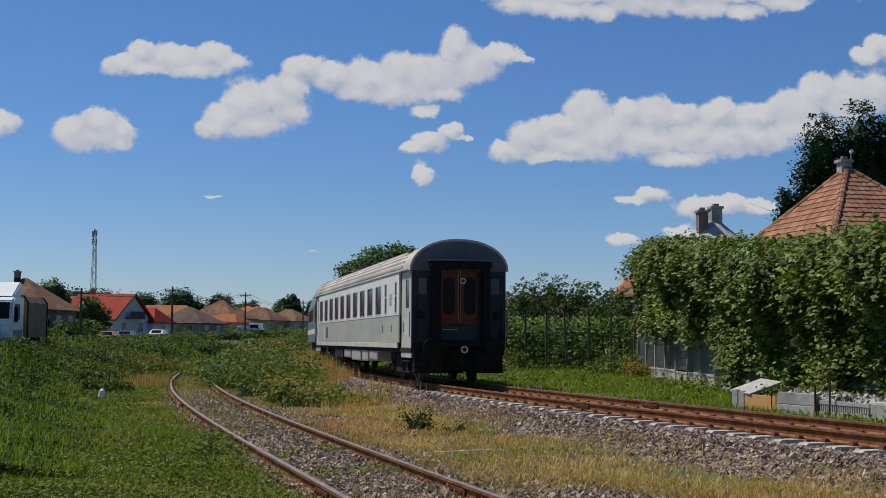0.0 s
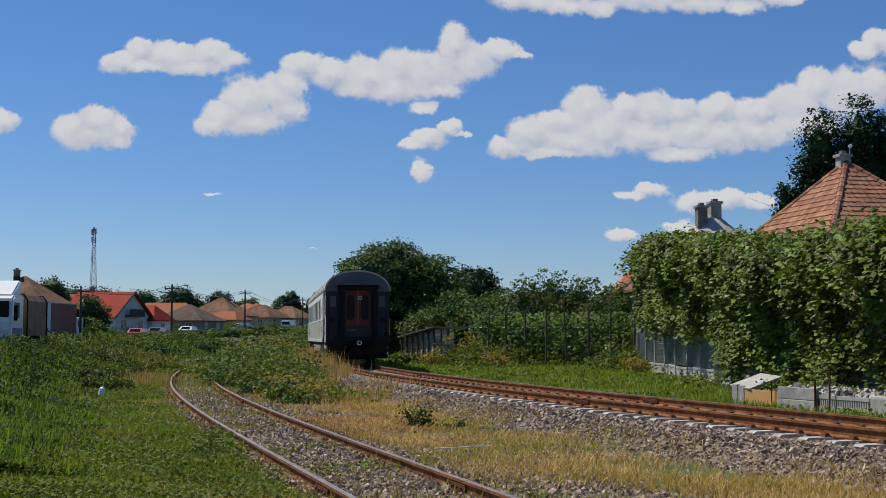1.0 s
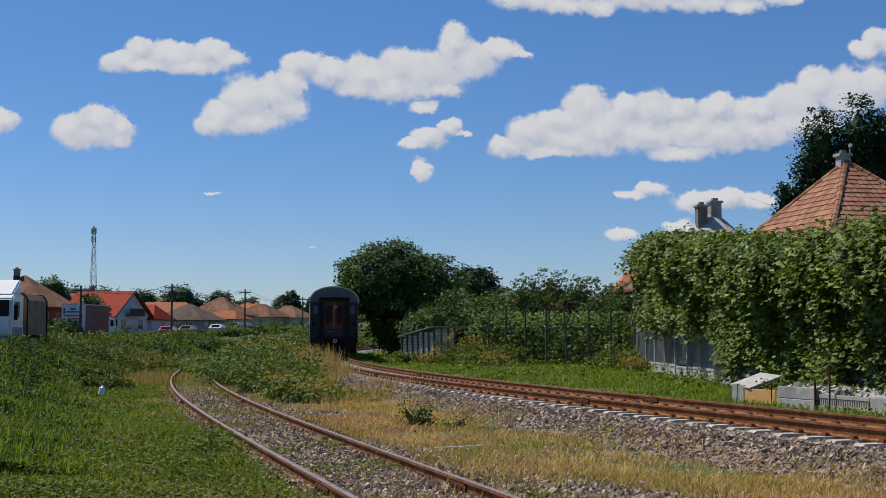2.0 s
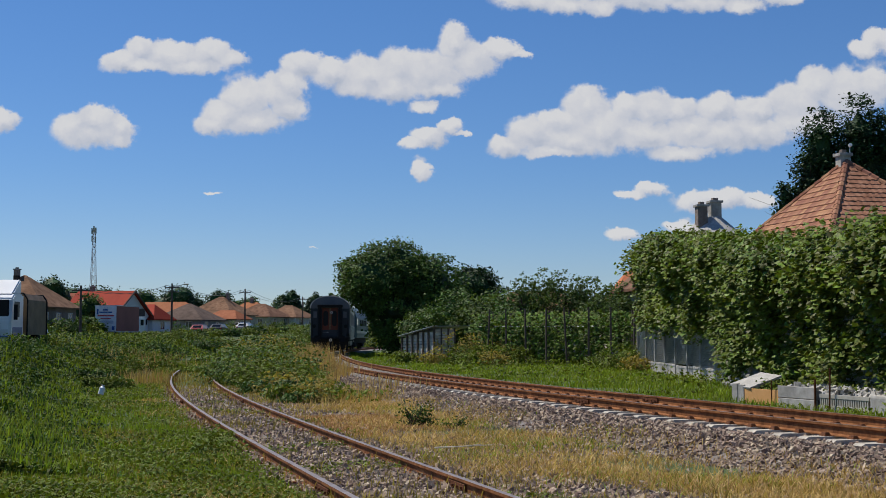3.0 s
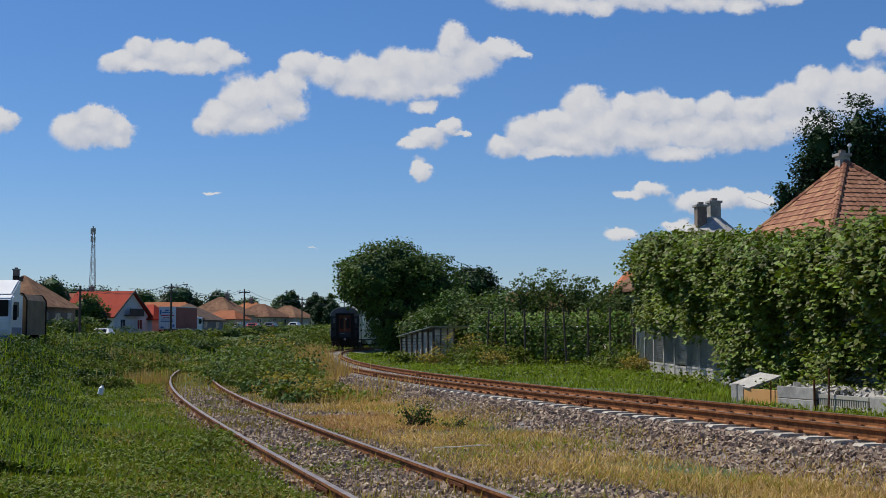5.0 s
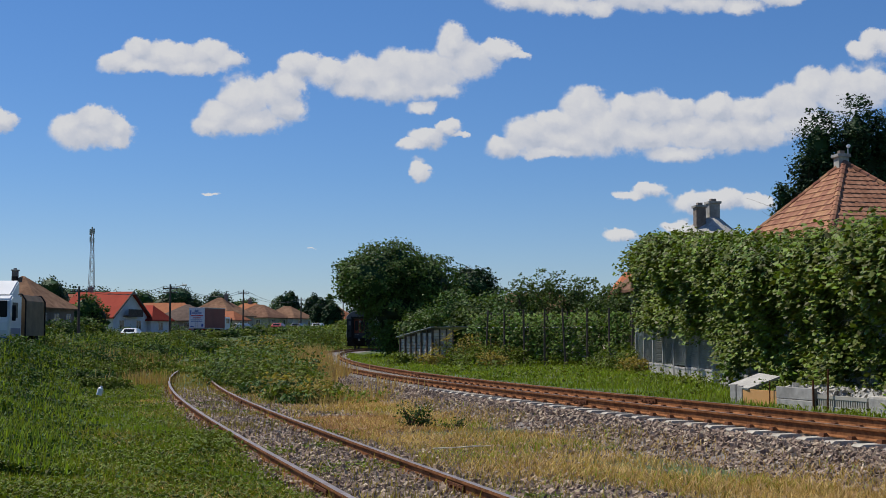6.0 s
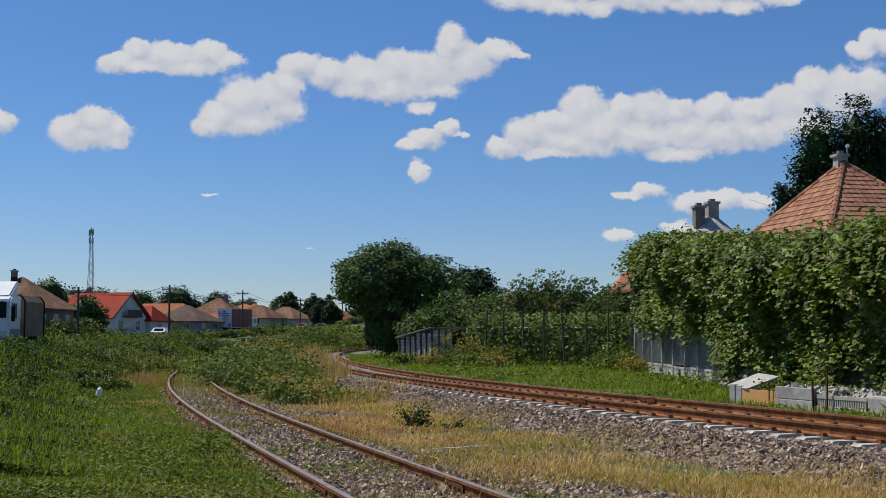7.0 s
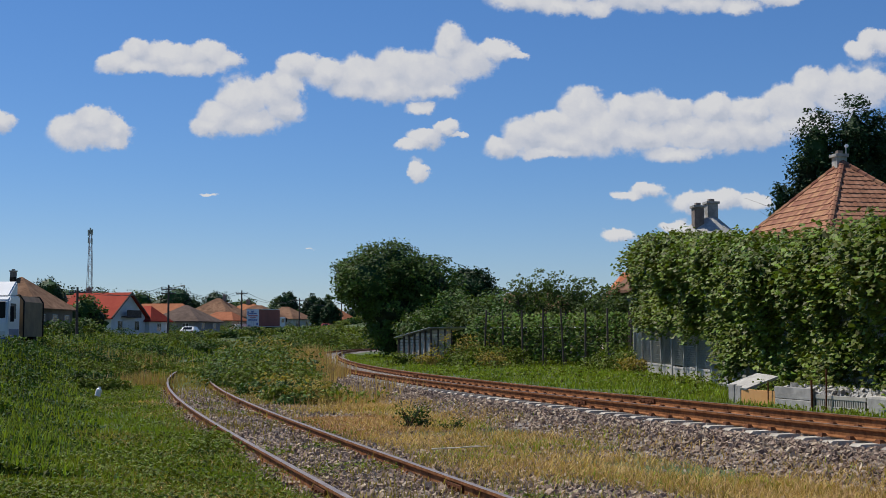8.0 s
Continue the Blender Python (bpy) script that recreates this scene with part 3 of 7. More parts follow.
def sleeper_mesh(name, wood):
    bm = bmesh.new()
    if wood:
        box(bm, -1.28, 1.28, -.125, .125, -.15, 0, .012)
    else:
        # concrete: waisted in the middle, chamfered top
        prof = [(-1.27, -.19), (1.27, -.19), (1.27, -.03), (1.22, 0), (.52, .0), (.36, -.045), (-.36, -.045), (-.52, 0), (-1.22, 0), (-1.27, -.03)]
        prism(bm, prof, -.125, .125)
        for v in bm.verts:
            if v.co.z > -.1:
                v.co.y *= .82
    me = bpy.data.meshes.new(name)
    bm.to_mesh(me)
    bm.free()
    me.materials.append(M["sleeper_wood" if wood else "sleeper"])
    return me


def fastening_boxes(spots, dirs, z):
    """Clips and bolts beside the rails."""
    n = len(spots)
    c = np.array([[-1, -1, 0], [1, -1, 0], [1, 1, 0], [-1, 1, 0], [-.5, -.6, 1], [.5, -.6, 1], [.5, .6, 1], [-.5, .6, 1]], float)
    nrm = np.stack([dirs[:, 1], -dirs[:, 0]], 1)
    v = np.empty((n, 8, 3))
    v[:, :, :2] = spots[:, None] + nrm[:, None] * c[None, :, :1] * .055 + dirs[:, None] * c[None, :, 1:2] * .07
    v[:, :, 2] = z + c[None, :, 2] * .05
    f = np.array([[0, 3, 2, 1], [4, 5, 6, 7], [0, 1, 5, 4], [1, 2, 6, 5], [2, 3, 7, 6], [3, 0, 4, 7]])
    return v.reshape(-1, 3), (np.arange(n)[:, None, None] * 8 + f).reshape(-1, 4)


def railway(name, fn, slope, y0, y1, top, wood, label, sleepers_to, tops):
    th = thing(name, Matrix(), label, "railway track", kind="structure")
    pts, dirs = line_points(fn, slope, y0, y1, 1.0)
    for s in (-.7535, .7535):
        rail_mesh("rail", pts, dirs, s, top, (M["rail_side"], tops), th, "rust-brown steel rail with a worn top")
    sp, sd = line_points(fn, slope, max(y0, 4.0), sleepers_to, .62)
    me = sleeper_mesh("sleeper", wood)
    for p, d in zip(sp, sd):
        ob = new("sleeper", me)
        ob.matrix_world = Matrix.Translation((p[0], p[1], top - .17)) @ Matrix.Rotation(math.atan2(-d[0], d[1]) + rng.normal() * .012, 4, "Z")
        ob.parent = th
    spots, dd = [], []
    for s in (-.7535 - .13, -.7535 + .13, .7535 - .13, .7535 + .13):
        spots.append(sp + np.stack([sd[:, 1], -sd[:, 0]], 1) * s)
        dd.append(sd)
    v, f = fastening_boxes(np.concatenate(spots), np.concatenate(dd), top - .17)
    ob = mesh_of("rail_fastenings", v, f, M["clip"])
    ob.parent = th
    tagged(ob, "rusty rail clips and bolts", kind="stuff")
    # fishplates at a joint
    for yj in ([26.0, 44.5] if not wood else [14.2, 33.0]):
        p, d = line_points(fn, slope, yj, yj + .5, 1.0)
        for s in (-.7535, .7535):
            bm = bmesh.new()
            for k in (-1, 1):
                box(bm, s + k * .028 - .014, s + k * .028 + .014, -.33, .33, -.125, -.05, .004)
                for yb in (-.24, -.08, .08, .24):
                    rod(bm, (s + k * .03, yb, -.09), (s + k * .065, yb, -.09), .016, seg=6)
            ob = part("fishplate", bm, M["clip"], th)
            ob.matrix_world = Matrix.Translation((p[0][0], p[0][1], top)) @ Matrix.Rotation(math.atan2(-d[0][0], d[0][1]), 4, "Z")
    return th


ground()
railway("main_track", main_x, main_slope, -16.0, 186.0, RAIL_M, False, "rusty main-line track on pale concrete sleepers in ballast", 100.0, M["rail_top_dull"])
railway("siding_track", side_x, side_slope, -12.0, 118.0, RAIL_S, True, "rusty overgrown siding track curving away through weeds", 56.0, M["rail_top"])


# ---- the train ----
LC = 24.5                                       # coach length; its own space: y forward from the rear end, z from the rail top
COMPARTMENTS = [5.6 + 1.8 * k for k in range(10)]


def roof_arc(hw, z0, z1, n=18):
    """Half-round coach roof from eave to eave."""
    pts = []
    for i in range(n + 1):
        a = math.pi * i / n
        c, s = math.cos(a), math.sin(a)
        pts.append((hw * math.copysign(abs(c) ** 0.94, c), z0 + (z1 - z0) * s ** 0.96))
    return pts


def wheelset(parent, y, name="wheelset"):
    bm = bmesh.new()
    for s in (-1, 1):
        prof = [(.70, .10), (.70, .50), (.735, .50), (.75, .46), (.845, .452), (.845, .38), (.80, .36), (.78, .12)]
        seg = 20
        rings = [[bm.verts.new((s * x, r * math.cos(2 * math.pi * i / seg), r * math.sin(2 * math.pi * i / seg))) for i in range(seg)] for x, r in prof]
        for a, b in zip(rings, rings[1:] + rings[:1]):
            for i in range(seg):
                bm.faces.new((a[i], a[(i + 1) % seg], b[(i + 1) % seg], b[i]))
    rod(bm, (-.95, 0, 0), (.95, 0, 0), .085, seg=12)
    bmesh.ops.recalc_face_normals(bm, faces=bm.faces)
    ob = part(name, bm, M["wheel"], parent, "steel wheels on an axle")
    ob.location = (0, y, .455)
    return ob


def bogie(parent, y, sets):
    bm = bmesh.new()
    for s in (-1, 1):
        prism(bm, [(s * .98, .42), (s * 1.10, .42), (s * 1.10, .66), (s * .98, .66)], y - 1.75, y + 1.75)
        box(bm, s * .90, s * 1.16, y - .55, y + .55, .26, .80, .03)
        box(bm, s * .92, s * 1.10, y - 1.9, y + 1.9, .62, .84, .02)
        for k in (-1.28, 1.28):
            box(bm, s * .96, s * 1.16, y + k - .17, y + k + .17, .30, .62, .02)
            rod(bm, (s * 1.06, y + k * .68, .36), (s * 1.06, y + k * .68, .86), .10, seg=10)
    box(bm, -.95, .95, y - 1.75, y + 1.75, .50, .86, .03)
    box(bm, -.6, .6, y - 1.0, y + 1.0, .24, .52, .03)
    part("bogie_frame", bm, M["under"], parent, "grimy bogie frame with springs")
    for k in (-1.28, 1.28):
        sets.append(wheelset(parent, y + k))


def side_wall(th, s, hw, body, white, length):
    """One coach side with its window band, doors and sill; s is -1 or 1."""
    x0, x1 = s * (hw - .05), s * hw
    xe = s * (hw - .075)                        # vestibule ends are set in
    wins = [(c - .58, c + .58) for c in COMPARTMENTS] + [(3.93, 4.33), (2.12, 2.46)]
    wins.sort()
    zb, zt = 2.0, 2.95
    y0, y1 = 1.75, length - 1.75
    part("side_panel", boxes((x0, x1, y0, y1, 1.14, zb - .06), bevel=.006), body, th, "grey lower side panel")
    bm = bmesh.new()
    box(bm, x0, x1, y0, y1, zb - .06, zb)
    box(bm, x0, x1, y0, y1, zt, 3.20)
    edge = y0
    for a, b in wins + [(y1, y1)]:
        if a > edge:
            box(bm, x0, x1, edge, a, zb, zt)
        edge = b
    part("window_band", bm, white, th, "off-white window band")
    for a, b in wins:
        fr = bmesh.new()
        w = .035
        xi, xo = s * (hw - .045), s * (hw + .008)
        for r in ((a, a + w, zb, zt), (b - w, b, zb, zt), (a + w, b - w, zb, zb + w), (a + w, b - w, zt - w, zt)):
            box(fr, xi, xo, r[0], r[1], r[2], r[3])
        if b - a < .6:
            box(fr, xi, xo, a + w, b - w, 2.5, 2.55)
        f = part("window", fr, M["lamp_white"], th, "framed coach window")
        part("pane", boxes((s * (hw - .032), s * (hw - .022), a + .03, b - .03, zb + .03, zt - .03)), M["coach_glass"], f)
    part("sill_stripe", boxes((s * (hw - .04), s * (hw + .012), y0 + .2, y1 - .2, .98, 1.135), bevel=.01), M["coach_cream"], th, "cream stripe along the sole bar")
    part("gutter", boxes((s * (hw - .02), s * (hw + .03), .3, length - .3, 3.19, 3.225), bevel=.008), M["coach_roof"], th)
    for yd in (.12, length - 1.72):
        d = boxes((s * (hw - .115), xe, yd, yd + 1.60, .72, 2.12), (s * (hw - .115), xe, yd, yd + .36, 2.12, 2.95),
                  (s * (hw - .115), xe, yd + .90, yd + 1.60, 2.12, 2.95), (s * (hw - .115), xe, yd, yd + 1.60, 2.95, 3.18))
        dd = part("door", d, M["coach_door"], th, "pale folding entrance door")
        part("pane", boxes((s * (hw - .10), s * (hw - .088), yd + .36, yd + .90, 2.12, 2.95)), M["coach_glass"], dd)
        part("handle", rods(((s * (hw - .06), yd + 1.2, 1.45), (s * (hw - .06), yd + 1.2, 1.75), .018)), M["lamp_white"], dd)
        for yr in (yd - .02, yd + 1.59):
            part("grab_rail", rods(((s * (hw - .02), yr, 1.3), (s * (hw - .02), yr, 2.0), .016)), M["tin"], th)
        st = boxes((s * (hw - .30), s * (hw - .04), yd + .1, yd + 1.23, .60, .63), (s * (hw - .30), s * (hw - .04), yd + .1, yd + 1.23, .30, .33), bevel=.005)
        part("step", st, M["under"], th)
    for yk in (5.2, 9.0, 12.6, 16.2, 19.8):
        part("panel_seam", boxes((s * (hw - .002), s * (hw + .002), yk, yk + .012, 1.15, 1.93)), M["coach_arch"], th)
    part("waist_seam", boxes((s * (hw - .002), s * (hw + .004), y0, y1, 1.925, 1.945)), M["coach_arch"], th)
    part("vent_grille", boxes((s * hw, s * (hw + .007), 19.3, 20.0, 1.3, 1.75)), M["coach_arch"], th)
    for yk in (2.9, 4.6):
        part("lock_plate", boxes((s * hw, s * (hw + .008), yk, yk + .12, 1.45, 1.68)), M["coach_arch"], th)
    part("small_hatch", boxes((s * (hw - .02), s * (hw + .006), 3.05, 3.4, 2.25, 2.6), bevel=.004), M["tin"], th)
    part("builder_plate", boxes((s * hw, s * (hw + .008), 20.2, 20.75, 1.25, 1.75)), M["lamp_white"], th)


def end_wall(th, y, face, hw, colour, with_door=True):
    """End of a coach; face is the outward way along y."""
    arc = roof_arc(hw - .06, 3.18, 4.03)
    bm = bmesh.new()
    outline = [(-hw + .06, .95), (hw - .06, .95)] + arc
    prism(bm, outline, y, y - face * .10)
    part("end_wall", bm, colour, th, "dark blue-grey end wall under a rounded roof")

    def yb(a, b):
        return (y + face * a, y + face * b)
    # gangway: rubber tubes round the passage
    bm = bmesh.new()
    a, b = yb(.02, .34)
    box(bm, -.82, -.62, a, b, 1.12, 3.30, .05)
    box(bm, .62, .82, a, b, 1.12, 3.30, .05)
    box(bm, -.88, .88, a, b, 3.22, 3.44, .06)
    box(bm, -.80, .80, a, yb(0, .42)[1], 1.02, 1.14, .02)
    part("gangway_frame", bm, M["rubber"], th, "black rubber gangway surround")
    a, b = yb(.012, .05)
    d = part("gangway_door", boxes((-.54, -.012, a, b, 1.66, 3.2), (.012, .54, a, b, 1.66, 3.2), bevel=.012), M["coach_red"], th, "dull red double gangway door with rounded panes")

    def capsule(cx, z0, z1, r, y0, y1):
        out = [(cx + r * math.cos(q), z1 - r + r * math.sin(q)) for q in (math.pi * i / 10 for i in range(11))]
        out += [(cx + r * math.cos(q), z0 + r + r * math.sin(q)) for q in (math.pi + math.pi * i / 10 for i in range(11))]
        return prism(bmesh.new(), out, y0, y1)
    for s in (-1, 1):
        part("pane_seal", capsule(s * .30, 1.93, 2.99, .165, yb(.045, 0)[0], yb(.056, 0)[0]), M["rubber"], d)
        part("pane", capsule(s * .30, 1.96, 2.96, .14, yb(.05, 0)[0], yb(.062, 0)[0]), M["glass_dark"], d)
        part("meeting_strip", boxes((s * .014, s * .034, *yb(.048, .058), 1.7, 3.18)), M["brass"], d, "pale worn edge strip")
    part("kick_plate", boxes((-.54, .54, *yb(.012, .058), 1.2, 1.66), bevel=.008), M["coach_end"], d, "grey kick plate")
    part("scuff", boxes((-.46, -.05, *yb(.058, .061), 1.50, 1.515)), M["tin"], d)
    part("canopy", boxes((-.92, .92, *yb(.0, .40), 3.42, 3.46), bevel=.01), M["coach_arch"], th, "thin rain lip over the gangway")
    for s in (-1, 1):
        part("corner_seam", boxes((s * 1.345, s * 1.352, *yb(-.05, .012), 1.1, 3.2)), M["coach_arch"], th)
        part("wall_hatch", boxes((s * .92, s * 1.16, *yb(.0, .012), 2.5, 2.95), bevel=.003), M["coach_arch"], th)
    part("socket_box", boxes((1.15, 1.32, *yb(.0, .06), 1.2, 1.42), bevel=.015), M["rubber"], th)
    rng_ = bmesh.new()
    bmesh.ops.create_cone(rng_, segments=20, radius1=.085, radius2=.085, depth=.03, cap_ends=False, matrix=Matrix.Translation((.10, yb(.08, 0)[0], 2.88)) @ Matrix.Rotation(math.pi / 2, 4, "X"))
    bmesh.ops.solidify(rng_, geom=rng_.faces[:], thickness=.03)
    part("marker_ring", rng_, M["lamp_white"], th, "white ring marker")
    rng_ = bmesh.new()
    bmesh.ops.create_cone(rng_, segments=20, radius1=.10, radius2=.10, depth=.04, cap_ends=False, matrix=Matrix.Translation((.06, yb(.48, 0)[0], .96)) @ Matrix.Rotation(math.pi / 2, 4, "X"))
    bmesh.ops.solidify(rng_, geom=rng_.faces[:], thickness=.035)
    part("coupling_ring", rng_, M["lamp_white"], th, "pale ring on the coupling")
    for s in (-1, 1):
        lamp = rods(((s * 1.10, yb(-.01, 0)[0], 1.92), (s * 1.10, yb(.06, 0)[0], 1.92), .125), seg=18)
        ln = part("tail_lamp", lamp, M["rubber"], th, "round recessed tail lamp")
        part("lens", rods(((s * 1.10, yb(.055, 0)[0], 1.92), (s * 1.10, yb(.075, 0)[0], 1.92), .09), seg=16), M["glass_dark"], ln)
        bf = rods(((s * .875, yb(-.05, 0)[0], 1.04), (s * .875, yb(.38, 0)[0], 1.04), .10), ((s * .875, yb(.36, 0)[0], 1.04), (s * .875, yb(.54, 0)[0], 1.04), .075),
                  ((s * .875, yb(.54, 0)[0], 1.04), (s * .875, yb(.60, 0)[0], 1.04), .24), seg=18)
        part("buffer", bf, M["rubber"], th, "black greasy side buffer")
        part("hand_rail", rods(((s * 1.22, yb(.06, 0)[0], 1.25), (s * 1.22, yb(.06, 0)[0], 2.35), .017)), M["under"], th)
        part("brake_hose", rods(((s * .33, yb(.1, 0)[0], .95), (s * .33, yb(.30, 0)[0], .62), .03), ((s * .33, yb(.30, 0)[0], .62), (s * .28, yb(.22, 0)[0], .35), .03)), M["rubber"], th)
        part("end_step", boxes((s * .95, s * 1.30, *yb(.05, .22), .36, .40)), M["under"], th)
    bm = bmesh.new()
    prism(bm, [(-hw + .03, 3.16), (hw - .03, 3.16)] + roof_arc(hw - .03, 3.18, 4.04), y + face * .005, y + face * .03)
    part("end_arch", bm, M["coach_arch"], th, "grey arched panel above the gangway")
    bm = bmesh.new()
    prism(bm, roof_arc(hw + .012, 3.17, 4.065) + roof_arc(hw - .05, 3.17, 4.0)[::-1], y - face * .12, y + face * .045)
    part("roof_rim", bm, M["coach_roof"], th, "pale rolled rim of the roof end")
    part("end_skirt", boxes((-1.27, -.45, *yb(-.35, .03), .30, .84), (.45, 1.27, *yb(-.35, .03), .30, .84), (-.5, .5, *yb(-.4, -.1), .36, .86), bevel=.03), M["under"], th, "black lower end plating with steps")
    part("headstock", boxes((-1.30, 1.30, *yb(-.12, .06), .80, 1.14), bevel=.02), M["under"], th, "black headstock beam")
    hk = boxes((-.07, .07, *yb(.05, .38), .95, 1.1), bevel=.02)
    rod(hk, (0, yb(.34, 0)[0], 1.02), (0, yb(.42, 0)[0], .55), .035)
    part("coupling_hook", hk, M["under"], th)


def coach_shell(th, hw, length, roof_mat):
    arc = roof_arc(hw, 3.17, 4.05)
    inner = roof_arc(hw - .05, 3.17, 4.0)
    bm = bmesh.new()
    prism(bm, arc + inner[::-1], .02, length - .02)
    part("roof", bm, roof_mat, th, "pale grey rounded roof, streaked with dirt")
    for k in (.985, .945, .88, .79, .66):
        zz = 3.17 + .88 * math.sqrt(1 - k * k)
        bm = bmesh.new()
        for s in (-1, 1):
            box(bm, s * hw * k - .02, s * hw * k + .02, 1.2, length - 1.2, zz - .03, zz + .035)
        part("roof_rib", bm, roof_mat, th)
    for yv in (2.5, 7.4, 12.3, 17.1, 22.0):
        part("roof_vent", boxes((-.22, .22, yv - .3, yv + .3, 4.0, 4.14), bevel=.05), roof_mat, th)
    part("centre_sill", boxes((-.7, .7, 1.0, length - 1.0, .50, .88), bevel=.04), M["under"], th)
    part("floor_frame", boxes((-hw + .06, hw - .06, .1, length - .1, .86, 1.0), bevel=.01), M["under"], th)


def railway_coach():
    th = thing("railway_coach", Matrix(), "grey and off-white passenger coach with dark end and red gangway door", "railway coach")
    hw, sets = 1.41, []
    coach_shell(th, hw, LC, M["coach_roof"])
    for s in (-1, 1):
        side_wall(th, s, hw, M["coach_grey"], M["coach_white"], LC)
        for a, b, z in ((6.2, 7.9, .55), (8.2, 9.6, .50), (10.0, 12.3, .48), (12.6, 14.4, .55), (14.8, 17.4, .5)):
            part("equipment_box", boxes((s * .75, s * 1.34, a, b, z, .95), bevel=.06), M["box_grey"] if a != 14.8 else M["under"], th, "underfloor equipment box")
    bm = bmesh.new()
    prism(bm, [(-.62, .96), (-.55, .96), (-.2, .55), (.2, .55), (.55, .96), (.62, .96), (.62, .86), (-.62, .86)][:6], 6.0, 18.0)
    part("truss", bm, M["under"], th)
    for k, y in enumerate((.10, LC - .10)):
        end_wall(th, 0.0 if k == 0 else LC, -1 if k == 0 else 1, hw, M["coach_end"])
    bogie(th, 3.0, sets)
    bogie(th, LC - 3.0, sets)
    part("roof_clamp", rods(((-1.32, 2.1, 3.35), (-1.08, 1.9, 3.78), .03), ((-1.08, 1.9, 3.78), (-.9, 1.86, 3.9), .03)), M["under"], th)
    return th, sets


LL = 15.5


def locomotive():
    th = thing("locomotive", Matrix(), "dark grey-green diesel locomotive hauling the coach", "locomotive")
    hw, sets = 1.45, []
    side = [(-hw, 1.1), (hw, 1.1), (hw, 2.9), (1.25, 3.5), (.7, 3.95), (-.7, 3.95), (-1.25, 3.5), (-hw, 2.9)]
    bm = bmesh.new()
    prism(bm, side, .5, LL - .5)
    part("body", bm, M["loco"], th)
    for y, f in ((.5, -1), (LL - .5, 1)):
        bm = bmesh.new()
        prism(bm, [(-1.38, 1.1), (1.38, 1.1), (1.34, 2.0), (-1.34, 2.0)], y, y + f * .35)
        part("nose", bm, M["loco"], th, "sloped cab nose")
        w = bmesh.new()
        for s in (-1, 1):
            box(w, s * .1, s * 1.1, y, y + f * .03, 2.3, 3.0)
        part("windscreen", w, M["glass"], th)
        for s in (-1, 1):
            part("headlamp", rods(((s * .9, y + f * .33, 1.6), (s * .9, y + f * .42, 1.6), .13), seg=14), M["lamp_white"], th)
            part("buffer", rods(((s * .875, y, 1.04), (s * .875, y + f * .45, 1.04), .1), ((s * .875, y + f * .45, 1.04), (s * .875, y + f * .5, 1.04), .23), seg=16), M["under"], th)
    for s in (-1, 1):
        for a in (4.0, 6.2, 8.4, 10.6):
            part("grille", boxes((s * hw, s * (hw + .02), a, a + 1.5, 2.2, 2.75), bevel=.005), M["under"], th)
        part("waist_band", boxes((s * hw, s * (hw + .012), .6, LL - .6, 1.5, 1.75)), M["coach_cream"], th)
        for a in (1.2, LL - 2.0):
            part("cab_window", boxes((s * hw, s * (hw + .01), a, a + .8, 2.25, 2.85)), M["glass"], th)
    part("underframe", boxes((-1.2, 1.2, .6, LL - .6, .6, 1.1), bevel=.03), M["under"], th)
    bogie(th, 3.4, sets)
    bogie(th, LL - 3.4, sets)
    return th, sets


def line_pose(ya, reach_back, reach_front):
    """Pose on the main line of a vehicle whose rear end is near y = ya, borne on two bogies."""
    def at(arc):
        y = ya
        left = arc
        while left > 0:
            st = min(left, .5)
            y += st / math.sqrt(1 + float(main_slope(min(y, 186))) ** 2)
            left -= st
        return Vector((float(main_fit(y)), y, RAIL_M))
    a, b = at(reach_back), at(reach_front)
    d = (b - a).normalized()
    ang = math.atan2(-d.x, d.y)
    base = a - d * reach_back
    return Matrix.Translation(base) @ Matrix.Rotation(ang, 4, "Z")


def rear_y(t):
    """Where along y the train's rear end is; it slows a little."""
    return 36.2 + 19.3 * t - .42 * t * t


coach, coach_sets = railway_coach()
loco, loco_sets = locomotive()


# ---- plants ----
def crown_points(lobes, clumps, per, tight=.28, seed=1):
    """Leaf places: clumps over the skin of several lobes (x, y, z, rx, ry, rz), thinner inside."""
    r = np.random.default_rng(seed)
    lob = np.array(lobes, float)
    w = (lob[:, 3] * lob[:, 5]) ** .9
    pick = r.choice(len(lob), clumps, p=w / w.sum())
    d = r.normal(size=(clumps, 3))
    d /= np.linalg.norm(d, axis=1)[:, None]
    rad = np.where(r.random(clumps) < .72, r.uniform(.82, 1.06, clumps), r.uniform(.3, .85, clumps))
    c = lob[pick, :3] + d * lob[pick, 3:] * rad[:, None]
    size = r.uniform(.6, 1.5, clumps) * tight
    p = np.repeat(c, per, 0) + np.clip(r.normal(size=(clumps * per, 3)), -1.5, 1.5) * np.repeat(size, per)[:, None] * [1, 1, .75]
    return p, np.repeat(d, per, 0)


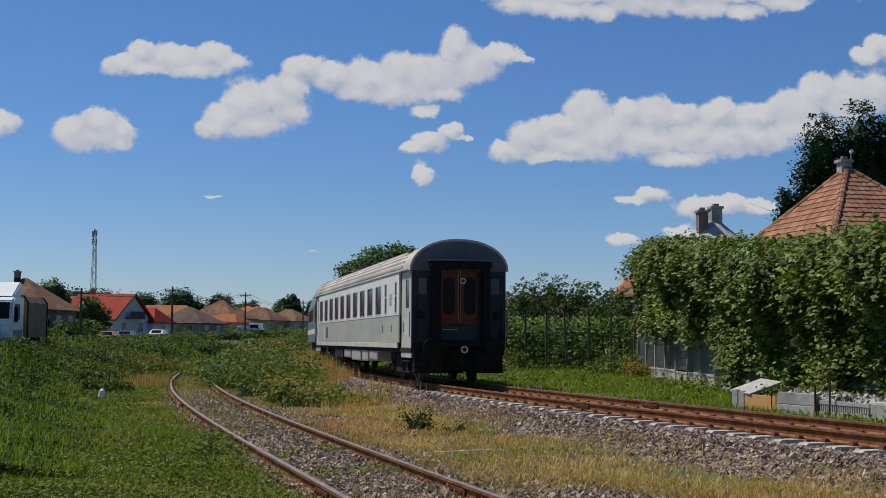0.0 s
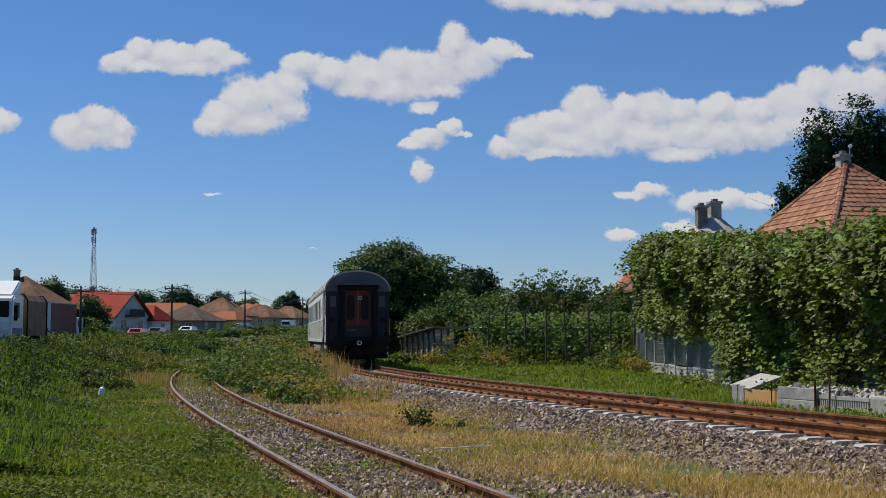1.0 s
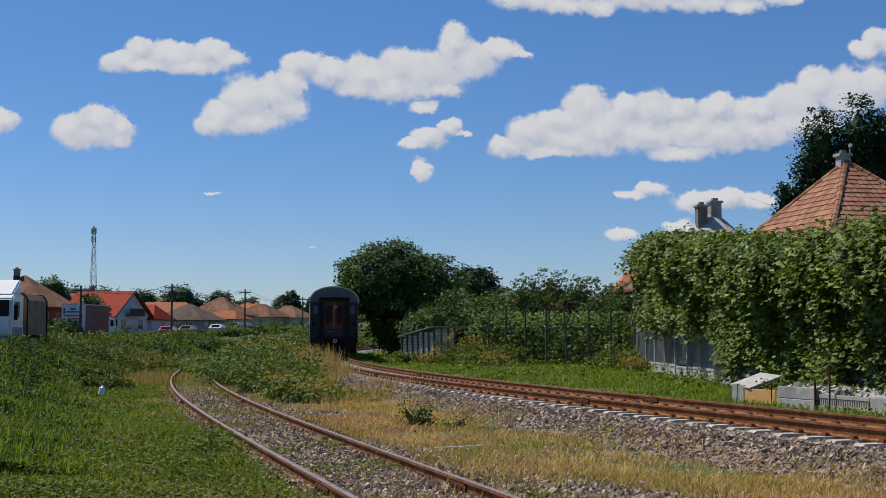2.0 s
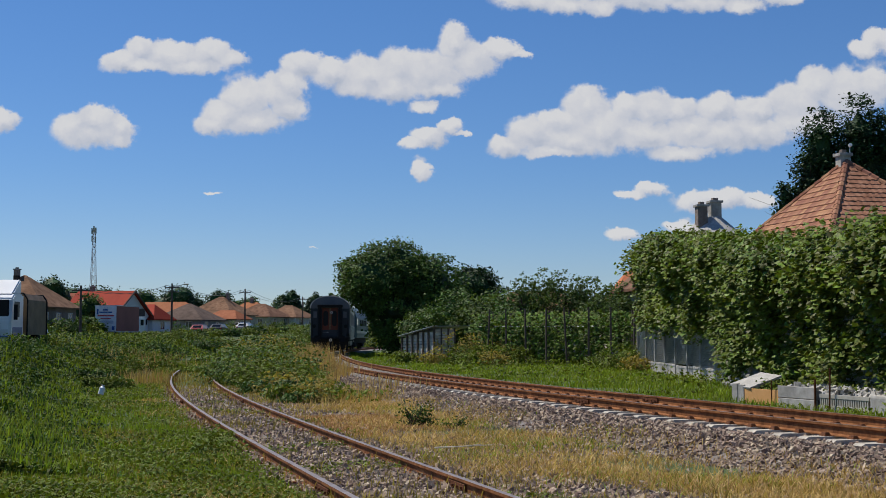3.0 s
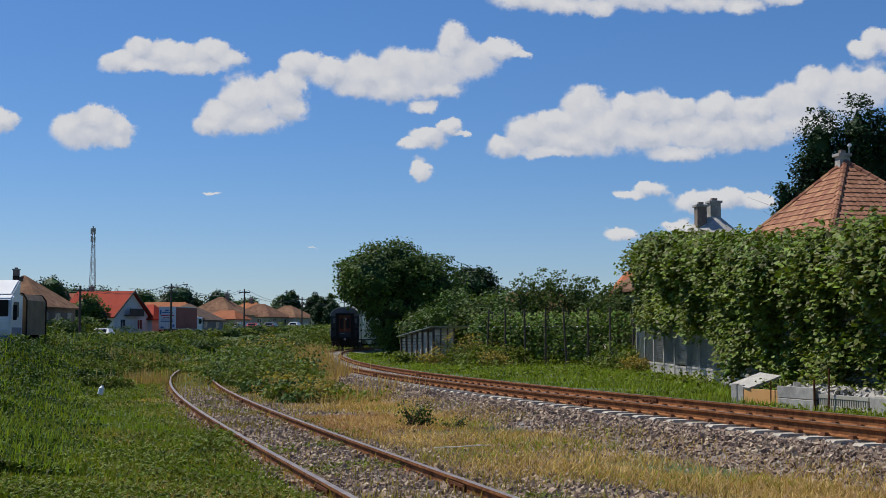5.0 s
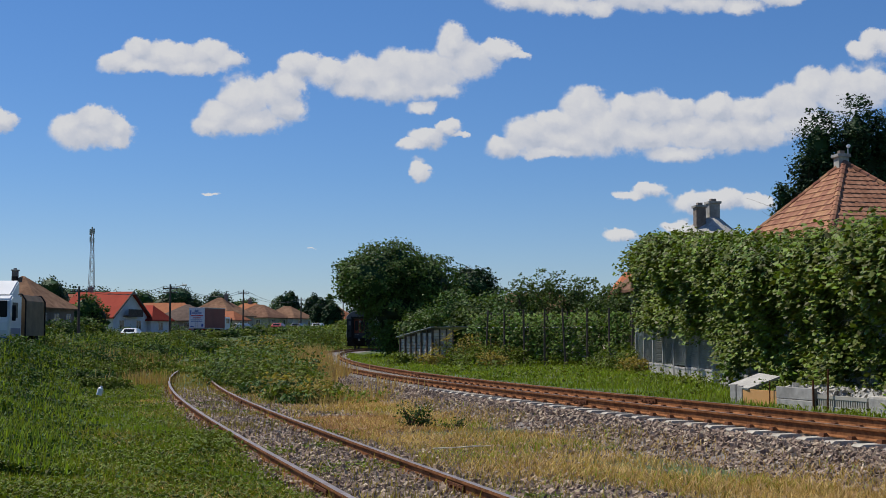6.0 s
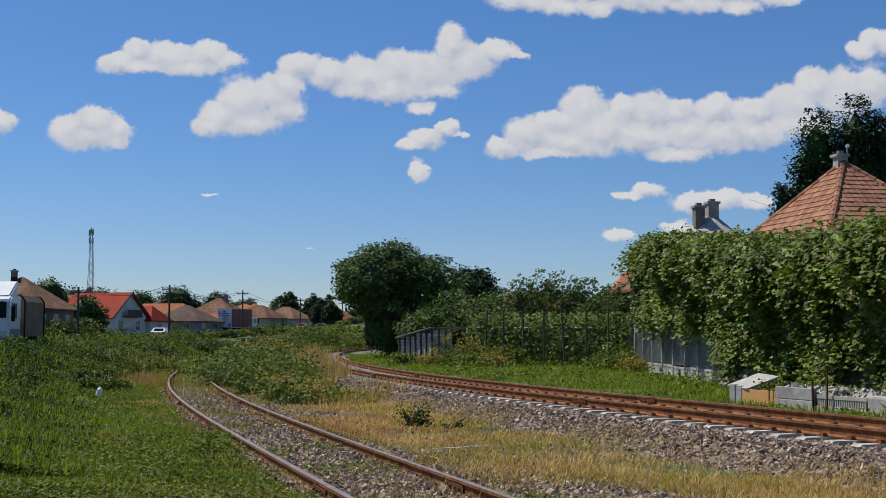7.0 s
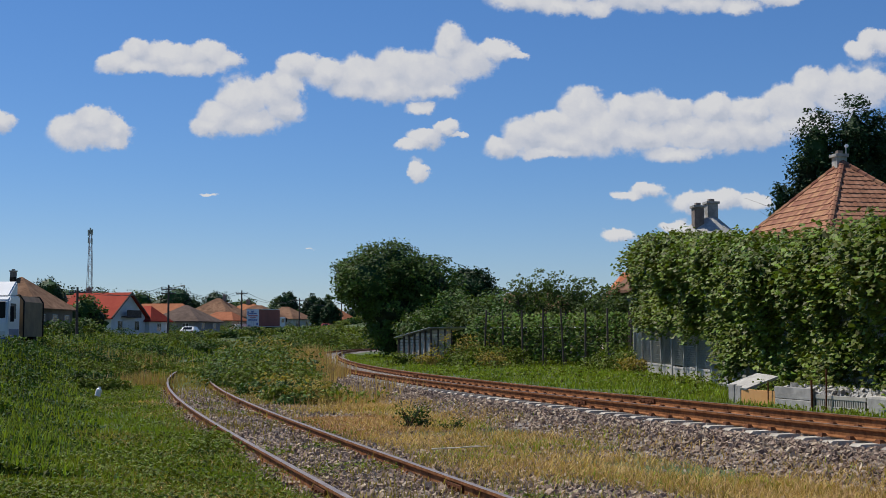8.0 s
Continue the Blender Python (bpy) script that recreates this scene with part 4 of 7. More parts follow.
def limb_mesh(height, r0, limbs, seed):
    r = np.random.default_rng(seed)
    bm = bmesh.new()
    top = Vector((r.normal() * .05 * height, r.normal() * .05 * height, height))
    mid = top * .5 + Vector((r.normal(), r.normal(), 0)) * .04 * height
    rod(bm, (0, 0, -.25), mid, r0, r0 * .72, 9)
    rod(bm, mid, top, r0 * .72, r0 * .35, 9)
    for a, b in limbs:
        b = Vector(b)
        base = mid.lerp(top, a)
        knee = base.lerp(b, .55) + Vector((r.normal(), r.normal(), r.normal() * .4)) * .12 * (b - base).length
        rod(bm, base, knee, r0 * .38, r0 * .22, 6)
        rod(bm, knee, b, r0 * .22, r0 * .07, 6)
        for k in range(3):
            e = b + Vector((r.normal(), r.normal(), abs(r.normal()))) * .16 * (b - base).length
            rod(bm, knee.lerp(b, .4 + .2 * k), e, r0 * .10, r0 * .03, 5)
    return bm


def tree(name, at, lobes, clumps, per, leaf, mat, trunk_h, trunk_r, label, category="tree", tight=.3, seed=1, group="", core=0.0):
    z = float(ground_z(at[0], at[1]))
    th = thing(name, Matrix.Translation((at[0], at[1], z)), label, category, group)
    part("trunk", limb_mesh(trunk_h, trunk_r, [(.15 + .8 * i / max(1, len(lobes)), (l[0] * .9, l[1] * .9, l[2])) for i, l in enumerate(lobes)], seed), M["bark"], th)
    p, d = crown_points(lobes, clumps, per, tight, seed)
    v, f = leaves(p, leaf, facing=d * .6)
    ob = mesh_of("crown", v, f, mat)
    ob.parent = th
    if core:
        # solid filler inside the leaves; its dark colour stands in for crown shade
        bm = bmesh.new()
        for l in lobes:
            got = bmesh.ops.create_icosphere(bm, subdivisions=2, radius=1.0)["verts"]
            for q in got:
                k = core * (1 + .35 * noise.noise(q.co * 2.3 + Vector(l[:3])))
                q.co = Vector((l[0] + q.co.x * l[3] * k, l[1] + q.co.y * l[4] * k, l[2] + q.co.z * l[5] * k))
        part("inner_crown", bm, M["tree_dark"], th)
    return th


def bush(name, at, lobes, clumps, per, leaf, mat, label, tight=.16, seed=1, group="", category="bush"):
    z = float(ground_z(at[0], at[1]))
    th = thing(name, Matrix.Translation((at[0], at[1], z)), label, category, group)
    r = np.random.default_rng(seed)
    bm = bmesh.new()
    for l in lobes:
        for k in range(3):
            rod(bm, (r.normal() * .1, r.normal() * .1, -.1), (l[0] + r.normal() * .2 * l[3], l[1] + r.normal() * .2 * l[4], l[2] + .3 * l[5]), .025, .006, 5)
    part("stems", bm, M["bark"], th)
    p, d = crown_points(lobes, clumps, per, tight, seed)
    p[:, 2] = np.maximum(p[:, 2], .02)
    v, f = leaves(p, leaf, facing=d * .5)
    ob = mesh_of("foliage", v, f, mat)
    ob.parent = th
    return th


# ---- right-hand side of the line: fence, vine, planter ----
FENCE_X = 8.55


def garden_fence():
    th = thing("garden_fence", Matrix.Translation((FENCE_X, 0, 0)), "concrete-based wire garden fence half hidden under vines", "fence")
    g = lambda y: float(ground_z(FENCE_X, y))
    ys = [57.2 - 2.35 * i for i in range(17)]
    for i, y in enumerate(ys):
        z = g(y)
        bm = bmesh.new()
        box(bm, -.06, .06, y - .06, y + .06, z - .3, z + 1.95, .012)
        part("post", bm, M["concrete"], th)
        if i + 1 < len(ys):
            y1 = ys[i + 1]
            bm = bmesh.new()
            box(bm, -.03, .03, y1 + .06, y - .06, z - .1, z + .42, .008)
            box(bm, -.045, -.03, y1 + .12, y - .12, z + .34, z + .40, .004)
            box(bm, -.045, -.03, y1 + .12, y - .12, z + .02, z + .07, .004)
            part("base_panel", bm, M["concrete"], th, "stained concrete kick panel")
    # woven wire: two sets of slanting wires
    V, F = [], []
    y0, y1, za, zb, w = ys[-1], ys[0], .72, 2.15, .011
    for s in (-1, 1):
        for k in np.arange(y0 - 1.5, y1 + 1.5, .115):
            a = (0.012 * s, k, za)
            b = (0.012 * s, k + s * 1.1 * (zb - za) / 1.43, zb)
            if min(a[1], b[1]) < y0 or max(a[1], b[1]) > y1:
                continue
            i = len(V)
            V += [(a[0], a[1] - w, a[2]), (a[0], a[1] + w, a[2]), (b[0], b[1] + w, b[2]), (b[0], b[1] - w, b[2]),
                  (a[0] + .012, a[1], a[2]), (b[0] + .012, b[1], b[2])]
            F += [(i, i + 1, i + 2, i + 3), (i + 1, i + 4, i + 5, i + 2), (i + 4, i, i + 3, i + 5)]
    ob = mesh_of("wire_mesh", V, F, M["wire"])
    ob.parent = th
    tagged(ob, "grey woven wire", kind="stuff")
    return th


def vine_top(y):
    return np.interp(y, [18, 24.5, 27.5, 31, 35, 39, 44, 49, 53, 56, 58], [3.5, 3.6, 3.6, 3.68, 3.95, 4.42, 4.85, 5.2, 5.25, 4.5, 3.6]) + .20 * fuzz(y, y * 0, 1.5, 2) + .16 * fuzz(y, y * 0, .6, 5)


def vine_low(y):
    return np.interp(y, [18, 30, 37, 38.5, 41, 44, 47, 50, 53, 56, 58], [.35, .4, .7, 1.4, 1.9, 1.85, 2.25, 2.0, 2.35, 2.1, 2.4]) + .25 * fuzz(y, y * 0, .8, 4)


def grape_vine():
    z0 = 0.27
    th = thing("grape_vine", Matrix.Translation((FENCE_X, 38, z0)), "tall green wall of grapevine leaves over the garden fence", "vine")
    r = np.random.default_rng(3)
    n = 10500
    y = 17.5 + 38.3 * r.random(n) ** 1.25
    lo, hi = vine_low(y), vine_top(y)
    u = r.random(n) ** .85
    z = lo + (hi - lo) * u
    # an overhanging crest above a hollow, shaded face with hanging shoots
    swell = fuzz(y, z, 1.25, 1) + .55 * fuzz(y, z * 1.3, .55, 8)
    x = -(.36 + .66 * step(u, .48, .82) - .18 * step(u, .88, 1.0) + .42 * np.clip(swell, -.7, 1)) * (1 - .75 * step(y, 47, 55))
    top = r.random(n) < .30                     # over the top of the arbour
    x = np.where(top, r.uniform(-1.0, 3.0, n), x)
    z = np.where(top, vine_top(y) + .16 * fuzz(x * 3, y, .8, 2) - .05 * x - .25 * step(-x, .5, 1.0), z)
    gap = fuzz(y, z, .62, 13) + .6 * fuzz(y, z, .33, 6) + .35 * step(u, .5, .9) > -.20
    keep = top | gap
    x, y, z, top, n = x[keep], y[keep], z[keep], top[keep], int(keep.sum())
    c = np.stack([x, y, z], 1)
    per = 13
    size = np.repeat(r.uniform(.08, .24, n), per)[:, None]
    p = np.repeat(c, per, 0) + np.clip(r.normal(size=(n * per, 3)), -1.8, 1.8) * size * [1, 1, 1.15]
    d = np.where(top[:, None], [-.3, -.1, 1.0], [-.8, -.35, .75])
    d = np.repeat(d, per, 0)
    p[:, 0] += .15 * (1 - step(p[:, 1], 27, 34))
    v, f = leaves(p - [0, 38, z0], .095 + .0010 * p[:, 1], spread=.45, facing=d * .9, aspect=.95)
    ob = mesh_of("foliage", v, f, M["vine"])
    ob.parent = th
    # deep, shaded leaves under the arbour
    n = 9000
    y = r.uniform(18, 55.5, n)
    lo, hi = vine_low(y) + .1, vine_top(y) - .25
    z = lo + (hi - lo) * r.random(n)
    p = np.stack([r.uniform(.55, 2.4, n) + .65 * (1 - step(y, 27, 34)), y, z], 1)
    v, f = leaves(p - [0, 38, z0], .26, facing=np.tile([-.6, 0, .6], (n, 1)))
    ob = mesh_of("inner_foliage", v, f, M["vine"])
    ob.parent = th
    for ys in (20.5, 24.0, 28.2, 32.5, 36.8, 41.6, 46.0, 50.4, 54.6):
        bm = bmesh.new()
        a = Vector((.25, ys - 38, -.2))
        for k in range(5):
            b = a + Vector((r.normal() * .12, r.normal() * .2, .85))
            rod(bm, a, b, .045 - .006 * k, .04 - .006 * k, 7)
            a = b
        part("stem", bm, M["bark"], th)
    # loose shoots standing out of the top
    n = 90
    y = r.uniform(19, 55.0, n)
    base = np.stack([r.uniform(-.5, .8, n), y, vine_top(y)], 1)
    tip = r.normal(size=(n, 3)) * [.25, .3, .1] + [0, 0, .38]
    q = np.concatenate([base + tip * s for s in (.3, .55, .8, 1.0)])
    v, f = leaves(q - [0, 38, z0], .14)
    ob = mesh_of("top_growth", v, f, M["vine"])
    ob.parent = th
    tagged(ob, "young shoots above the vine", kind="stuff")


def planter():
    """Patched-together raised bed beside the line."""
    u, v = Vector((.328, -.945, 0)), Vector((.945, .328, 0))
    base = Matrix(((u.x, v.x, 0, 6.35), (u.y, v.y, 0, 28.7), (0, 0, 1, float(ground_z(6.9, 27.0)) - .01), (0, 0, 0, 1)))

    def item(name, label, cat, bm, mat):
        ob = part(name, bm, mat)
        ob.matrix_world = base
        return tagged(ob, label, cat)
    item("concrete_post", "short grey concrete slab on end edging a raised bed", "slab", boxes((0, .23, 0, .08, -.05, .44), bevel=.012), M["concrete"])
    item("concrete_post", "short grey concrete slab on end edging a raised bed", "slab", boxes((.25, .47, .01, .09, -.05, .42), bevel=.012), M["concrete"])
    item("orange_board", "plain orange painted board edging the raised bed", "board", boxes((.49, 1.78, .02, .05, -.04, .35), bevel=.006), M["orange"])
    for k in range(2):
        item("concrete_plank", "weathered grey concrete plank stacked as bed edging", "plank", boxes((1.80 - .05 * k, 3.08, .0 + .02 * k, .08 + .02 * k, -.04 + .25 * k, .20 + .25 * k), bevel=.012), M["concrete"])
    item("iron_stake", "rusty iron stake driven in at the bed", "stake", rods(((3.12, -.02, -.1), (3.12, -.02, .62), .022)), M["clip"])
    item("iron_stake", "rusty iron stake driven in at the bed", "stake", rods(((3.62, -.05, -.1), (3.66, -.05, .85), .018)), M["clip"])
    item("iron_stake", "rusty iron stake driven in at the bed", "stake", rods(((1.62, -.04, -.1), (1.62, -.04, .55), .014)), M["clip"])
    th = thing("grille_panel", base, "grey slotted panel lying along the raised bed", "panel")
    part("frame", boxes((3.18, 4.75, .02, .07, -.03, .12), (3.18, 4.75, .02, .07, .26, .34), bevel=.006), M["box_grey"], th)
    for k in range(22):
        part("bar", boxes((3.2 + .07 * k, 3.235 + .07 * k, .03, .06, .12, .26)), M["box_grey"], th)
    part("backing", boxes((3.18, 4.75, .075, .09, -.03, .34)), M["rubber"], th)
    item("stone_block", "rough pale rubble block at the end of the bed", "stone", boxes((4.85, 5.6, -.05, .25, -.05, .38), bevel=.05), M["slab"])
    # tilted slab
    bm = bmesh.new()
    box(bm, -.46, .46, -.40, .40, -.025, .025, .010)
    for q in bm.verts:
        q.co.x += .03 * math.sin(q.co.y * 7)
    ob = part("tilted_slab", bm, M["slab"])
    ob.matrix_world = base @ Matrix.Translation((.34, .40, .50)) @ Euler((radians(19), radians(3), radians(-4))).to_matrix().to_4x4()
    tagged(ob, "pale broken slab leaning tilted on the bed", "slab")
    # earth and rubble in the bed
    bm = bmesh.new()
    box(bm, .1, 5.5, .09, 1.5, -.2, .30, .06)
    ob = part("bed_earth", bm, M["soil"])
    ob.matrix_world = base
    tagged(ob, "dry stony earth filling the raised bed", "earth", kind="stuff")
    r = np.random.default_rng(5)
    n = 900
    p = np.stack([r.uniform(1.9, 5.5, n), r.uniform(.1, 1.4, n), .30 + .16 * r.random(n) * (1 - .3 * r.random(n))], 1)
    vv, ff = pebbles(p, .09)
    ob = mesh_of("rubble", vv, ff, M["slab"])
    ob.matrix_world = base
    tagged(ob, "pale rubble heaped on the raised bed", "rubble", kind="stuff")
    n = 1500
    p = np.stack([r.uniform(.6, 5.4, n), r.uniform(.15, 1.5, n), .32 + .25 * r.random(n) ** 2], 1)
    vv, ff = leaves(p, .07)
    ob = mesh_of("bed_weeds", vv, ff, M["weed"])
    ob.matrix_world = base
    tagged(ob, "low green weeds on the raised bed", "weeds", kind="stuff")


def garden_shed():
    gz = float(ground_z(-1, 70)) - .03
    th = thing("garden_shed", pose(-.95, 70, gz, 0, 0, -56), "small weathered board shed with a sloping sheet roof", "shed")
    w, d = 3.2, 1.3
    h = lambda x: 1.48 + .48 * (x + w / 2) / w
    for face in ("front", "left"):
        n = 7 if face == "front" else 5
        for i in range(n):
            q = i / (n - 1)
            if face == "front":
                x, y = -w / 2 + w * q, -d / 2
            else:
                x, y = -w / 2, -d / 2 + d * (q * .999)
                if i == 0:
                    continue
            bm = bmesh.new()
            box(bm, x - .045, x + .045, y - .06, y + .03, -.1, h(x), .006)
            part("post", bm, M["pole"], th, "dark upright batten")
    for k in range(10):
        z = .04 + .17 * k
        if z + .15 < h(-w / 2):
            part("board", boxes((-w / 2 - .02, -w / 2 + .005, -d / 2 + .04, d / 2, z, z + .15), bevel=.004), M["palewood"], th)
        x0 = -w / 2 + .02 if z + .16 < h(-w / 2) else -w / 2 + max(0, (z + .16 - 1.48) / .48 * w)
        if x0 < w / 2 - .3:
            part("board", boxes((x0, w / 2, -d / 2 + .03, -d / 2 + .055, z, z + .15), bevel=.004), M["palewood"], th)
    for k in range(11):
        part("board", boxes((w / 2 - .03, w / 2 + .004 * (k % 3), -d / 2 + .03, d / 2, .02 + .17 * k, .17 + .17 * k), bevel=.004), M["palewood"], th)
    for k in range(4):
        q = -d / 2 + d * k / 3
        part("post", boxes((w / 2 + .008, w / 2 + .06, q - .035, q + .035, -.1, 1.93), bevel=.006), M["pole"], th, "dark upright batten")
    part("board", boxes((-w / 2, w / 2, d / 2 - .03, d / 2, 0, 1.45)), M["palewood"], th)
    m = Matrix.Translation((0, 0, 1.75)) @ Matrix.Rotation(-math.atan2(.48, w), 4, "Y")
    for k in range(3):
        bm = bmesh.new()
        box(bm, -w / 2 - .22, w / 2 + .2, -d / 2 - .2 + k * .84, -d / 2 + .66 + k * .84, -.0 + .012 * k, .03 + .012 * k, .006, m)
        part("roof_sheet", bm, M["tin"], th, "pale bent roof sheet")


def stake_row():
    """Vine stakes and their leafy rows in the gardens behind."""
    r = np.random.default_rng(11)
    spots = [(2.2 + .95 * i, 67.6 - 1.0 * i) for i in range(8)]
    first = None
    for i, (x, y) in enumerate(spots):
        z = float(ground_z(x, y))
        m = Matrix.Translation((x, y, z)) @ Euler((r.normal() * .03, r.normal() * .03, 0)).to_matrix().to_4x4()
        if first is None:
            first = part("vine_stake", rods(((0, 0, -.3), (0, 0, 2.9), .055, .045), seg=8), M["pole"])
            first.matrix_world = m
            tagged(first, "thin dark wooden stake in a garden vine row", "stake", "stakes of the vine rows")
        else:
            copy_thing(first, m)
        copy_thing(first, Matrix.Translation((x + .4, y + 3.2, z - .1)))
    for k, (dx, dy, dens) in enumerate(((0, .3, 1), (.6, 3.0, 1), (.2, 5.5, .8))):
        n = int(2700 * dens)
        t = r.random(n)
        p = np.stack([1.6 + 7.2 * t + dx + r.normal(size=n) * .3, 68.8 - 7.4 * t + dy + r.normal(size=n) * .3, .35 + 2.3 * r.random(n) ** .85 + .25 * fuzz(t * 30, t, 1, k)], 1)
        z = float(ground_z(5, 66))
        v, f = leaves(p - [5, 66, 0], .20, facing=np.tile([-.3, -.5, .4], (n, 1)))
        th = thing("vine_row", Matrix.Translation((5, 66, z)), "sunlit pale green row of garden vines on stakes", "vine")
        ob = mesh_of("foliage", v, f, M["vine_pale"])
        ob.parent = th
        part("top_wire", rods(((-3.2 + dx, 2.7 + dy, 2.0), (3.6 + dx, -4.3 + dy, 2.0), .012), seg=5), M["wire"], th)


garden_fence()
grape_vine()
planter()
garden_shed()
stake_row()

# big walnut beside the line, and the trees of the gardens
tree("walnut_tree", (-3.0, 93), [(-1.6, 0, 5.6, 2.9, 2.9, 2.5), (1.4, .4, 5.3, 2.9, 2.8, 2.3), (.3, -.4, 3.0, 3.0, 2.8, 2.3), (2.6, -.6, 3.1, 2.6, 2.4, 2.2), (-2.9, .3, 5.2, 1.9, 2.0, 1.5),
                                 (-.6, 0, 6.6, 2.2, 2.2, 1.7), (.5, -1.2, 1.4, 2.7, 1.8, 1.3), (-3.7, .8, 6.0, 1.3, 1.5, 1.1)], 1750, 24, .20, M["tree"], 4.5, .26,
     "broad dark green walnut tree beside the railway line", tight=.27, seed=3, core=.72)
tree("garden_tree", (2.6, 132), [(0, 0, 6.6, 2.6, 2.6, 1.9), (-1.6, 0, 4.6, 2.6, 2.6, 2.2), (1.6, .3, 4.6, 2.6, 2.6, 2.3), (.4, 0, 2.6, 3.2, 2.6, 2.2), (.6, 0, 7.4, 1.4, 1.4, 1.0)], 620, 24, .28, M["tree_dark"], 4.0, .22,
     "dense dark green tree rising behind the gardens", tight=.36, seed=5, core=.78)
tree("garden_tree", (-2.2, 118), [(0, 0, 6.4, 2.2, 2.2, 1.8), (.9, 0, 4.3, 2.8, 2.4, 2.2), (-1.2, 0, 4.0, 2.4, 2.2, 2.0), (0, 0, 2.0, 3, 2.4, 1.8)], 560, 22, .26, M["tree_dark"], 4.0, .22,
     "dense dark green tree rising behind the gardens", tight=.36, seed=6, core=.78)
for i, (x, y, h, w) in enumerate([(.6, 79, 3.9, 2.0), (2.2, 77, 3.6, 1.9), (3.6, 80, 4.2, 1.8), (-.6, 84, 3.2, 2.2), (3.2, 73, 2.9, 1.5), (5.0, 84, 4.0, 1.9)]):
    tree("plum_tree", (x, y), [(0, 0, h * .8, w * .8, w * .8, h * .26), (-.5 * w, 0, h * .58, w * .7, w * .7, h * .24), (.5 * w, .1, h * .55, w * .75, w * .7, h * .25), (0, -.2, h * .32, w * .9, w * .7, h * .25)],
         250, 18, .19, M["orchard"] if i % 2 else M["tree"], h * .6, .11, "bushy dull green fruit tree in a back garden", tight=.24, seed=20 + i, group="fruit trees")
for i, (x, y, h) in enumerate([(4.5, 72.5, 5.0), (5.7, 74, 5.3), (6.7, 73, 5.2), (7.5, 72, 4.8), (8.4, 75, 5.1), (6.1, 77, 4.7), (9.0, 71, 4.2), (9.7, 75, 4.5), (8.2, 69, 3.8), (10.6, 77, 4.6), (10.2, 72, 4.0), (9.5, 68, 4.3), (9.1, 66.5, 3.6)]):
    tree("cherry_tree", (x, y), [(0, 0, h * .86, .62, .62, h * .15), (-.5, 0, h * .72, .6, .6, h * .14), (.5, .1, h * .7, .6, .6, h * .15), (0, -.2, h * .55, .9, .8, h * .16)],
         85, 15, .15, M["orchard"], h * .82, .075, "sparse young fruit tree with upright twigs", tight=.17, seed=40 + i, group="young fruit trees")
# low scrub in front of the gardens
for i, (x, y, s) in enumerate([(-.6, 66, .5), (.4, 65, .45), (1.4, 64, .55), (2.3, 63, .5), (-2.3, 68.5, .5), (3.2, 65.5, .7), (2.0, 69, 1.0), (7.6, 56.5, .7), (7.9, 59.5, .9), (8.0, 54, .45), (.95, 67.0, 1.0), (1.6, 66.4, .8), (1.1, 67.6, 1.3)]):
    bush("scrub_bush", (x, y), [(0, 0, s * .6, s * 1.3, s, s * .7), (s, .2, s * .5, s, s, s * .6)], 60, 16, .12, M["weed"] if i % 3 else M["half"],
         "low yellow-green scrub at the edge of the gardens", tight=.15, seed=60 + i, group="scrub by the gardens")
# tall poplars behind the tiled house
tree("poplar_tree", (22.6, 74), [(-.9, 0, 12.3, 1.15, 1.2, 2.3), (-.8, 0, 9.4, 1.5, 1.5, 2.6), (-1.5, 0, 10.6, .9, .9, 1.6), (1.3, 0, 13.0, 1.3, 1.3, 2.4), (2.0, 0, 10.4, 1.9, 1.8, 3.2),
                                (.6, 0, 7.6, 2.3, 2, 3.0), (2.9, 0, 12.0, 1.2, 1.2, 2.6), (.2, 0, 10.6, 1.3, 1.3, 2.4)],
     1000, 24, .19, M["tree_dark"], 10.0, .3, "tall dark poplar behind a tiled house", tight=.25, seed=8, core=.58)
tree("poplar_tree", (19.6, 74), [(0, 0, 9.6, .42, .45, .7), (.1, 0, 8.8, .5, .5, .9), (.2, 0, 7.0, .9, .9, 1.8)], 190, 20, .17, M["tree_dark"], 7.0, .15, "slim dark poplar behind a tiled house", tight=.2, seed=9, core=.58)


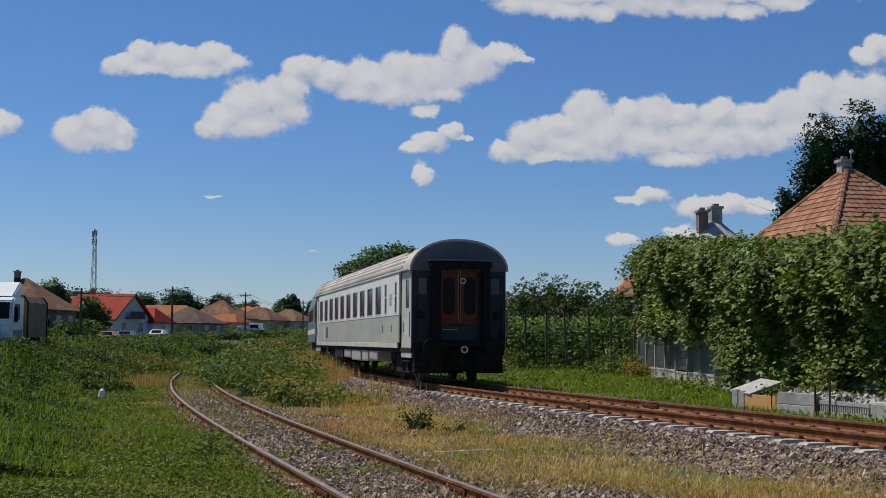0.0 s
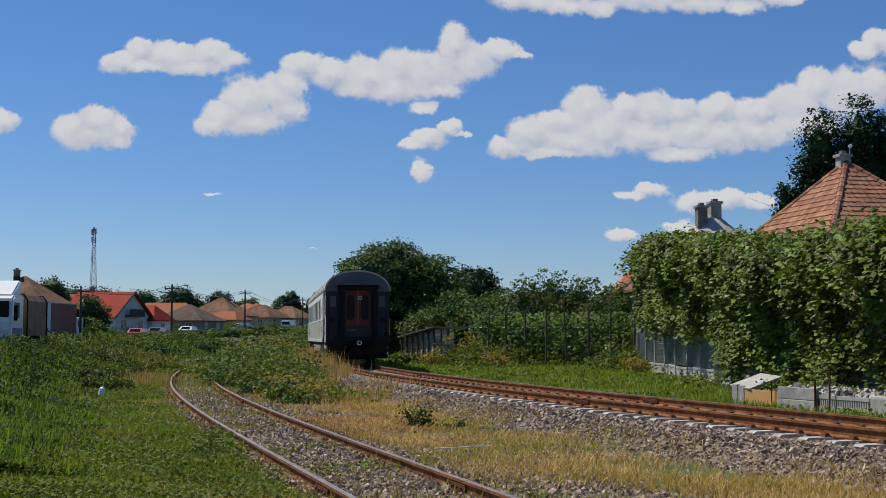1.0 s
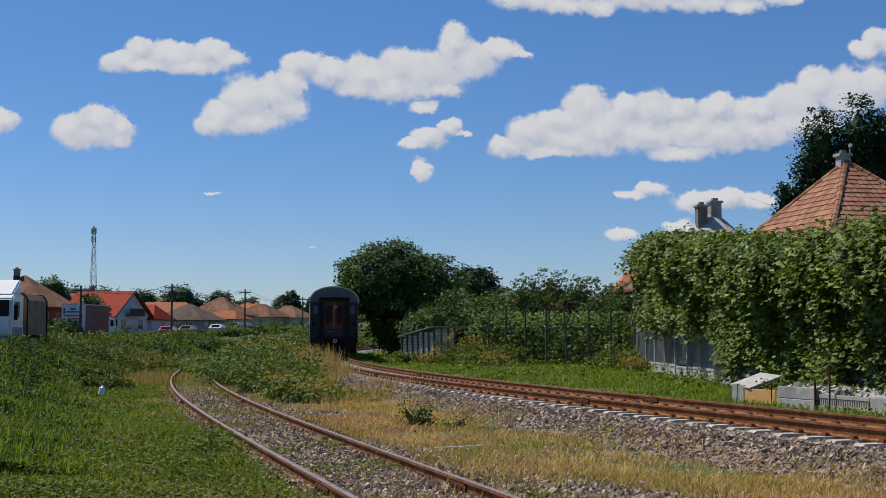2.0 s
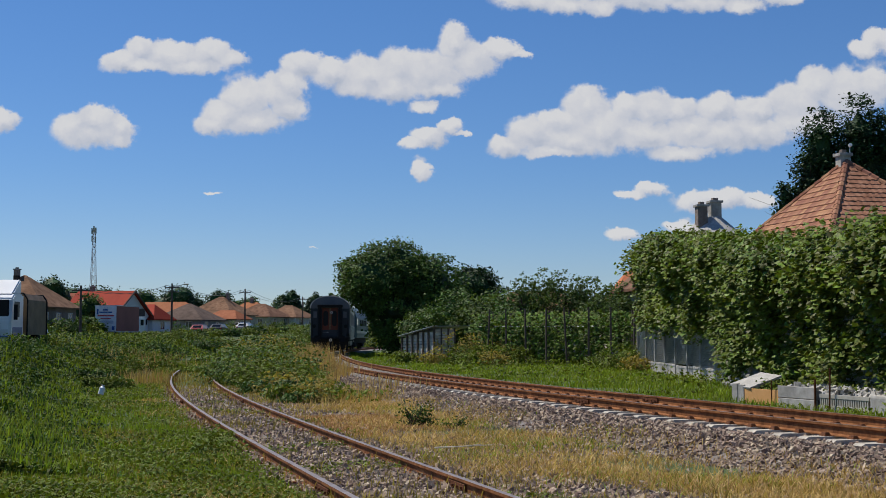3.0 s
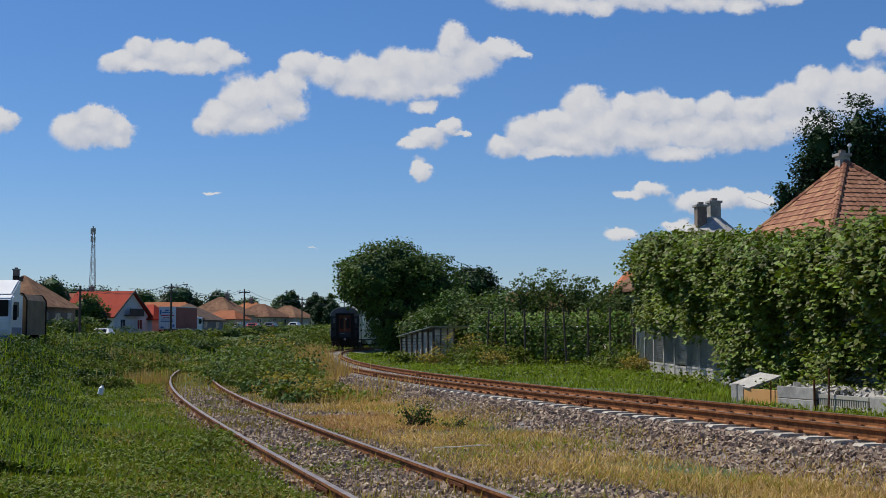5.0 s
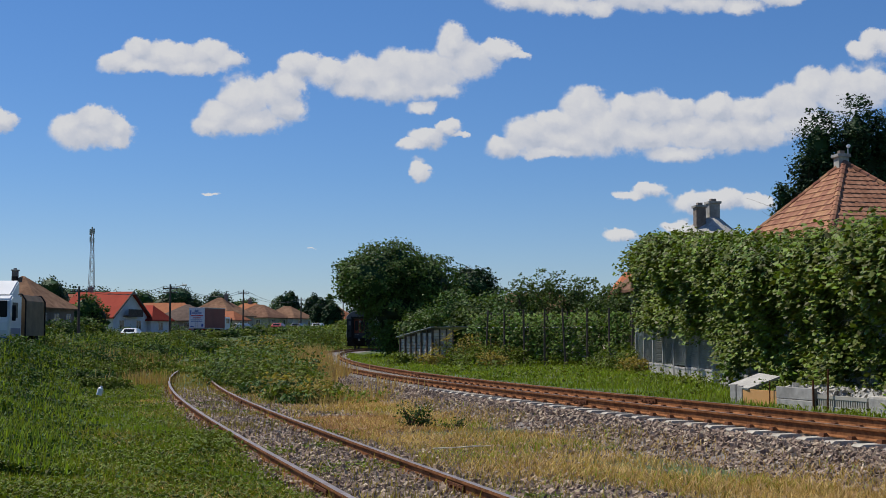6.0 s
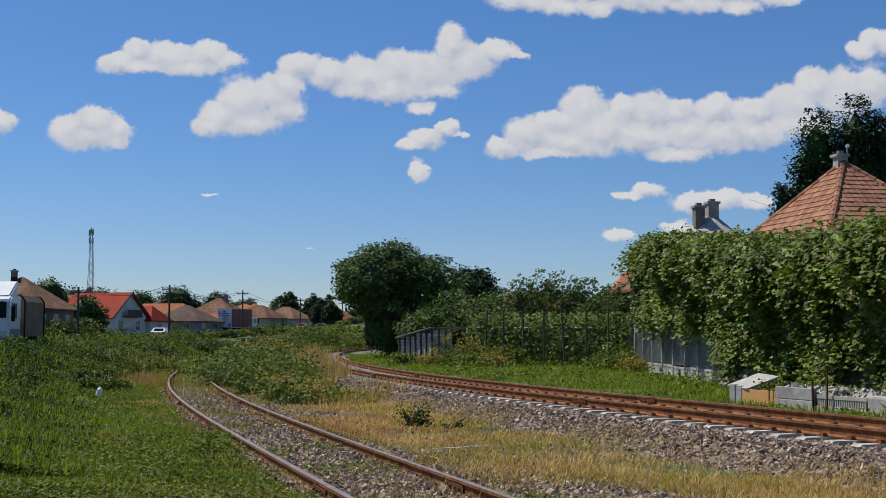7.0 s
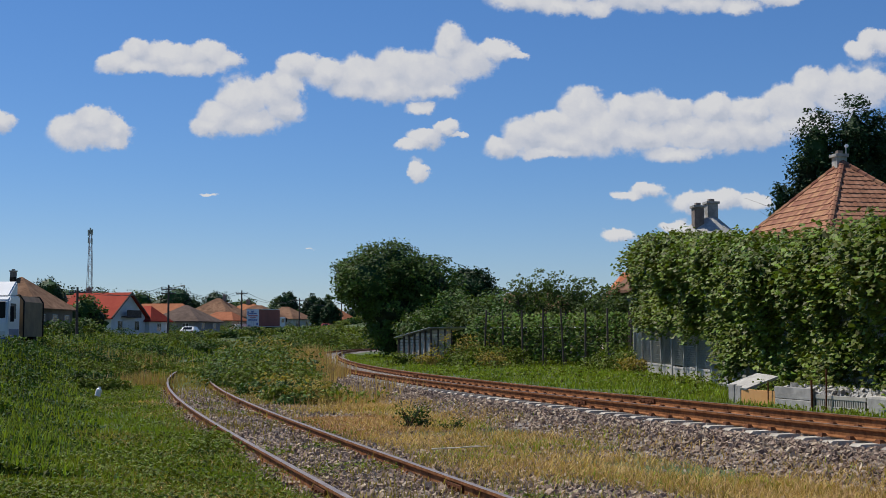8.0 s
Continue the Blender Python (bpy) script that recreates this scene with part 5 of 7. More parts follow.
# ---- houses ----
def roof_solid(bm, w, d, z, h, rl, over, thick=.14, gable=False):
    """A hipped roof (ridge rl long, along x) or a gable roof, with thickness."""
    a, b = w / 2 + over, d / 2 + over
    drop = -over * h / (d / 2)
    r = rl / 2 if not gable else a
    lo = [(-a, -b, z + drop), (a, -b, z + drop), (a, b, z + drop), (-a, b, z + drop)]
    if rl < .05 and not gable:
        top = [(0, 0, z + h)]
        quads = [((0, 1), (0,)), ((1, 2), (0,)), ((2, 3), (0,)), ((3, 0), (0,))]
    else:
        top = [(-r, 0, z + h), (r, 0, z + h)]
        quads = [((0, 1), (1, 0)), ((2, 3), (0, 1))] + ([] if gable else [((1, 2), (1,)), ((3, 0), (0,))])
    vs = {}
    for lev, dz in ((0, 0), (1, -thick)):
        for i, p in enumerate(lo):
            vs["l", i, lev] = bm.verts.new((p[0], p[1], p[2] + dz))
        for i, p in enumerate(top):
            vs["t", i, lev] = bm.verts.new((p[0], p[1], p[2] + dz))
    fs = []
    for ls, ts in quads:
        fs.append(bm.faces.new([vs["l", i, 0] for i in ls] + [vs["t", i, 0] for i in ts]))
        fs.append(bm.faces.new(([vs["l", i, 1] for i in ls] + [vs["t", i, 1] for i in ts])[::-1]))
    for i in range(4):
        j = (i + 1) % 4
        if gable and i in (1, 3):
            t = 1 if i == 1 else 0
            for p, q in ((("l", i), ("t", t)), (("t", t), ("l", j))):
                fs.append(bm.faces.new((vs[(*p, 0)], vs[(*q, 0)], vs[(*q, 1)], vs[(*p, 1)])))
        else:
            fs.append(bm.faces.new((vs["l", i, 0], vs["l", j, 0], vs["l", j, 1], vs["l", i, 1])))
    bmesh.ops.recalc_face_normals(bm, faces=fs)
    return bm


def chimney(th, x, y, z0, z1, w=.5, mat="brick"):
    bm = bmesh.new()
    box(bm, x - w / 2, x + w / 2, y - w / 2, y + w / 2, z0, z1, .015)
    c = part("chimney", bm, M[mat], th, "sooty brick chimney")
    part("chimney_cap", boxes((x - w / 2 - .07, x + w / 2 + .07, y - w / 2 - .07, y + w / 2 + .07, z1 - .02, z1 + .10), bevel=.015), M["concrete"], c)
    part("flue", boxes((x - w / 4, x + w / 4, y - w / 4, y + w / 4, z1 + .10, z1 + .24)), M["brick"], c)


def window(th, x, y, z, w, h, along="x", out=-1):
    """A window on a wall face: along x (facing -y) or along y (facing +x or -x)."""
    t = .06

    def bx(a0, a1, z0, z1, d0, d1):
        return (a0, a1, y + out * d0, y + out * d1, z0, z1) if along == "x" else (x + out * d0, x + out * d1, a0, a1, z0, z1)
    c = x if along == "x" else y
    fr = boxes(bx(c - w / 2, c - w / 2 + t, z, z + h, -.02, .04), bx(c + w / 2 - t, c + w / 2, z, z + h, -.02, .04), bx(c - w / 2, c + w / 2, z, z + t, -.02, .05),
               bx(c - w / 2, c + w / 2, z + h - t, z + h, -.02, .04), bx(c - t / 2, c + t / 2, z, z + h, -.02, .03))
    wi = part("window", fr, M["wall_white"], th)
    part("pane", boxes(bx(c - w / 2 + .02, c + w / 2 - .02, z + .02, z + h - .02, .004, .015)), M["glass"], wi)


def house(at, rz, w, d, wall_h, roof_h, rl, roof, wall, label, gable=False, chimneys=(), wins=2, over=.45, name="house", z=None):
    gz = float(ground_z(*at)) - .05 if z is None else z
    th = thing(name, pose(at[0], at[1], gz, 0, 0, rz), label, "house")
    bm = bmesh.new()
    box(bm, -w / 2, w / 2, -d / 2, d / 2, -.4, wall_h)
    part("wall", bm, M[wall], th)
    if gable:
        for s in (-1, 1):
            bm = bmesh.new()
            k = [bm.verts.new((s * (w / 2 - q), yy, zz)) for q in (0, .2) for yy, zz in ((-d / 2, wall_h), (d / 2, wall_h), (0, wall_h + roof_h - .12))]
            for f in ((0, 1, 2), (5, 4, 3), (0, 3, 4, 1), (1, 4, 5, 2), (2, 5, 3, 0)):
                bm.faces.new([k[i] for i in f])
            bmesh.ops.recalc_face_normals(bm, faces=bm.faces)
            part("gable_wall", bm, M[wall], th)
    bm = bmesh.new()
    roof_solid(bm, w, d, wall_h, roof_h, rl, over, gable=gable)
    part("roof", bm, M[roof], th)
    for i in range(wins):
        x = -w / 2 + w * (i + .5) / wins
        window(th, x, -d / 2, wall_h * .36, min(1.1, w / wins * .5), wall_h * .42, "x", -1)
        y = -d / 2 + d * (i + .5) / wins
        window(th, w / 2, y, wall_h * .36, min(1.1, d / wins * .5), wall_h * .42, "y", 1)
    part("plinth", boxes((-w / 2 - .04, w / 2 + .04, -d / 2 - .04, d / 2 + .04, -.4, .35), bevel=.01), M["wall_grey"], th)
    for c in chimneys:
        chimney(th, *c)
    return th


def tiled_house():
    """The house with the large clay-tiled hip roof behind the vine."""
    W, D, WH, RH, OV = 7.9, 11.4, 3.5, 4.55, .5
    th = thing("tiled_house", pose(15.1, 48.2, .25, 0, 0, 12), "house with a steep orange-brown clay-tiled hip roof", "house")
    part("wall", boxes((-W / 2, W / 2, -D / 2, D / 2, -.4, WH)), M["wall_cream"], th)
    bm = bmesh.new()
    roof_solid(bm, W, D, WH, RH, 0, OV)
    roof = part("roof", bm, M["tile"], th, "clay-tiled hip roof")
    a, b, z0 = W / 2 + OV, D / 2 + OV, WH - OV * RH / (D / 2)
    apex = Vector((0, 0, WH + RH))
    # one tile: a shallow pan with a raised roll, laid on the slope (x across, y up the slope)
    tb = bmesh.new()
    prof = [(-.14, .036), (-.10, .047), (-.05, .049), (0, .040), (.05, .034), (.10, .035), (.14, .041)]
    rows = [[tb.verts.new((x, y, z + lift)) for x, z in prof] for y, lift in ((-.17, .020), (.19, -.014))]
    low = [tb.verts.new((x, -.17, z - .02)) for x, z in prof]
    for i in range(len(prof) - 1):
        tb.faces.new((rows[0][i], rows[0][i + 1], rows[1][i + 1], rows[1][i]))
        tb.faces.new((low[i], low[i + 1], rows[0][i + 1], rows[0][i]))
    tme = bpy.data.meshes.new("tile")
    tb.to_mesh(tme)
    tb.free()
    tme.materials.append(M["tile"])
    made, rest_v, rest_f = 0, [], []
    base_v = np.array([v.co[:] for v in tme.vertices])
    base_f = np.array([p.vertices[:] for p in tme.polygons])
    for face, (p0, p1) in (("left", ((-a, b), (-a, -b))), ("front", ((-a, -b), (a, -b)))):
        A, B = Vector((*p0, z0)), Vector((*p1, z0))
        mid = (A + B) / 2
        ex, ey = (B - A).normalized(), (apex - mid).normalized()
        ez = ex.cross(ey)
        L, H = (B - A).length, (apex - mid).length
        k = 0
        while .17 + .30 * k < H - .1:
            yy = .17 + .30 * k
            half = L / 2 * (1 - yy / H) - .08
            n = int(half / .255)
            for i in range(-n, n + 1):
                c = mid + ex * (i * .255 + rng.normal() * .004) + ey * yy + ez * (.005 + rng.normal() * .004)
                R = Matrix((ex, ey, ez)).transposed() @ Euler((rng.normal() * .012, 0, rng.normal() * .012)).to_matrix()
                if c.z > 4.75 and made < 300:
                    ob = new("tile", tme)
                    ob.parent = roof
                    ob.matrix_local = Matrix.Translation(c) @ R.to_4x4()
                    made += 1
                else:
                    o = len(rest_v) * len(base_v)
                    rest_v.append(base_v @ np.array(R).T + np.array(c))
                    rest_f.append(base_f + o)
            k += 1
    ob = mesh_of("roof_tiles", np.concatenate(rest_v), np.concatenate(rest_f), M["tile"])
    ob.parent = roof
    tagged(ob, "weathered clay roof tiles", kind="stuff")
    # ridge caps along the hips
    for cx, cy in ((-a, -b), (a, -b), (-a, b)):
        e = Vector((cx, cy, z0))
        n = int((apex - e).length / .36)
        for i in range(n):
            p, q = e.lerp(apex, i / n), e.lerp(apex, (i + 1.12) / n)
            bm = bmesh.new()
            rod(bm, p, q, .135, .115, 8)
            part("ridge_tile", bm, M["tile"], roof)
    chimney(th, -.05, .15, WH + RH - .7, WH + RH + .24, .40, "concrete")
    for y in (-3, 0, 3):
        window(th, -W / 2, y, 1.2, 1.1, 1.3, "y", -1)
    part("aerial", rods(((.5, .6, WH + RH - .5), (.5, .6, WH + RH + .75), .02), seg=6), M["wire"], th)
    part("aerial_dish", rods(((.5, .6, WH + RH + .72), (.5, .52, WH + RH + .76), .07), seg=12), M["plastic"], th)


def utility_pole(at, h, mat, label, arms=1, lean=0.0):
    z = float(ground_z(*at))
    th = thing("utility_pole", pose(at[0], at[1], z, 0, lean, 0), label, "utility pole", "poles along the road")
    part("post", rods(((0, 0, -.5), (0, 0, h), .15, .10), seg=10), M[mat], th)
    for k in range(arms):
        part("crossarm", boxes((-.85, .85, -.05, .05, h - .55 - .5 * k, h - .43 - .5 * k), bevel=.01), M["pole"], th)
        for x in (-.75, -.3, .3, .75):
            part("insulator", rods(((x, 0, h - .43 - .5 * k), (x, 0, h - .26 - .5 * k), .05, .03), seg=8), M["lamp_white"], th)
    return Vector((at[0], at[1], z + h - .3))


def cable(a, b, sag, label="thin dark overhead cable between poles"):
    pts = [a.lerp(b, i / 14) - Vector((0, 0, 4 * sag * (i / 14) * (1 - i / 14))) for i in range(15)]
    bm = bmesh.new()
    for p, q in zip(pts, pts[1:]):
        rod(bm, p, q, .022, seg=5)
    tagged(part("overhead_cable", bm, M["cable"]), label, "cable")


def radio_mast(at, h):
    z = 2.0
    th = thing("radio_mast", pose(at[0], at[1], z), "tall slender steel lattice radio mast far off", "mast")
    wid = lambda t: 3.0 * (1 - t) ** 1.1 + .9
    for sx in (-1, 1):
        for sy in (-1, 1):
            bm = bmesh.new()
            for i in range(14):
                t0, t1 = i / 14, (i + 1) / 14
                rod(bm, (sx * wid(t0) / 2, sy * wid(t0) / 2, h * t0), (sx * wid(t1) / 2, sy * wid(t1) / 2, h * t1), .12, seg=6)
            part("leg", bm, M["steel"], th)
    for i in range(14):
        t0, t1 = i / 14, (i + 1) / 14
        bm = bmesh.new()
        for sy in (-1, 1):
            rod(bm, (-wid(t0) / 2, sy * wid(t0) / 2, h * t0), (wid(t1) / 2, sy * wid(t1) / 2, h * t1), .06, seg=5)
            rod(bm, (wid(t0) / 2, sy * wid(t0) / 2, h * t0), (-wid(t1) / 2, sy * wid(t1) / 2, h * t1), .06, seg=5)
        part("brace", bm, M["steel"], th)
    for k, (x, zz) in enumerate(((-.9, h - 1.5), (.9, h - 1.2), (0, h - .5), (-.8, h - 5), (.8, h - 5.5))):
        part("antenna", boxes((x - .3, x + .3, -.8, -.4, zz - 1.4, zz + 1.4), bevel=.05), M["box_grey"], th)


def roadside():
    ys = np.linspace(40, 340, 121)
    xs = road_x(ys)
    dirs = np.gradient(np.stack([xs, ys], 1), axis=0)
    dirs /= np.linalg.norm(dirs, axis=1)[:, None]
    nr = np.stack([dirs[:, 1], -dirs[:, 0]], 1)
    V = []
    for s, dz in ((-3.6, -.25), (-3.4, .05), (3.4, .05), (3.6, -.25)):
        V.append(np.concatenate([np.stack([xs, ys], 1) + nr * s, (road_z(ys) + dz)[:, None]], 1))
    V = np.stack(V, 1)
    i = np.arange(len(ys) * 4).reshape(-1, 4)
    f = np.concatenate([np.stack([i[:-1, k], i[:-1, k + 1], i[1:, k + 1], i[1:, k]], -1) for k in range(3)])
    tagged(mesh_of("road", V.reshape(-1, 3), f, M["asphalt"]), "worn asphalt village road on a low bank", "road", kind="structure")


roadside()
tiled_house()
house((13.55, 66), 8, 7.0, 8.0, 3.6, 3.1, 1.0, "tile_old", "wall_cream", "older house with a pale patched roof and two chimneys",
      chimneys=((-.75, -1.0, 5.2, 7.35, .50), (.1, -.6, 5.4, 7.6, .55, "concrete")), z=.95)
lump = bmesh.new()
bmesh.ops.create_cone(lump, cap_ends=True, segments=14, radius1=1.75, radius2=.42, depth=1.1, matrix=Matrix.Translation((-.1, -.55, 6.35)))
for q in lump.verts:
    q.co += Vector((noise.noise(q.co * 1.7), noise.noise(q.co * 1.7 + Vector((3, 0, 0))), noise.noise(q.co * 1.7 + Vector((0, 5, 0))))) * .16
bmesh.ops.bevel(lump, geom=lump.edges[:], offset=.08, segments=2, affect="EDGES")
part("ridge_mortar", lump, M["slab"], bpy.data.objects["house"], "pale cement patch on the ridge")
house((13.3, 84), 0, 6.0, 8, 3.0, 2.6, 3.0, "tile_bright", "wall_cream", "small house with a bright orange tiled roof", z=.4)
house((7.0, 100), 0, 7.0, 8, 2.6, 2.2, 4.0, "tile_old", "wall_cream", "low house with an old tiled roof among trees", z=.4)
# across the road
house((-42.9, 131), -8, 7.4, 8.4, 4.0, 2.95, .3, "tile_old", "wall_brown", "brown rendered house with an old tiled hip roof", chimneys=((-.7, -.3, 5.9, 7.5, .5),), wins=3)
house((-42.2, 115), -8, 6.0, 8.0, 3.2, 2.0, 3.0, "tile_grey", "wall_brown", "low brown house with a dark tiled roof", wins=2)
red = house((-44.0, 167), -20, 7.8, 7.6, 3.0, 3.0, 0, "tile_red", "wall_white", "white house with a steep bright red roof and timbered gable", gable=True, chimneys=((-2.6, .6, 5.0, 6.6, .5),), wins=2, over=.5)
part("balcony", boxes((3.9, 4.8, -1.6, 1.6, 2.75, 2.9), (4.7, 4.8, -1.6, 1.6, 2.9, 3.7), bevel=.02), M["pole"], red, "dark timber balcony")
for y0, y1 in ((-3.6, 0), (3.6, 0)):
    part("bargeboard", rods(((4.38, y0 * 1.2, 2.75 - .1), (4.38, 0, 5.95), .11), seg=6), M["pole"], red, "dark bargeboard")
house((-39.3, 172), -18, 3.4, 5.0, 2.6, 1.7, 1.0, "tile_red", "wall_white", "low white annexe with a red roof", wins=1)
house((-46.5, 214), -10, 12.0, 7.0, 3.0, 1.9, 7.0, "tile_orange", "wall_cream", "long low house with an orange tiled roof", wins=3)
house((-38.4, 193), -16, 7.6, 7.6, 2.3, 2.2, .6, "tile_grey", "wall_grey", "squat house with a grey-brown hip roof", wins=2)
house((-40.4, 232), -20, 9.0, 9.0, 3.1, 3.0, .8, "tile_old", "wall_cream", "village house with a tan tiled hip roof", chimneys=((1.0, .5, 5.0, 6.7, .5),), wins=2)
house((-37.6, 222), -20, 6.0, 5.0, 2.3, 1.3, 3.0, "tile_orange", "wall_cream", "low outbuilding with an orange roof", wins=1)
house((-37.5, 262), -24, 9.0, 8.0, 2.9, 2.4, 2.0, "tile_old", "wall_cream", "village house with an old tan roof", wins=2)
house((-32.6, 268), -24, 8.0, 8.0, 2.8, 2.3, 1.6, "tile_old", "wall_white", "village house with an old tan roof", wins=2)
house((-41.0, 272), -24, 9.0, 8.0, 3.4, 2.4, 3.0, "tile_orange", "wall_cream", "village house with a worn orange roof", chimneys=((0, 0, 5, 6.6, .6),), wins=2)
house((-25.5, 305), -20, 8.0, 8.0, 2.8, 2.6, 2.0, "tile_orange", "wall_white", "distant house with a bright orange roof", wins=2)
house((-55, 190), -10, 10.0, 9.0, 3.4, 2.6, 2.0, "tile_orange", "wall_cream", "house with an orange roof behind others", wins=2)
p1 = utility_pole((-34.3, 121), 5.6, "pole", "dark wooden utility pole by the road")
p2 = utility_pole((-31.9, 150), 6.6, "pole", "dark wooden utility pole with a crossarm", 2)
p3 = utility_pole((-29.6, 190), 6.6, "pole", "dark wooden utility pole with a crossarm")
p4 = utility_pole((-26.4, 238), 6.2, "pole", "dark wooden utility pole far along the road")
p5 = utility_pole((-21.5, 275), 6.2, "pole", "dark wooden utility pole far along the road")
for off in (-.6, .6):
    o = Vector((off, 0, .1))
    for a, b, s in ((p1, p2, .8), (p2, p3, 1.0), (p3, p4, 1.2), (p4, p5, 1.0)):
        cable(a + o, b + o, s)
part("lamp_arm", rods(((0, 0, 6.1), (1.4, 0, 6.5), .04), ((1.4, 0, 6.5), (1.9, 0, 6.5), .09), seg=8), M["box_grey"], bpy.data.objects["utility_pole.001"], "street lamp on a bracket")
radio_mast((-165, 602), 50.5)

for i, (x, y, h, w, mt) in enumerate([(-52, 170, 8.4, 3.0, "tree_dark"), (-55, 205, 7.4, 5.0, "tree_dark"), (-62, 215, 7.8, 5, "tree_dark"), (-40.9, 148, 5.4, 2.4, "tree"), (-37.7, 128, 2.2, 2.0, "tree"),
                                      (-39.0, 140, 2.6, 2.0, "tree"), (-59, 285, 10.0, 6.0, "tree_dark"), (-68, 290, 9.0, 5.0, "tree"), (-51, 290, 9.0, 4.5, "tree_dark"), (-46, 300, 7.6, 4, "tree"),
                                      (-36, 300, 9.5, 3.2, "tree_dark"), (-39, 310, 8.5, 3.5, "tree"), (-28.0, 278, 8.2, 2.6, "tree_dark"), (-25.0, 280, 8.0, 1.6, "tree"), (-24.8, 262, 6.4, 2.4, "tree_dark"),
                                      (-22.3, 258, 6.2, 2.0, "tree_dark"), (-30.5, 290, 5.5, 3.0, "tree"), (-55, 340, 8, 6, "tree"), (-20, 320, 6, 4, "tree_dark"), (-14, 330, 7, 5, "tree_dark"),
                                      (-8, 320, 7, 5, "tree"), (0, 300, 7, 5, "tree_dark"), (10, 220, 8, 5, "tree_dark"), (18, 180, 8, 5, "tree"), (26, 140, 8, 5, "tree_dark"), (30, 110, 7, 4, "tree"), (-78, 240, 9, 6, "tree")]):
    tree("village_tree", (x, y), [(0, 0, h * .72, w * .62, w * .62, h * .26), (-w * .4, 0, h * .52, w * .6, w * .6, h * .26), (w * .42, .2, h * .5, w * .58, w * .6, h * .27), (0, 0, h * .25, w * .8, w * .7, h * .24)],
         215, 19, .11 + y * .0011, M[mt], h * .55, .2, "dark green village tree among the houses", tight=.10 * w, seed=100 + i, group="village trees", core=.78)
# garden fences and hedges in front of the houses
for i, (x, y) in enumerate([(-40.6, 120), (-40.9, 126), (-41.0, 152), (-40.8, 158), (-40.2, 178), (-39.4, 184), (-36.0, 205), (-34.5, 212), (-32.0, 232), (-30.0, 240)]):
    bush("hedge_bush", (x, y), [(0, 0, .9, 1.6, 1.2, .8), (1.5, .3, .7, 1.3, 1.2, .7), (-1.2, -.2, .7, 1.2, 1, .6)], 60, 14, .2, M["tree"] if i % 2 else M["weed"], "clipped green hedge in front of a house", tight=.25, seed=200 + i, group="hedges")


for i, (x, y, s) in enumerate([(-38.6, 122, 1.5), (-38.9, 127, 1.7), (-38.4, 133, 1.6), (-37.9, 118, 1.2), (-40.6, 143, 1.7), (-41.5, 138, 1.9)]):
    bush("garden_shrub", (x, y), [(0, 0, s * .7, s, s, s * .7), (s * .8, .2, s * .9, s * .8, s * .7, s * .5), (-s * .6, 0, s * .5, s * .7, s * .7, s * .5)], 110, 16, .24, M["tree"] if i % 2 else M["weed"],
         "overgrown green shrub in a front garden", tight=.2 * s, seed=250 + i, group="front garden shrubs")


# rank growth along the verge of the road
for i in range(34):
    y = 112 + 5.4 * i
    k = .62 + .22 * float(fuzz(i * 1.0, 0.0, 1.0, 4))
    bush("roadside_weeds", (float(road_x(y)) + 5.0 + .5 * float(fuzz(i * 2.0, 1.0, 1.0, 2)), y), [(0, 0, k * .65, k * 1.5, 2.4, k * .75), (k, 1.5, k * .6, k * 1.2, 2.2, k * .65), (-k, -1.5, k * .5, k, 2.2, k * .6)],
         85, 13, .09 + .0012 * y, M["weed" if i % 3 else "weed_dark"], "rank green weeds along the verge of the road", tight=.26, seed=700 + i, group="roadside weeds", category="weeds")


# ---- vehicles ----
def wheels(th, rows, r, w):
    for x, y in rows:
        s = 1 if x > 0 else -1
        ty = part("wheel", rods(((x, y, r), (x - s * w, y, r), r), seg=18), M["tyre"], th)
        part("rim", rods(((x + s * .01, y, r), (x - s * w * .5, y, r), r * .6), seg=14), M["tin"], ty)


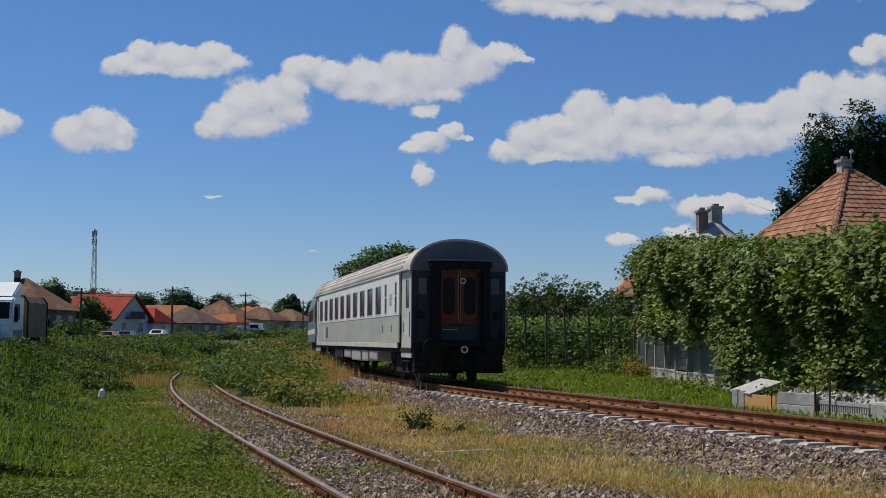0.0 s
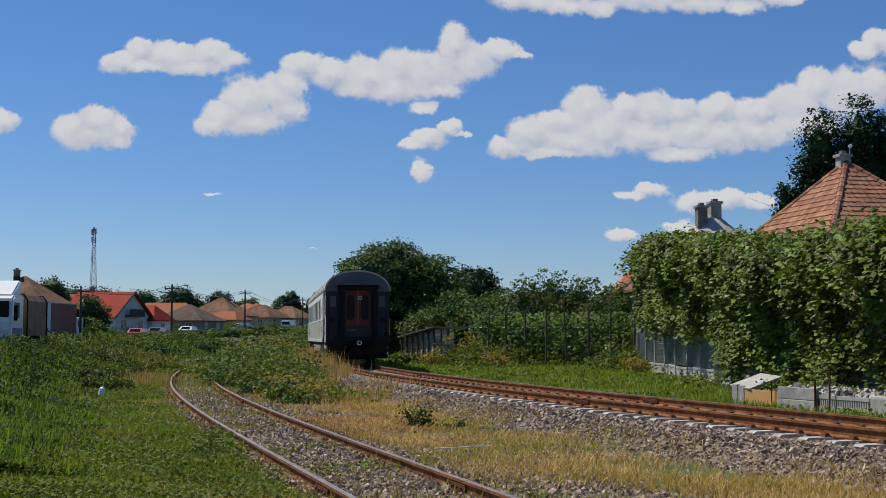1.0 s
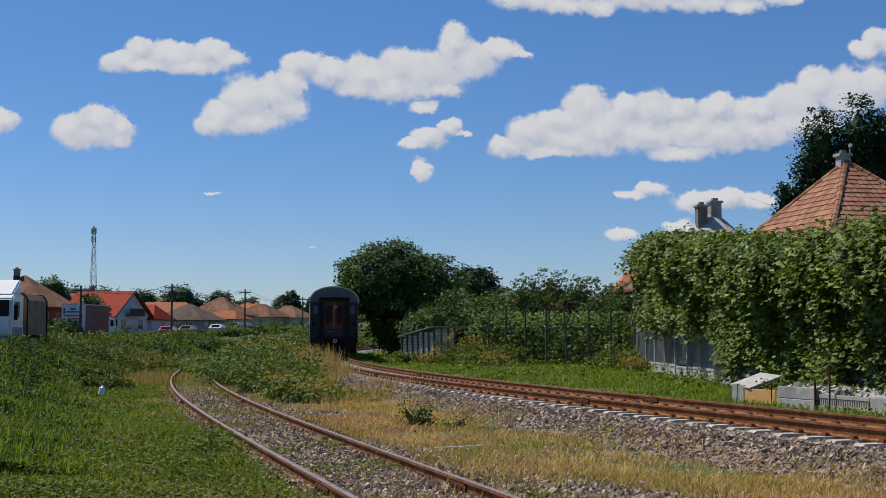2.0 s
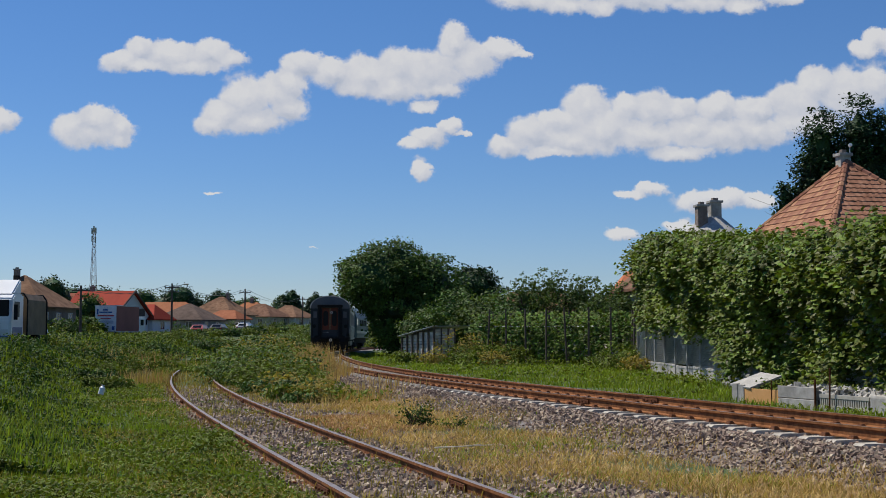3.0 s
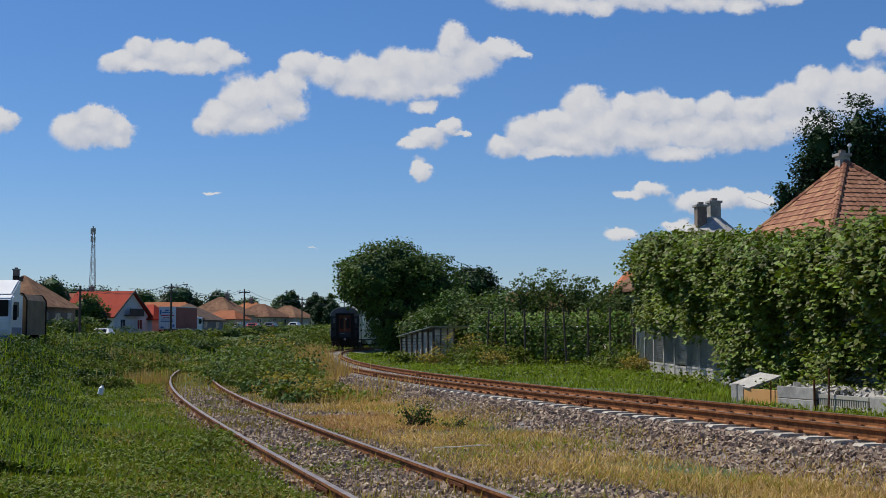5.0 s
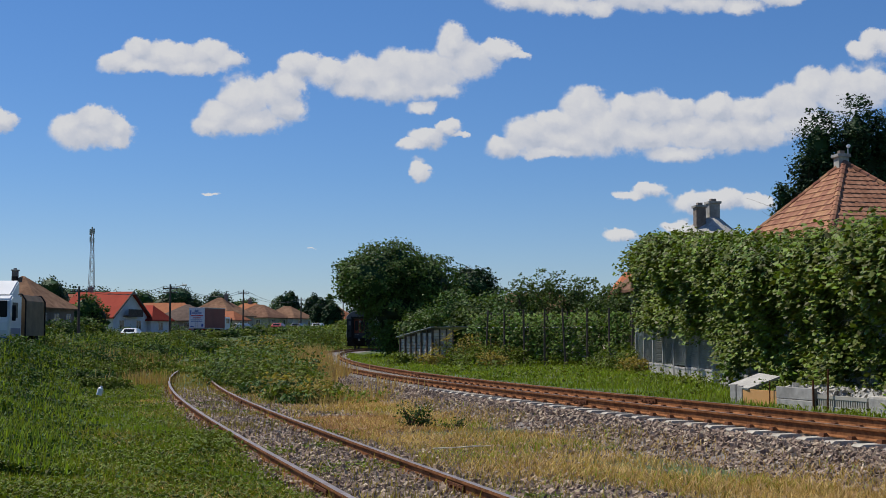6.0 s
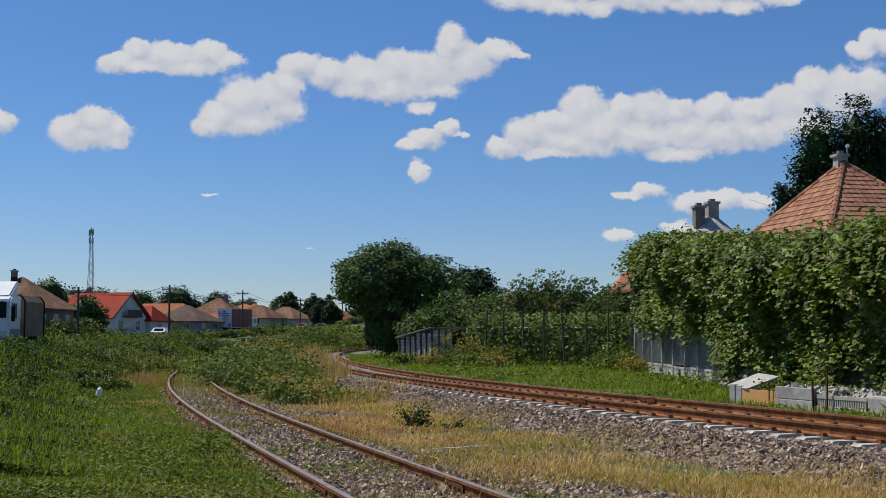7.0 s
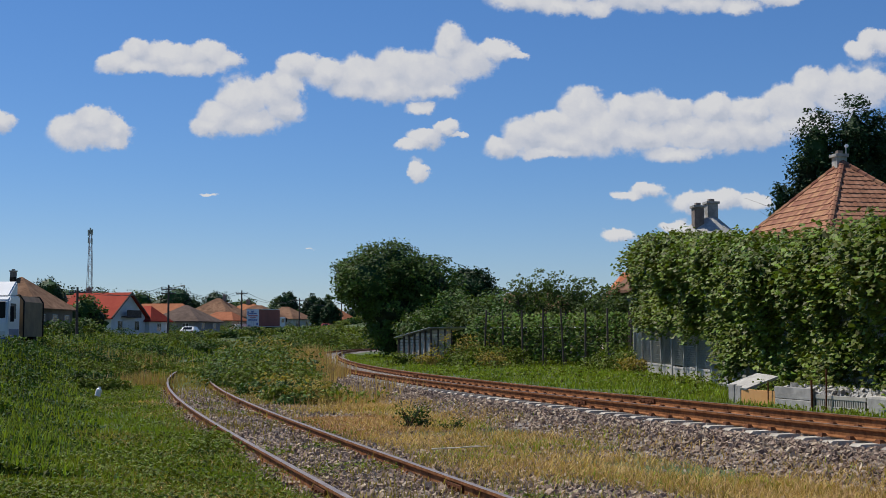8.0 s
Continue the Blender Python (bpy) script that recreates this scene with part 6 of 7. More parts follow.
def parked_truck():
    gz = float(ground_z(-24.4, 73))
    th = thing("parked_truck", pose(-22.35, 64.4, gz, 0, 0, 180 + 3), "white and blue lorry parked with a brown tarpaulin body", "truck")
    # own space: y forward, cab in front
    cab = [(0.0, .9), (2.15, .9), (2.2, 1.7), (1.95, 2.75), (1.6, 2.95), (.0, 3.0)]
    bm = bmesh.new()
    a = [bm.verts.new((-1.22, y, z)) for y, z in cab]
    b = [bm.verts.new((1.22, y, z)) for y, z in cab]
    n = len(cab)
    for i in range(n):
        bm.faces.new((a[i], a[(i + 1) % n], b[(i + 1) % n], b[i]))
    bm.faces.new(a[::-1]), bm.faces.new(b)
    bmesh.ops.recalc_face_normals(bm, faces=bm.faces)
    bmesh.ops.bevel(bm, geom=bm.edges[:], offset=.07, segments=2, affect="EDGES")
    part("cab", bm, M["truck_white"], th, "white cab")
    bm = bmesh.new()
    c0 = [bm.verts.new((x, y, z)) for x in (-1.1, 1.1) for y, z in ((0.05, 2.98), (1.6, 2.96), (.25, 3.72), (.05, 3.72))]
    for f in ((0, 1, 2, 3), (7, 6, 5, 4), (0, 4, 5, 1), (1, 5, 6, 2), (2, 6, 7, 3), (3, 7, 4, 0)):
        bm.faces.new([c0[i] for i in f])
    bmesh.ops.recalc_face_normals(bm, faces=bm.faces)
    bmesh.ops.bevel(bm, geom=bm.edges[:], offset=.06, segments=2, affect="EDGES")
    part("roof_fairing", bm, M["truck_white"], th, "white roof fairing")
    bm = bmesh.new()
    box(bm, -1.1, 1.1, 2.10, 2.16, 1.78, 2.68, .02, Matrix.Translation((0, .0, 0)) @ Matrix.Rotation(.0, 4, "X"))
    part("windscreen", bm, M["glass_dark"], th)
    for s in (-1, 1):
        part("side_window", boxes((s * 1.20, s * 1.235, .75, 1.65, 1.85, 2.6), bevel=.01), M["glass_dark"], th)
        part("blue_panel", boxes((s * 1.20, s * 1.232, .2, 1.9, .95, 1.35), bevel=.01), M["truck_blue"], th, "blue lower cab panel")
        part("mirror", boxes((s * 1.30, s * 1.48, 1.95, 2.05, 1.7, 2.45), bevel=.03), M["rubber"], th)
        part("headlamp", boxes((s * .75, s * 1.1, 2.15, 2.22, 1.05, 1.25), bevel=.02), M["lamp_white"], th)
    part("bumper", boxes((-1.22, 1.22, 2.05, 2.3, .45, .92), bevel=.05), M["truck_blue"], th)
    part("grille", boxes((-.7, .7, 2.16, 2.23, 1.0, 1.65), bevel=.02), M["rubber"], th)
    part("exhaust", rods(((.8, -.12, .9), (.8, -.12, 3.9), .09), ((-.8, -.12, 3.5), (-.8, -.12, 3.95), .16)), M["under"], th)
    part("chassis", boxes((-.5, .5, -4.4, 2.0, .6, .9), bevel=.02), M["under"], th)
    bm = bmesh.new()
    prism(bm, [(-1.25, .98), (1.25, .98), (1.25, 2.75), (1.05, 3.05), (-1.05, 3.05), (-1.25, 2.75)], -4.3, -.45)
    part("tarpaulin_body", bm, M["tarp_brown"], th, "brown sagging tarpaulin cover")
    for y in (-4.3, -.5):
        bm = bmesh.new()
        for p, q in (((-1.27, .95), (-1.27, 2.76)), ((-1.27, 2.76), (-1.06, 3.07)), ((-1.06, 3.07), (1.06, 3.07)), ((1.06, 3.07), (1.27, 2.76)), ((1.27, 2.76), (1.27, .95))):
            rod(bm, (p[0], y, p[1]), (q[0], y, q[1]), .045, seg=6)
        part("hoop", bm, M["rubber"], th)
    wheels(th, [(1.15, 1.3), (-1.15, 1.3), (1.15, -3.2), (-1.15, -3.2)], .5, .35)


def box_lorry():
    th = thing("box_lorry", Matrix(), "lorry with a rust-red box body and white advertising rear doors", "truck")
    part("box_body", boxes((-1.25, 1.25, .04, 6.1, 1.0, 3.85), bevel=.03), M["box_red"], th)
    part("top_rail", boxes((-1.27, 1.27, 0, 6.12, 3.80, 3.90), bevel=.015), M["tin"], th)
    part("bottom_rail", boxes((-1.27, 1.27, 0, 6.12, .95, 1.05), bevel=.015), M["tin"], th)
    for s in (-1, 1):
        d = part("rear_door", boxes((s * .01, s * 1.23, .0, .05, 1.05, 3.8), bevel=.01), M["sign_white"], th, "white door with blue and red lettering")
        part("lock_rod", rods(((s * .18, -.03, 1.08), (s * .18, -.03, 3.75), .022), seg=6), M["tin"], d)
        part("tail_lamp", boxes((s * .85, s * 1.2, -.02, .04, .72, .88), bevel=.01), M["tail_red"], th)
        part("mirror", boxes((s * 1.28, s * 1.42, 7.9, 8.0, 1.8, 2.5), bevel=.02), M["rubber"], th)
        part("cab_window", boxes((s * 1.13, s * 1.165, 6.75, 7.6, 1.75, 2.4)), M["glass"], th)
    # unreadable advertising, as plain bars
    for x0, x1, z0, z1, c in ((-.75, .75, 3.05, 3.2, "sign_blue"), (-.35, .25, 3.3, 3.5, "sign_blue"), (-.95, .95, 2.68, 2.84, "sign_red"), (-.6, .6, 2.38, 2.5, "sign_red"),
                              (-.9, .9, 2.12, 2.2, "sign_blue"), (-.9, .9, 1.92, 2.0, "sign_blue"), (-1.05, -.85, 2.9, 3.5, "sign_blue"), (.75, 1.05, 1.2, 1.6, "sign_blue"), (-1.0, -.45, 1.15, 1.3, "sign_blue")):
        part("sign_bar", boxes((x0, x1, -.008, .0, z0, z1)), M[c], th)
    part("cab", boxes((-1.15, 1.15, 6.3, 8.0, .7, 2.65), bevel=.12), M["truck_white"], th, "white cab")
    part("windscreen", boxes((-1.0, 1.0, 7.98, 8.02, 1.7, 2.4)), M["glass"], th)
    part("chassis", boxes((-.45, .45, .1, 7.8, .55, .95)), M["under"], th)
    part("underrun_bar", boxes((-1.1, 1.1, .02, .10, .45, .6), bevel=.01), M["under"], th)
    wheels(th, [(1.15, 1.6), (-1.15, 1.6), (1.15, 7.0), (-1.15, 7.0)], .48, .3)
    return th


def car(paint, label, van=False):
    th = thing("van" if van else "car", Matrix(), label, "van" if van else "car")
    h = 1.95 if van else 1.45
    bm = bmesh.new()
    prof = ([(0, .35), (4.6, .35), (4.6, .95), (3.7, 1.15), (3.2, h - .05), (2.8, h), (.1, h), (0, 1.7)] if van else
            [(0, .35), (4.2, .35), (4.25, .7), (3.9, .85), (3.1, .95), (2.5, h - .04), (2.1, h), (1.0, h), (.75, h - .04), (.15, .98), (0, .9)])
    a = [bm.verts.new((-.86, y, z)) for y, z in prof]
    b = [bm.verts.new((.86, y, z)) for y, z in prof]
    n = len(prof)
    for i in range(n):
        bm.faces.new((a[i], a[(i + 1) % n], b[(i + 1) % n], b[i]))
    bm.faces.new(a[::-1]), bm.faces.new(b)
    for v in bm.verts:
        if v.co.z > 1.0:
            v.co.x *= .84 if not van else .95
    bmesh.ops.recalc_face_normals(bm, faces=bm.faces)
    bmesh.ops.bevel(bm, geom=bm.edges[:], offset=.05, segments=2, affect="EDGES")
    part("body", bm, M[paint], th)
    for s in (-1, 1):
        k = .95 if van else .84
        part("side_window", boxes((s * .86 * k - s * .02, s * .86 * k + s * .012, .8 if not van else 2.6, 2.4 if not van else 3.2, 1.02 if not van else 1.2, h - .12), bevel=.01), M["glass"], th)
        part("tail_lamp", boxes((s * .6, s * .84, -.02, .08, .72, .9), bevel=.01), M["tail_red"], th)
    bm = bmesh.new()
    c = [(-.62, .2, 1.02), (.62, .2, 1.02), (.58, .66, h - .1), (-.58, .66, h - .1)] if not van else [(-.7, -.01, 1.15), (.7, -.01, 1.15), (.66, .0, 1.65), (-.66, .0, 1.65)]
    v4 = [bm.verts.new((x, y - .012, z + .012)) for x, y, z in c]
    bm.faces.new(v4)
    bmesh.ops.solidify(bm, geom=bm.faces[:], thickness=.015)
    part("rear_window", bm, M["glass"], th)
    part("plate", boxes((-.26, .26, -.025, .01, .55, .66)), M["sign_white"], th)
    wheels(th, [(.84, .8), (-.84, .8), (.84, 3.4), (-.84, 3.4)], .31, .2)
    return th


def road_pose(y, side=0.0, yaw=None):
    d = (float(road_x(y + 2)) - float(road_x(y - 2))) / 4
    ang = math.degrees(math.atan2(-d, 1)) if yaw is None else yaw
    return pose(float(road_x(y)) + side, y, float(road_z(y)) + .06, 0, 0, ang)


parked_truck()
lorry = box_lorry()
red_car = car("car_red", "red car driving away along the road")
dark_car = car("car_dark", "dark car driving away along the road")
silver_car = car("car_silver", "silver car driving along the road")
white_car = car("car_white", "white car following along the road")
white_van = car("car_white", "white van driving away along the road", True)
parked = car("car_white", "white car parked beside the road", False)
parked.matrix_world = pose(-35.4, 216, float(ground_z(-35.4, 216)) + .02, 0, 0, -60)


# ---- stones, grass and weeds ----
def scatter(n, x0, x1, y0, y1, keep, seed, power=1.0):
    """Random ground places, denser near the eye; keep(x, y) gives the chance to stay."""
    r = np.random.default_rng(seed)
    u = r.random(n)
    y = (y0 ** (1 - power) + u * (y1 ** (1 - power) - y0 ** (1 - power))) ** (1 / (1 - power)) if power != 1 else y0 * (y1 / y0) ** u
    w = np.clip(.40 * y + 1.5, 0, 60)
    x = np.maximum(x0, -w) + r.random(n) * (np.minimum(x1, w) - np.maximum(x0, -w))
    k = r.random(n) < keep(x, y)
    x, y = x[k], y[k]
    return np.stack([x, y, ground_z(x, y)], 1)


def stuff(name, vf, mat, label, category):
    return tagged(mesh_of(name, vf[0], vf[1], M[mat]), label, category, kind="stuff")


def bed_stones():
    near = lambda x, y: (np.abs(off_main(x, y)) < 2.75) * (1 - .55 * (np.abs(off_main(x, y)) < 1.3)) * (1 - .55 * step(np.abs(off_main(x, y)), 2.0, 2.8))
    p = scatter(170000, -8, 9, 13.5, 60, near, 21, 1.35)
    dm = off_main(p[:, 0], p[:, 1])
    # stones lie between the sleepers, not on them
    sp, sd = line_points(main_x, main_slope, 4.0, 100.0, .62)
    foot = p[:, 1] + dm * main_slope(p[:, 1]) / np.sqrt(1 + main_slope(p[:, 1]) ** 2)
    along = np.interp(foot, sp[:, 1], np.arange(len(sp)))
    free = (np.abs(along - np.round(along)) > .23) | (np.abs(dm) > 1.32)
    p, dm = p[free], dm[free]
    p[:, 2] += rng.uniform(-.03, .010, len(p)) + .02 * (np.abs(dm) > 1.6)
    stuff("main_ballast", pebbles(p, .051), "stone", "grey-brown crushed stone ballast of the main line", "ballast")
    keep = lambda x, y: np.clip(gravel(x, y), 0, 1) * (np.abs(off_main(x, y)) > 2.5) * .9
    p = scatter(92000, -9, 7, 11.0, 42, keep, 22, 1.5)
    p[:, 2] += rng.uniform(-.015, .02, len(p))
    stuff("siding_ballast", pebbles(p, .048), "stone", "grey crushed stones in and beside the siding", "ballast")
    keep = lambda x, y: .25 * dryness(x, y) * (np.abs(off_main(x, y)) > 2.2)
    p = scatter(26000, -6, 8, 11.0, 36, keep, 23, 1.5)
    stuff("loose_stones", pebbles(p, .048), "stone", "loose stones scattered in the dry strip", "stones")


def lawn_keep(x, y):
    ds, dm = off_side(x, y), off_main(x, y)
    left = step(-ds, .88, 1.35)
    patchy = np.clip(.75 + .5 * fuzz(x, y, 1.6, 7), .15, 1)
    return left * patchy


def verge_keep(x, y):
    return step(off_main(x, y) + 1.3 * step(y, 46, 64), 2.3, 3.0) * (x < FENCE_X - .1) * np.clip(.75 + .5 * fuzz(x, y, 1.8, 27), .2, 1)


def weed_height(x, y):
    """Height of the weeds on the left bank."""
    ds = off_side(x, y)
    h = .10 + .62 * step(-ds, 3.0, 7.0) * np.clip(.70 + .75 * fuzz(x, y, 1.9, 3), .18, 1.5) + .35 * step(y, 40, 75) * step(-ds, 2.0, 6)
    return h * (1 - .75 * step(-(x - road_x(np.clip(y, 40, 340))), -5.5, -3.2))


def plants():
    # short grass left of the siding
    p = scatter(205000, -20, 3, 11.5, 60, lawn_keep, 31, 1.6)
    stuff("lawn_grass", blades(p, .065 + .05 * rng.random(len(p)) + .05 * np.clip(fuzz(p[:, 0], p[:, 1], 1.1, 4), 0, 1), .0035 + .00024 * p[:, 1]), "blade", "bright green rough grass beside the siding", "grass")
    p = scatter(210000, -20, 3, 11.5, 45, lambda x, y: lawn_keep(x, y) * np.clip(.45 + .8 * fuzz(x, y, 1.3, 15), 0, 1), 32, 1.6)
    p[:, 2] += .015 + .12 * rng.random(len(p)) ** 1.5
    stuff("broadleaf_weeds", leaves(p, .040 + .0008 * p[:, 1], up=.6), "weed", "low broad-leaved weeds in the grass", "weeds")
    p = scatter(150000, -16, 3, 11.5, 40, lambda x, y: lawn_keep(x, y) * step(fuzz(x, y, 1.9, 37), .15, .6), 43, 1.6)
    stuff("pale_grass", blades(p, .06 + .07 * rng.random(len(p)), .0032 + .00022 * p[:, 1], .9), "half", "yellowing grass in the lawn", "grass")
    # weeds creeping over the rail
    p = scatter(60000, -7, 0, 15, 30, lambda x, y: (np.abs(off_side(x, y) + 1.28) < .36 + .2 * fuzz(x, y, .7, 2)) * step(fuzz(x, y * 0 + 1, 1.1, 41) + .4 * (np.abs(y - 20.5) < 2.2), .25, .6), 46, 1.4)
    p[:, 2] += .04 + .15 * rng.random(len(p))
    stuff("rail_side_weeds", leaves(p, .06, up=.6), "weed", "broad weeds creeping over the siding rail", "weeds")
    p = scatter(50000, -9, 3, 11, 45, lambda x, y: (np.abs(off_side(x, y)) < 1.5) * step(fuzz(x, y, 1.1, 47), .3, .7), 47, 1.5)
    p[:, 2] += .02 + .07 * rng.random(len(p))
    stuff("trackbed_plants", leaves(p, .035 + .0007 * p[:, 1], up=.8), "weed", "small green plants between the siding rails", "weeds")
    # brown dead patch
    def dead(x, y):
        return step(1.25 - np.hypot((x + 1.75) / 1.5, (y - 25.2) / 2.6) + .35 * fuzz(x, y, .8, 3), 0, .4) * (off_side(x, y) > 1.2)
    p = scatter(160000, -5, 2, 20, 30, dead, 44, 1.4)
    stuff("dead_grass", blades(p, .03 + .06 * rng.random(len(p)), .006, 1.8), "brown_straw", "brown dead grass flattened between the tracks", "grass")
    # tall weeds of the bank
    def bank(x, y):
        return step(-off_side(x, y), 2.6, 4.5) * (x > road_x(np.clip(y, 40, 340)) + 3.2)
    p = scatter(330000, -40, -2, 15, 150, bank, 33, 1.15)
    h = weed_height(p[:, 0], p[:, 1])
    p[:, 2] += h * rng.random(len(p)) ** .7
    # darker leaves mixed in by noise, more of them on the nearer bank
    dark = rng.random(len(p)) < np.clip(.62 + .7 * fuzz(p[:, 0], p[:, 1], 3.2, 33) + .6 * step(-off_side(p[:, 0], p[:, 1]), 3.2, 5.2) * (1 - step(p[:, 1], 50, 72)), .06, .96)
    q = p[~dark]
    stuff("bank_weeds", leaves(q, .05 + .0013 * q[:, 1], up=.5), "weed", "dense tall green weeds on the bank", "weeds")
    q = p[dark]
    stuff("bank_nettles", leaves(q, .05 + .0013 * q[:, 1], up=.3), "weed_dark", "darker green weeds on the bank", "weeds")
    p = scatter(60000, -40, -2, 15, 120, bank, 34, 1.2)
    h = weed_height(p[:, 0], p[:, 1])
    stuff("bank_grass", blades(p, h * .9 + .12, .006 + .0003 * p[:, 1], .5), "blade", "tall grass stalks among the bank weeds", "grass")
    # field between the tracks, far part
    mid = lambda x, y: step(off_side(x, y), 1.5, 2.6) * step(-off_main(x, y) + 1.2 * step(y, 48, 64), 2.2, 3.4) * step(y, 31, 38)
    p = scatter(120000, -30, 2, 32, 190, mid, 35, 1.2)
    p[:, 2] += (.22 + .5 * step(p[:, 1], 60, 110) + .3 * fuzz(p[:, 0], p[:, 1], 3, 6)) * rng.random(len(p)) ** .8
    stuff("field_weeds", leaves(p, .07 + .0017 * p[:, 1], up=.5), "weed", "rank green weeds between the two tracks", "weeds")
    # dry strip
    dk = lambda x, y: dryness(x, y) * (np.abs(off_main(x, y)) > 2.0)
    p = scatter(330000, -8, 9, 11, 46, dk, 36, 1.5)
    n = len(p)
    sel = rng.random(n)
    tone = fuzz(p[:, 0], p[:, 1], 1.9, 17) * .35 + sel
    for nm, mt, k, lab in (("dry_grass", "dry", tone > .31, "parched straw-coloured grass between the tracks"), ("fading_grass", "half", (tone <= .31) & (tone > .05), "yellow-green fading grass between the tracks"),
                           ("tufted_grass", "blade", tone <= .05, "green tufts in the dry grass")):
        q = p[k]
        stuff(nm, blades(q, .05 + .09 * rng.random(len(q)), .003 + .0002 * q[:, 1], 1.5), mt, lab, "grass")
    # grass over the siding's bed and the shoulder
    sk = lambda x, y: (np.abs(off_side(x, y)) < 1.6) * (.14 + .6 * step(fuzz(x, y, 1.5, 19), .2, .7) + .55 * step(y, 32, 42))
    p = scatter(95000, -14, 4, 11, 64, sk, 37, 1.25)
    stuff("siding_grass", blades(p, .08 + .08 * rng.random(len(p)) + .0 * p[:, 1], .004 + .00022 * p[:, 1], .8), "half", "sparse grass growing in the siding", "grass")
    # overgrown far part of the siding
    p = scatter(26000, -16, -6, 60, 80, lambda x, y: (np.abs(off_side(x, y)) < 1.9), 41, 1.2)
    p[:, 2] += .22 * rng.random(len(p))
    stuff("siding_weeds", leaves(p, .14, up=.5), "weed", "weeds swallowing the far siding", "weeds")
    p = scatter(30000, -20, -9, 76, 125, lambda x, y: np.abs(off_side(x, y)) < 2.2, 45, 1.2)
    p[:, 2] += .09 * rng.random(len(p))
    stuff("trackbed_weeds", leaves(p, .20, up=.5), "weed_dark", "low weeds on the far siding bed", "weeds")
    # verge right of the line
    p = scatter(110000, -9, 8.5, 16, 110, verge_keep, 38, 1.25)
    stuff("verge_grass", blades(p, .11 + .07 * rng.random(len(p)), .004 + .00026 * p[:, 1], .6), "blade", "fresh green grass verge beyond the line", "grass")
    p = scatter(60000, -9, 8.5, 22, 110, lambda x, y: verge_keep(x, y) * np.clip(.1 + 1.2 * fuzz(x, y, 2.6, 23), 0, 1), 42, 1.2)
    p[:, 2] += (.10 + .28 * step(off_main(p[:, 0], p[:, 1]), 3.0, 5.0)) * rng.random(len(p))
    stuff("verge_weeds", leaves(p, .05 + .0016 * p[:, 1], up=.5), "weed", "patchy broad-leaved weeds on the verge", "weeds")
    # straw stalks standing above the weeds
    def reeds(name, n, cx, cy, sx, sy, h, seed):
        r = np.random.default_rng(seed)
        q = np.stack([cx + r.normal(size=n) * sx, cy + r.normal(size=n) * sy], 1)
        q = np.concatenate([q, ground_z(q[:, 0], q[:, 1])[:, None]], 1)
        stuff(name, blades(q, np.full(n, h), .012, .35), "dry", "pale dry standing stalks among the weeds", "stalks")
    reeds("dry_stalks", 520, -5.1, 51.5, .4, 1.5, .80, 51)
    reeds("dry_stalks", 1100, -8.3, 72, .8, 4.5, 1.0, 52)
    reeds("dry_stalks", 350, -10.8, 46.5, .5, .9, .55, 53)
    reeds("dry_stalks", 1000, -6.0, 55.5, .55, 2.2, 1.05, 55)
    reeds("dry_stalks", 420, -4.0, 46.5, .35, 2.0, .55, 56)
    reeds("dry_stalks", 700, -2.6, 35.5, .9, 2.2, .32, 57)
    reeds("dry_stalks", 500, -16.5, 66, 2.2, 1.5, 1.0, 54)


bed_stones()
plants()

# thicket between the tracks, rising with distance
def thicket():
    r = np.random.default_rng(77)
    k = 0
    for y in np.concatenate([np.arange(33, 62, 1.35), np.arange(62, 100, 3.2), np.arange(100, 155, 7)]):
        x0, x1 = float(side_x(y)) + 1.9 + .02 * (y - 33), float(main_x(y)) - 3.3 - 1.0 * float(1 - step(y, 36, 50))
        if x1 - x0 < .5:
            continue
        for j in range(2 if y < 75 else 3):
            x = x0 + (x1 - x0) * ((j + r.random() * .9) / (2 if y < 75 else 3))
            if r.random() < .16:
                continue
            h = (.32 + .55 * float(step(y, 34, 48)) + .45 * float(step(y, 60, 120))) * r.uniform(.5, 1.4)
            w = h * r.uniform(1.0, 1.5) + .12
            mt = ("weed", "weed", "half", "tree", "weed", "weed_dark", "weed", "tree")[int(r.integers(8))]
            bush("wild_bush", (x, y), [(0, 0, h * .55, w, w, h * .6), (w * .7, .2, h * .4, w * .7, w * .8, h * .45), (-w * .75, 0, h * .45, w * .75, w * .8, h * .5)], 80, 13, .055 + .0013 * y, M[mt],
                 "rank leafy bush in the thicket between the tracks", tight=.2 * h + .03, seed=300 + k, group="wild bushes")
            k += 1


thicket()
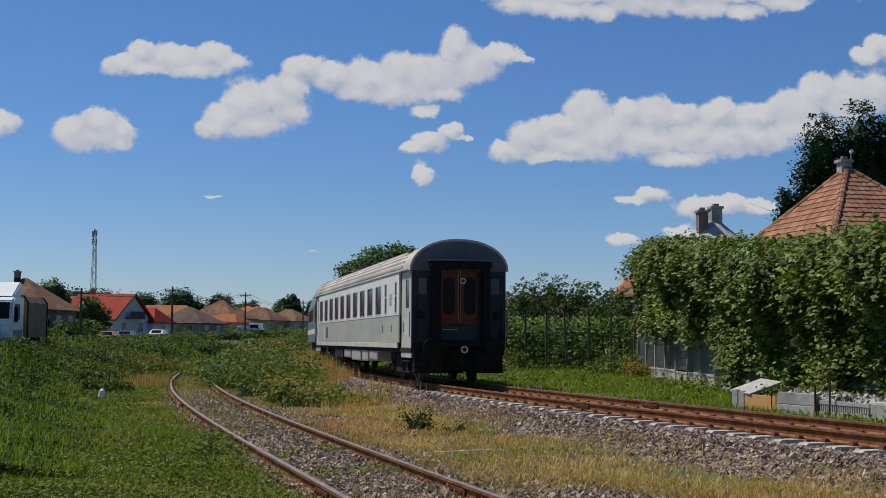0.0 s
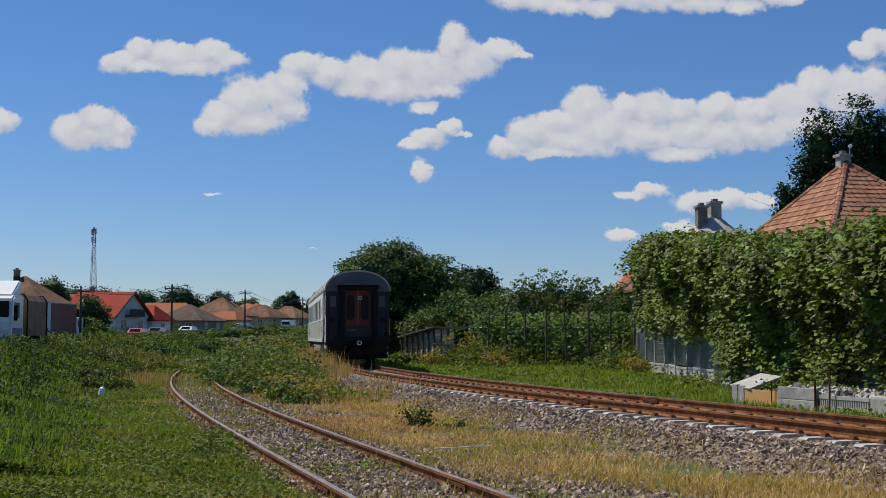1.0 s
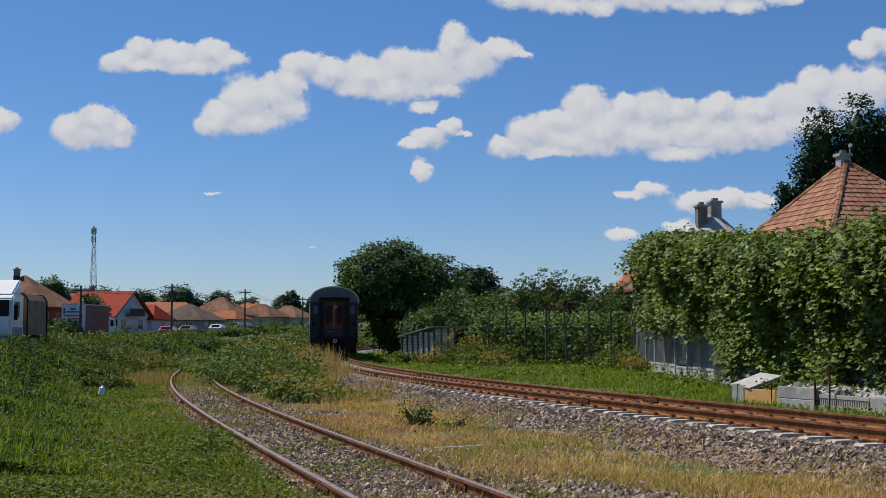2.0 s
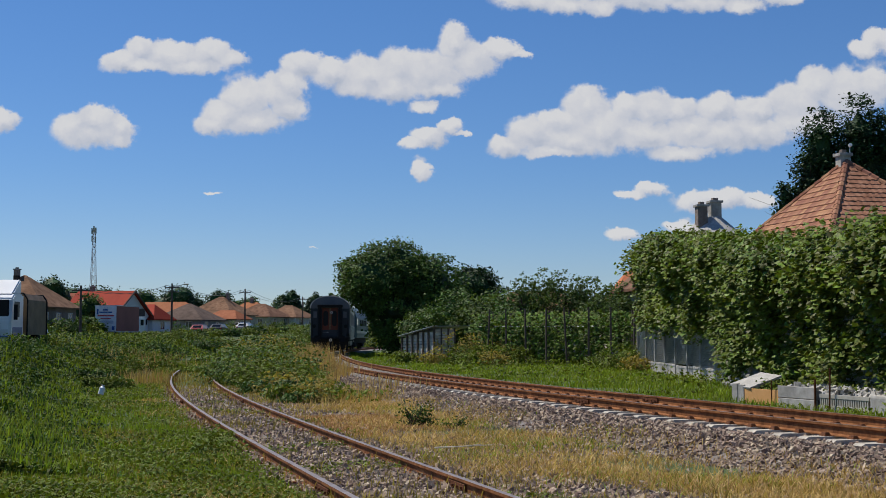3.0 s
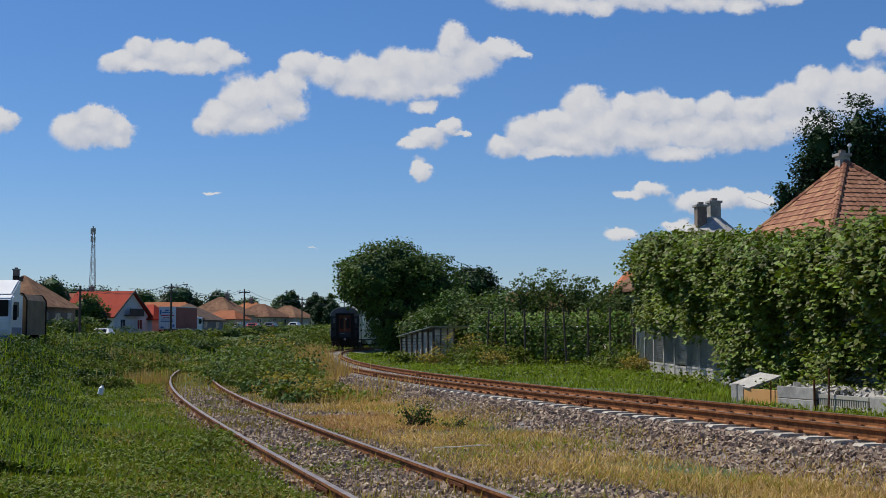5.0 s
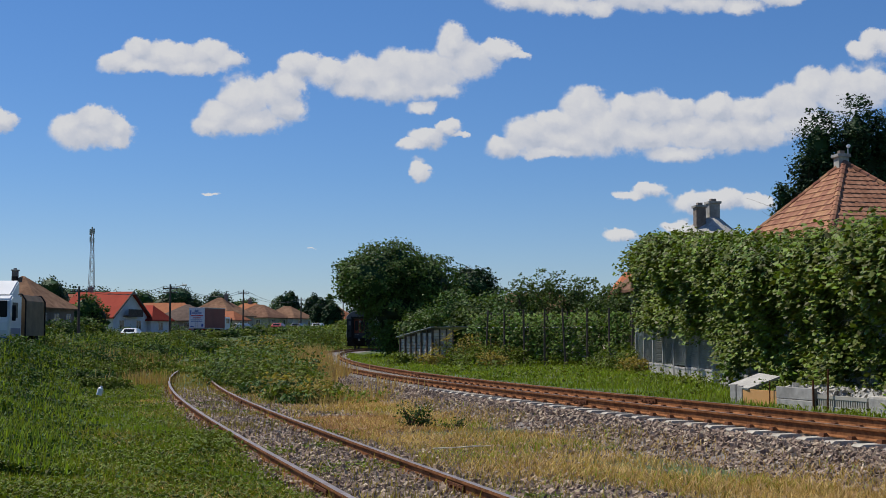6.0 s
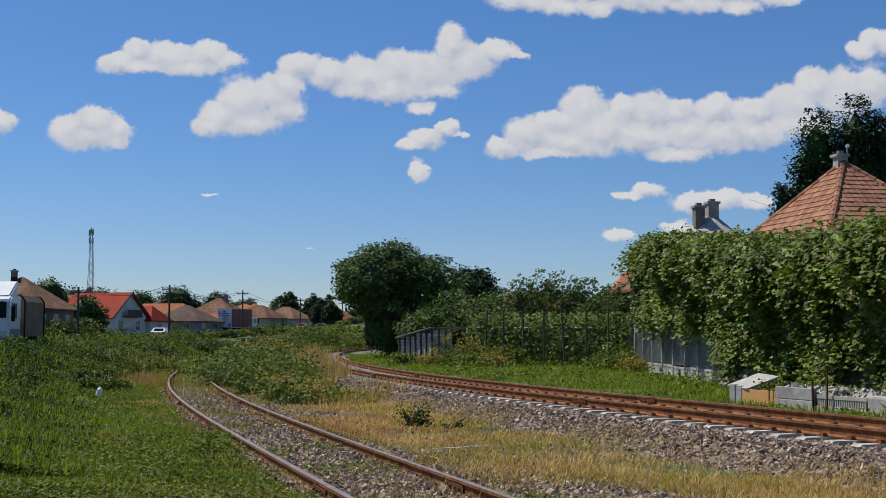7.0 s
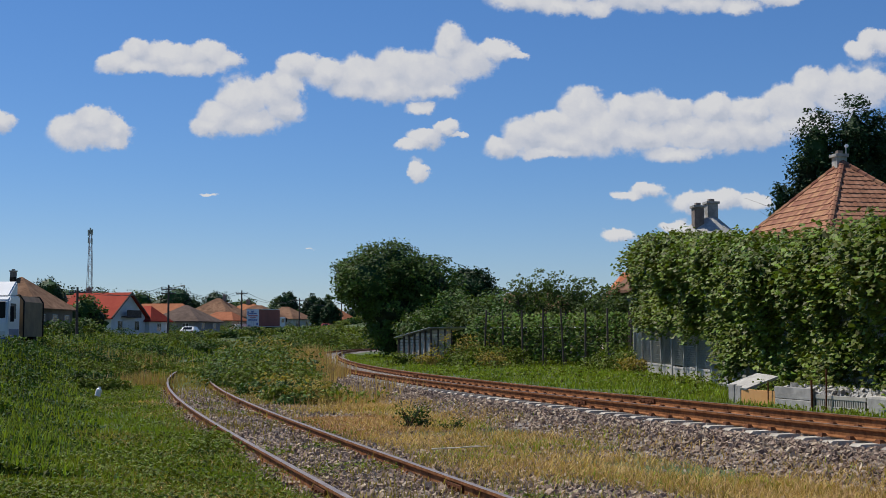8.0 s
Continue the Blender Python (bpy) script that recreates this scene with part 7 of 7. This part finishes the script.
# overgrown bank clumps on the left
for i, (x, y, s, mt) in enumerate([(-12.8, 47, .5, "tree"), (-13.5, 52, .6, "weed"), (-15.5, 56, .7, "tree"), (-17.5, 62, 1.0, "weed"), (-20, 66, 1.0, "weed"), (-14.5, 62, .9, "tree"), (-22, 74, 1.0, "weed"), (-18, 76, 1.0, "tree"),
                                  (-10.9, 41.5, .45, "half"), (-10.9, 32, .35, "tree"), (-12.2, 35, .45, "tree"), (-11.2, 29, .3, "weed"), (-13.4, 40, .5, "weed"), (-27, 88, 1.1, "weed"), (-24, 96, 1.2, "tree"), (-21, 90, 1.1, "weed"),
                                  (-30, 112, 1.1, "weed"), (-27, 120, 1.3, "tree"), (-23, 122, 1.4, "weed"), (-29, 140, 1.3, "weed"), (-25, 146, 1.5, "tree")]):
    bush("bank_bush", (x, y), [(0, 0, s * .4, s * 1.5, s, s * .5), (s * .9, .2, s * .3, s * 1.1, s * .8, s * .4), (-s * .9, 0, s * .3, s * 1.1, s * .8, s * .4)], 100, 14, .05 + .0013 * y, M["weed" if mt == "half" or i % 3 else "weed_dark"],
         "leafy green clump on the overgrown bank", tight=.2 * s, seed=400 + i, group="bank clumps")
# dark tuft in the dry grass
bush("dark_weed", (-.62, 24.6), [(0, 0, .16, .24, .2, .18), (.2, 0, .3, .13, .14, .22), (-.15, 0, .32, .10, .1, .16), (.3, .05, .12, .2, .15, .1)], 60, 11, .045, M["weed_dark"], "single straggling dark green weed in the dry grass", tight=.07, seed=500, category="weed")
bush("dark_weed", (.12, 24.5), [(0, 0, .08, .25, .2, .08), (.2, 0, .14, .1, .1, .1)], 30, 10, .04, M["weed_dark"], "low dark weed in the dry grass", tight=.06, seed=501, category="weed")


def litter():
    z = float(ground_z(-8.6, 32.4))
    th = thing("plastic_canister", pose(-8.45, 31.7, z + .28, 0, 14, 20), "white plastic canister lying in the grass", "canister")
    bm = rods(((0, 0, 0), (0, 0, .16), .07), ((0, 0, .16), (0, 0, .2), .07, .03), seg=14)
    part("body", bm, M["plastic"], th)
    part("cap", rods(((0, 0, .2), (0, 0, .23), .032), seg=12), M["plastic"], th)
    pl = part("dry_stick", rods(((-.15, 18.9, .09), (.7, 19.3, .10), .012, .006), ((.2, 19.06, .09), (.55, 18.95, .14), .008, .004), seg=6), M["palewood"])
    tagged(pl, "pale dry stick lying on the stones", "stick")


litter()


# ---- what moves ----
def spin(sets, rows_t):
    for ws in sets:
        y, z = ws.location.y, ws.location.z
        rows = []
        for t in rows_t:
            ang = -math.degrees((rear_y(t) - rear_y(0)) * 1.03 / .455)
            rows.append((t, pose(0, y, z, ang, 0, 0)))
        walk(ws, rows)


LORRY = [(0.0, -35.6, 101.5, -4.0), (1.0, -36.4, 114.8, -5.2), (1.5, -36.8, 121.5, -6.1), (2.5, -37.1, 134.5, -8.6), (3.5, -37.2, 147.3, -11.4),
         (4.5, -36.7, 161.0, -14.3), (5.5, -35.5, 174.5, -16.5), (6.5, -34.0, 188.2, -19.5), (7.25, -32.8, 200.3, -23.0), (8.0, -31.4, 213.5, -26.9)]


def motions():
    steps = [i * .5 for i in range(17)]
    walk(coach, [(t, line_pose(rear_y(t), 1.2, LC - 3.0)) for t in steps])
    walk(loco, [(t, line_pose(rear_y(t) + (LC + 1.1) * (.955 + .045 * min(1, t / 3)), 3.4, LL - 3.4)) for t in steps])
    for mover, y0, v, acc, side in ((red_car, 135.0, 12.7, .25, 1.4), (dark_car, 143.0, 13.0, .3, 1.4), (silver_car, 157.0, 13.0, .3, 1.4),
                                    (white_car, 68.0, 12.9, .02, 1.4), (white_van, 206.0, 19.5, -.25, 1.4)):
        walk(mover, [(t, road_pose(y0 + v * t + acc * t * t, side)) for t in steps])
    walk(lorry, [(t, pose(x, y, float(road_z(y)) + .06, 0, 0, a)) for t, x, y, a in LORRY])
    fine = [i / 15 * .5 for i in range(241)]
    spin(coach_sets + loco_sets, fine)


motions()
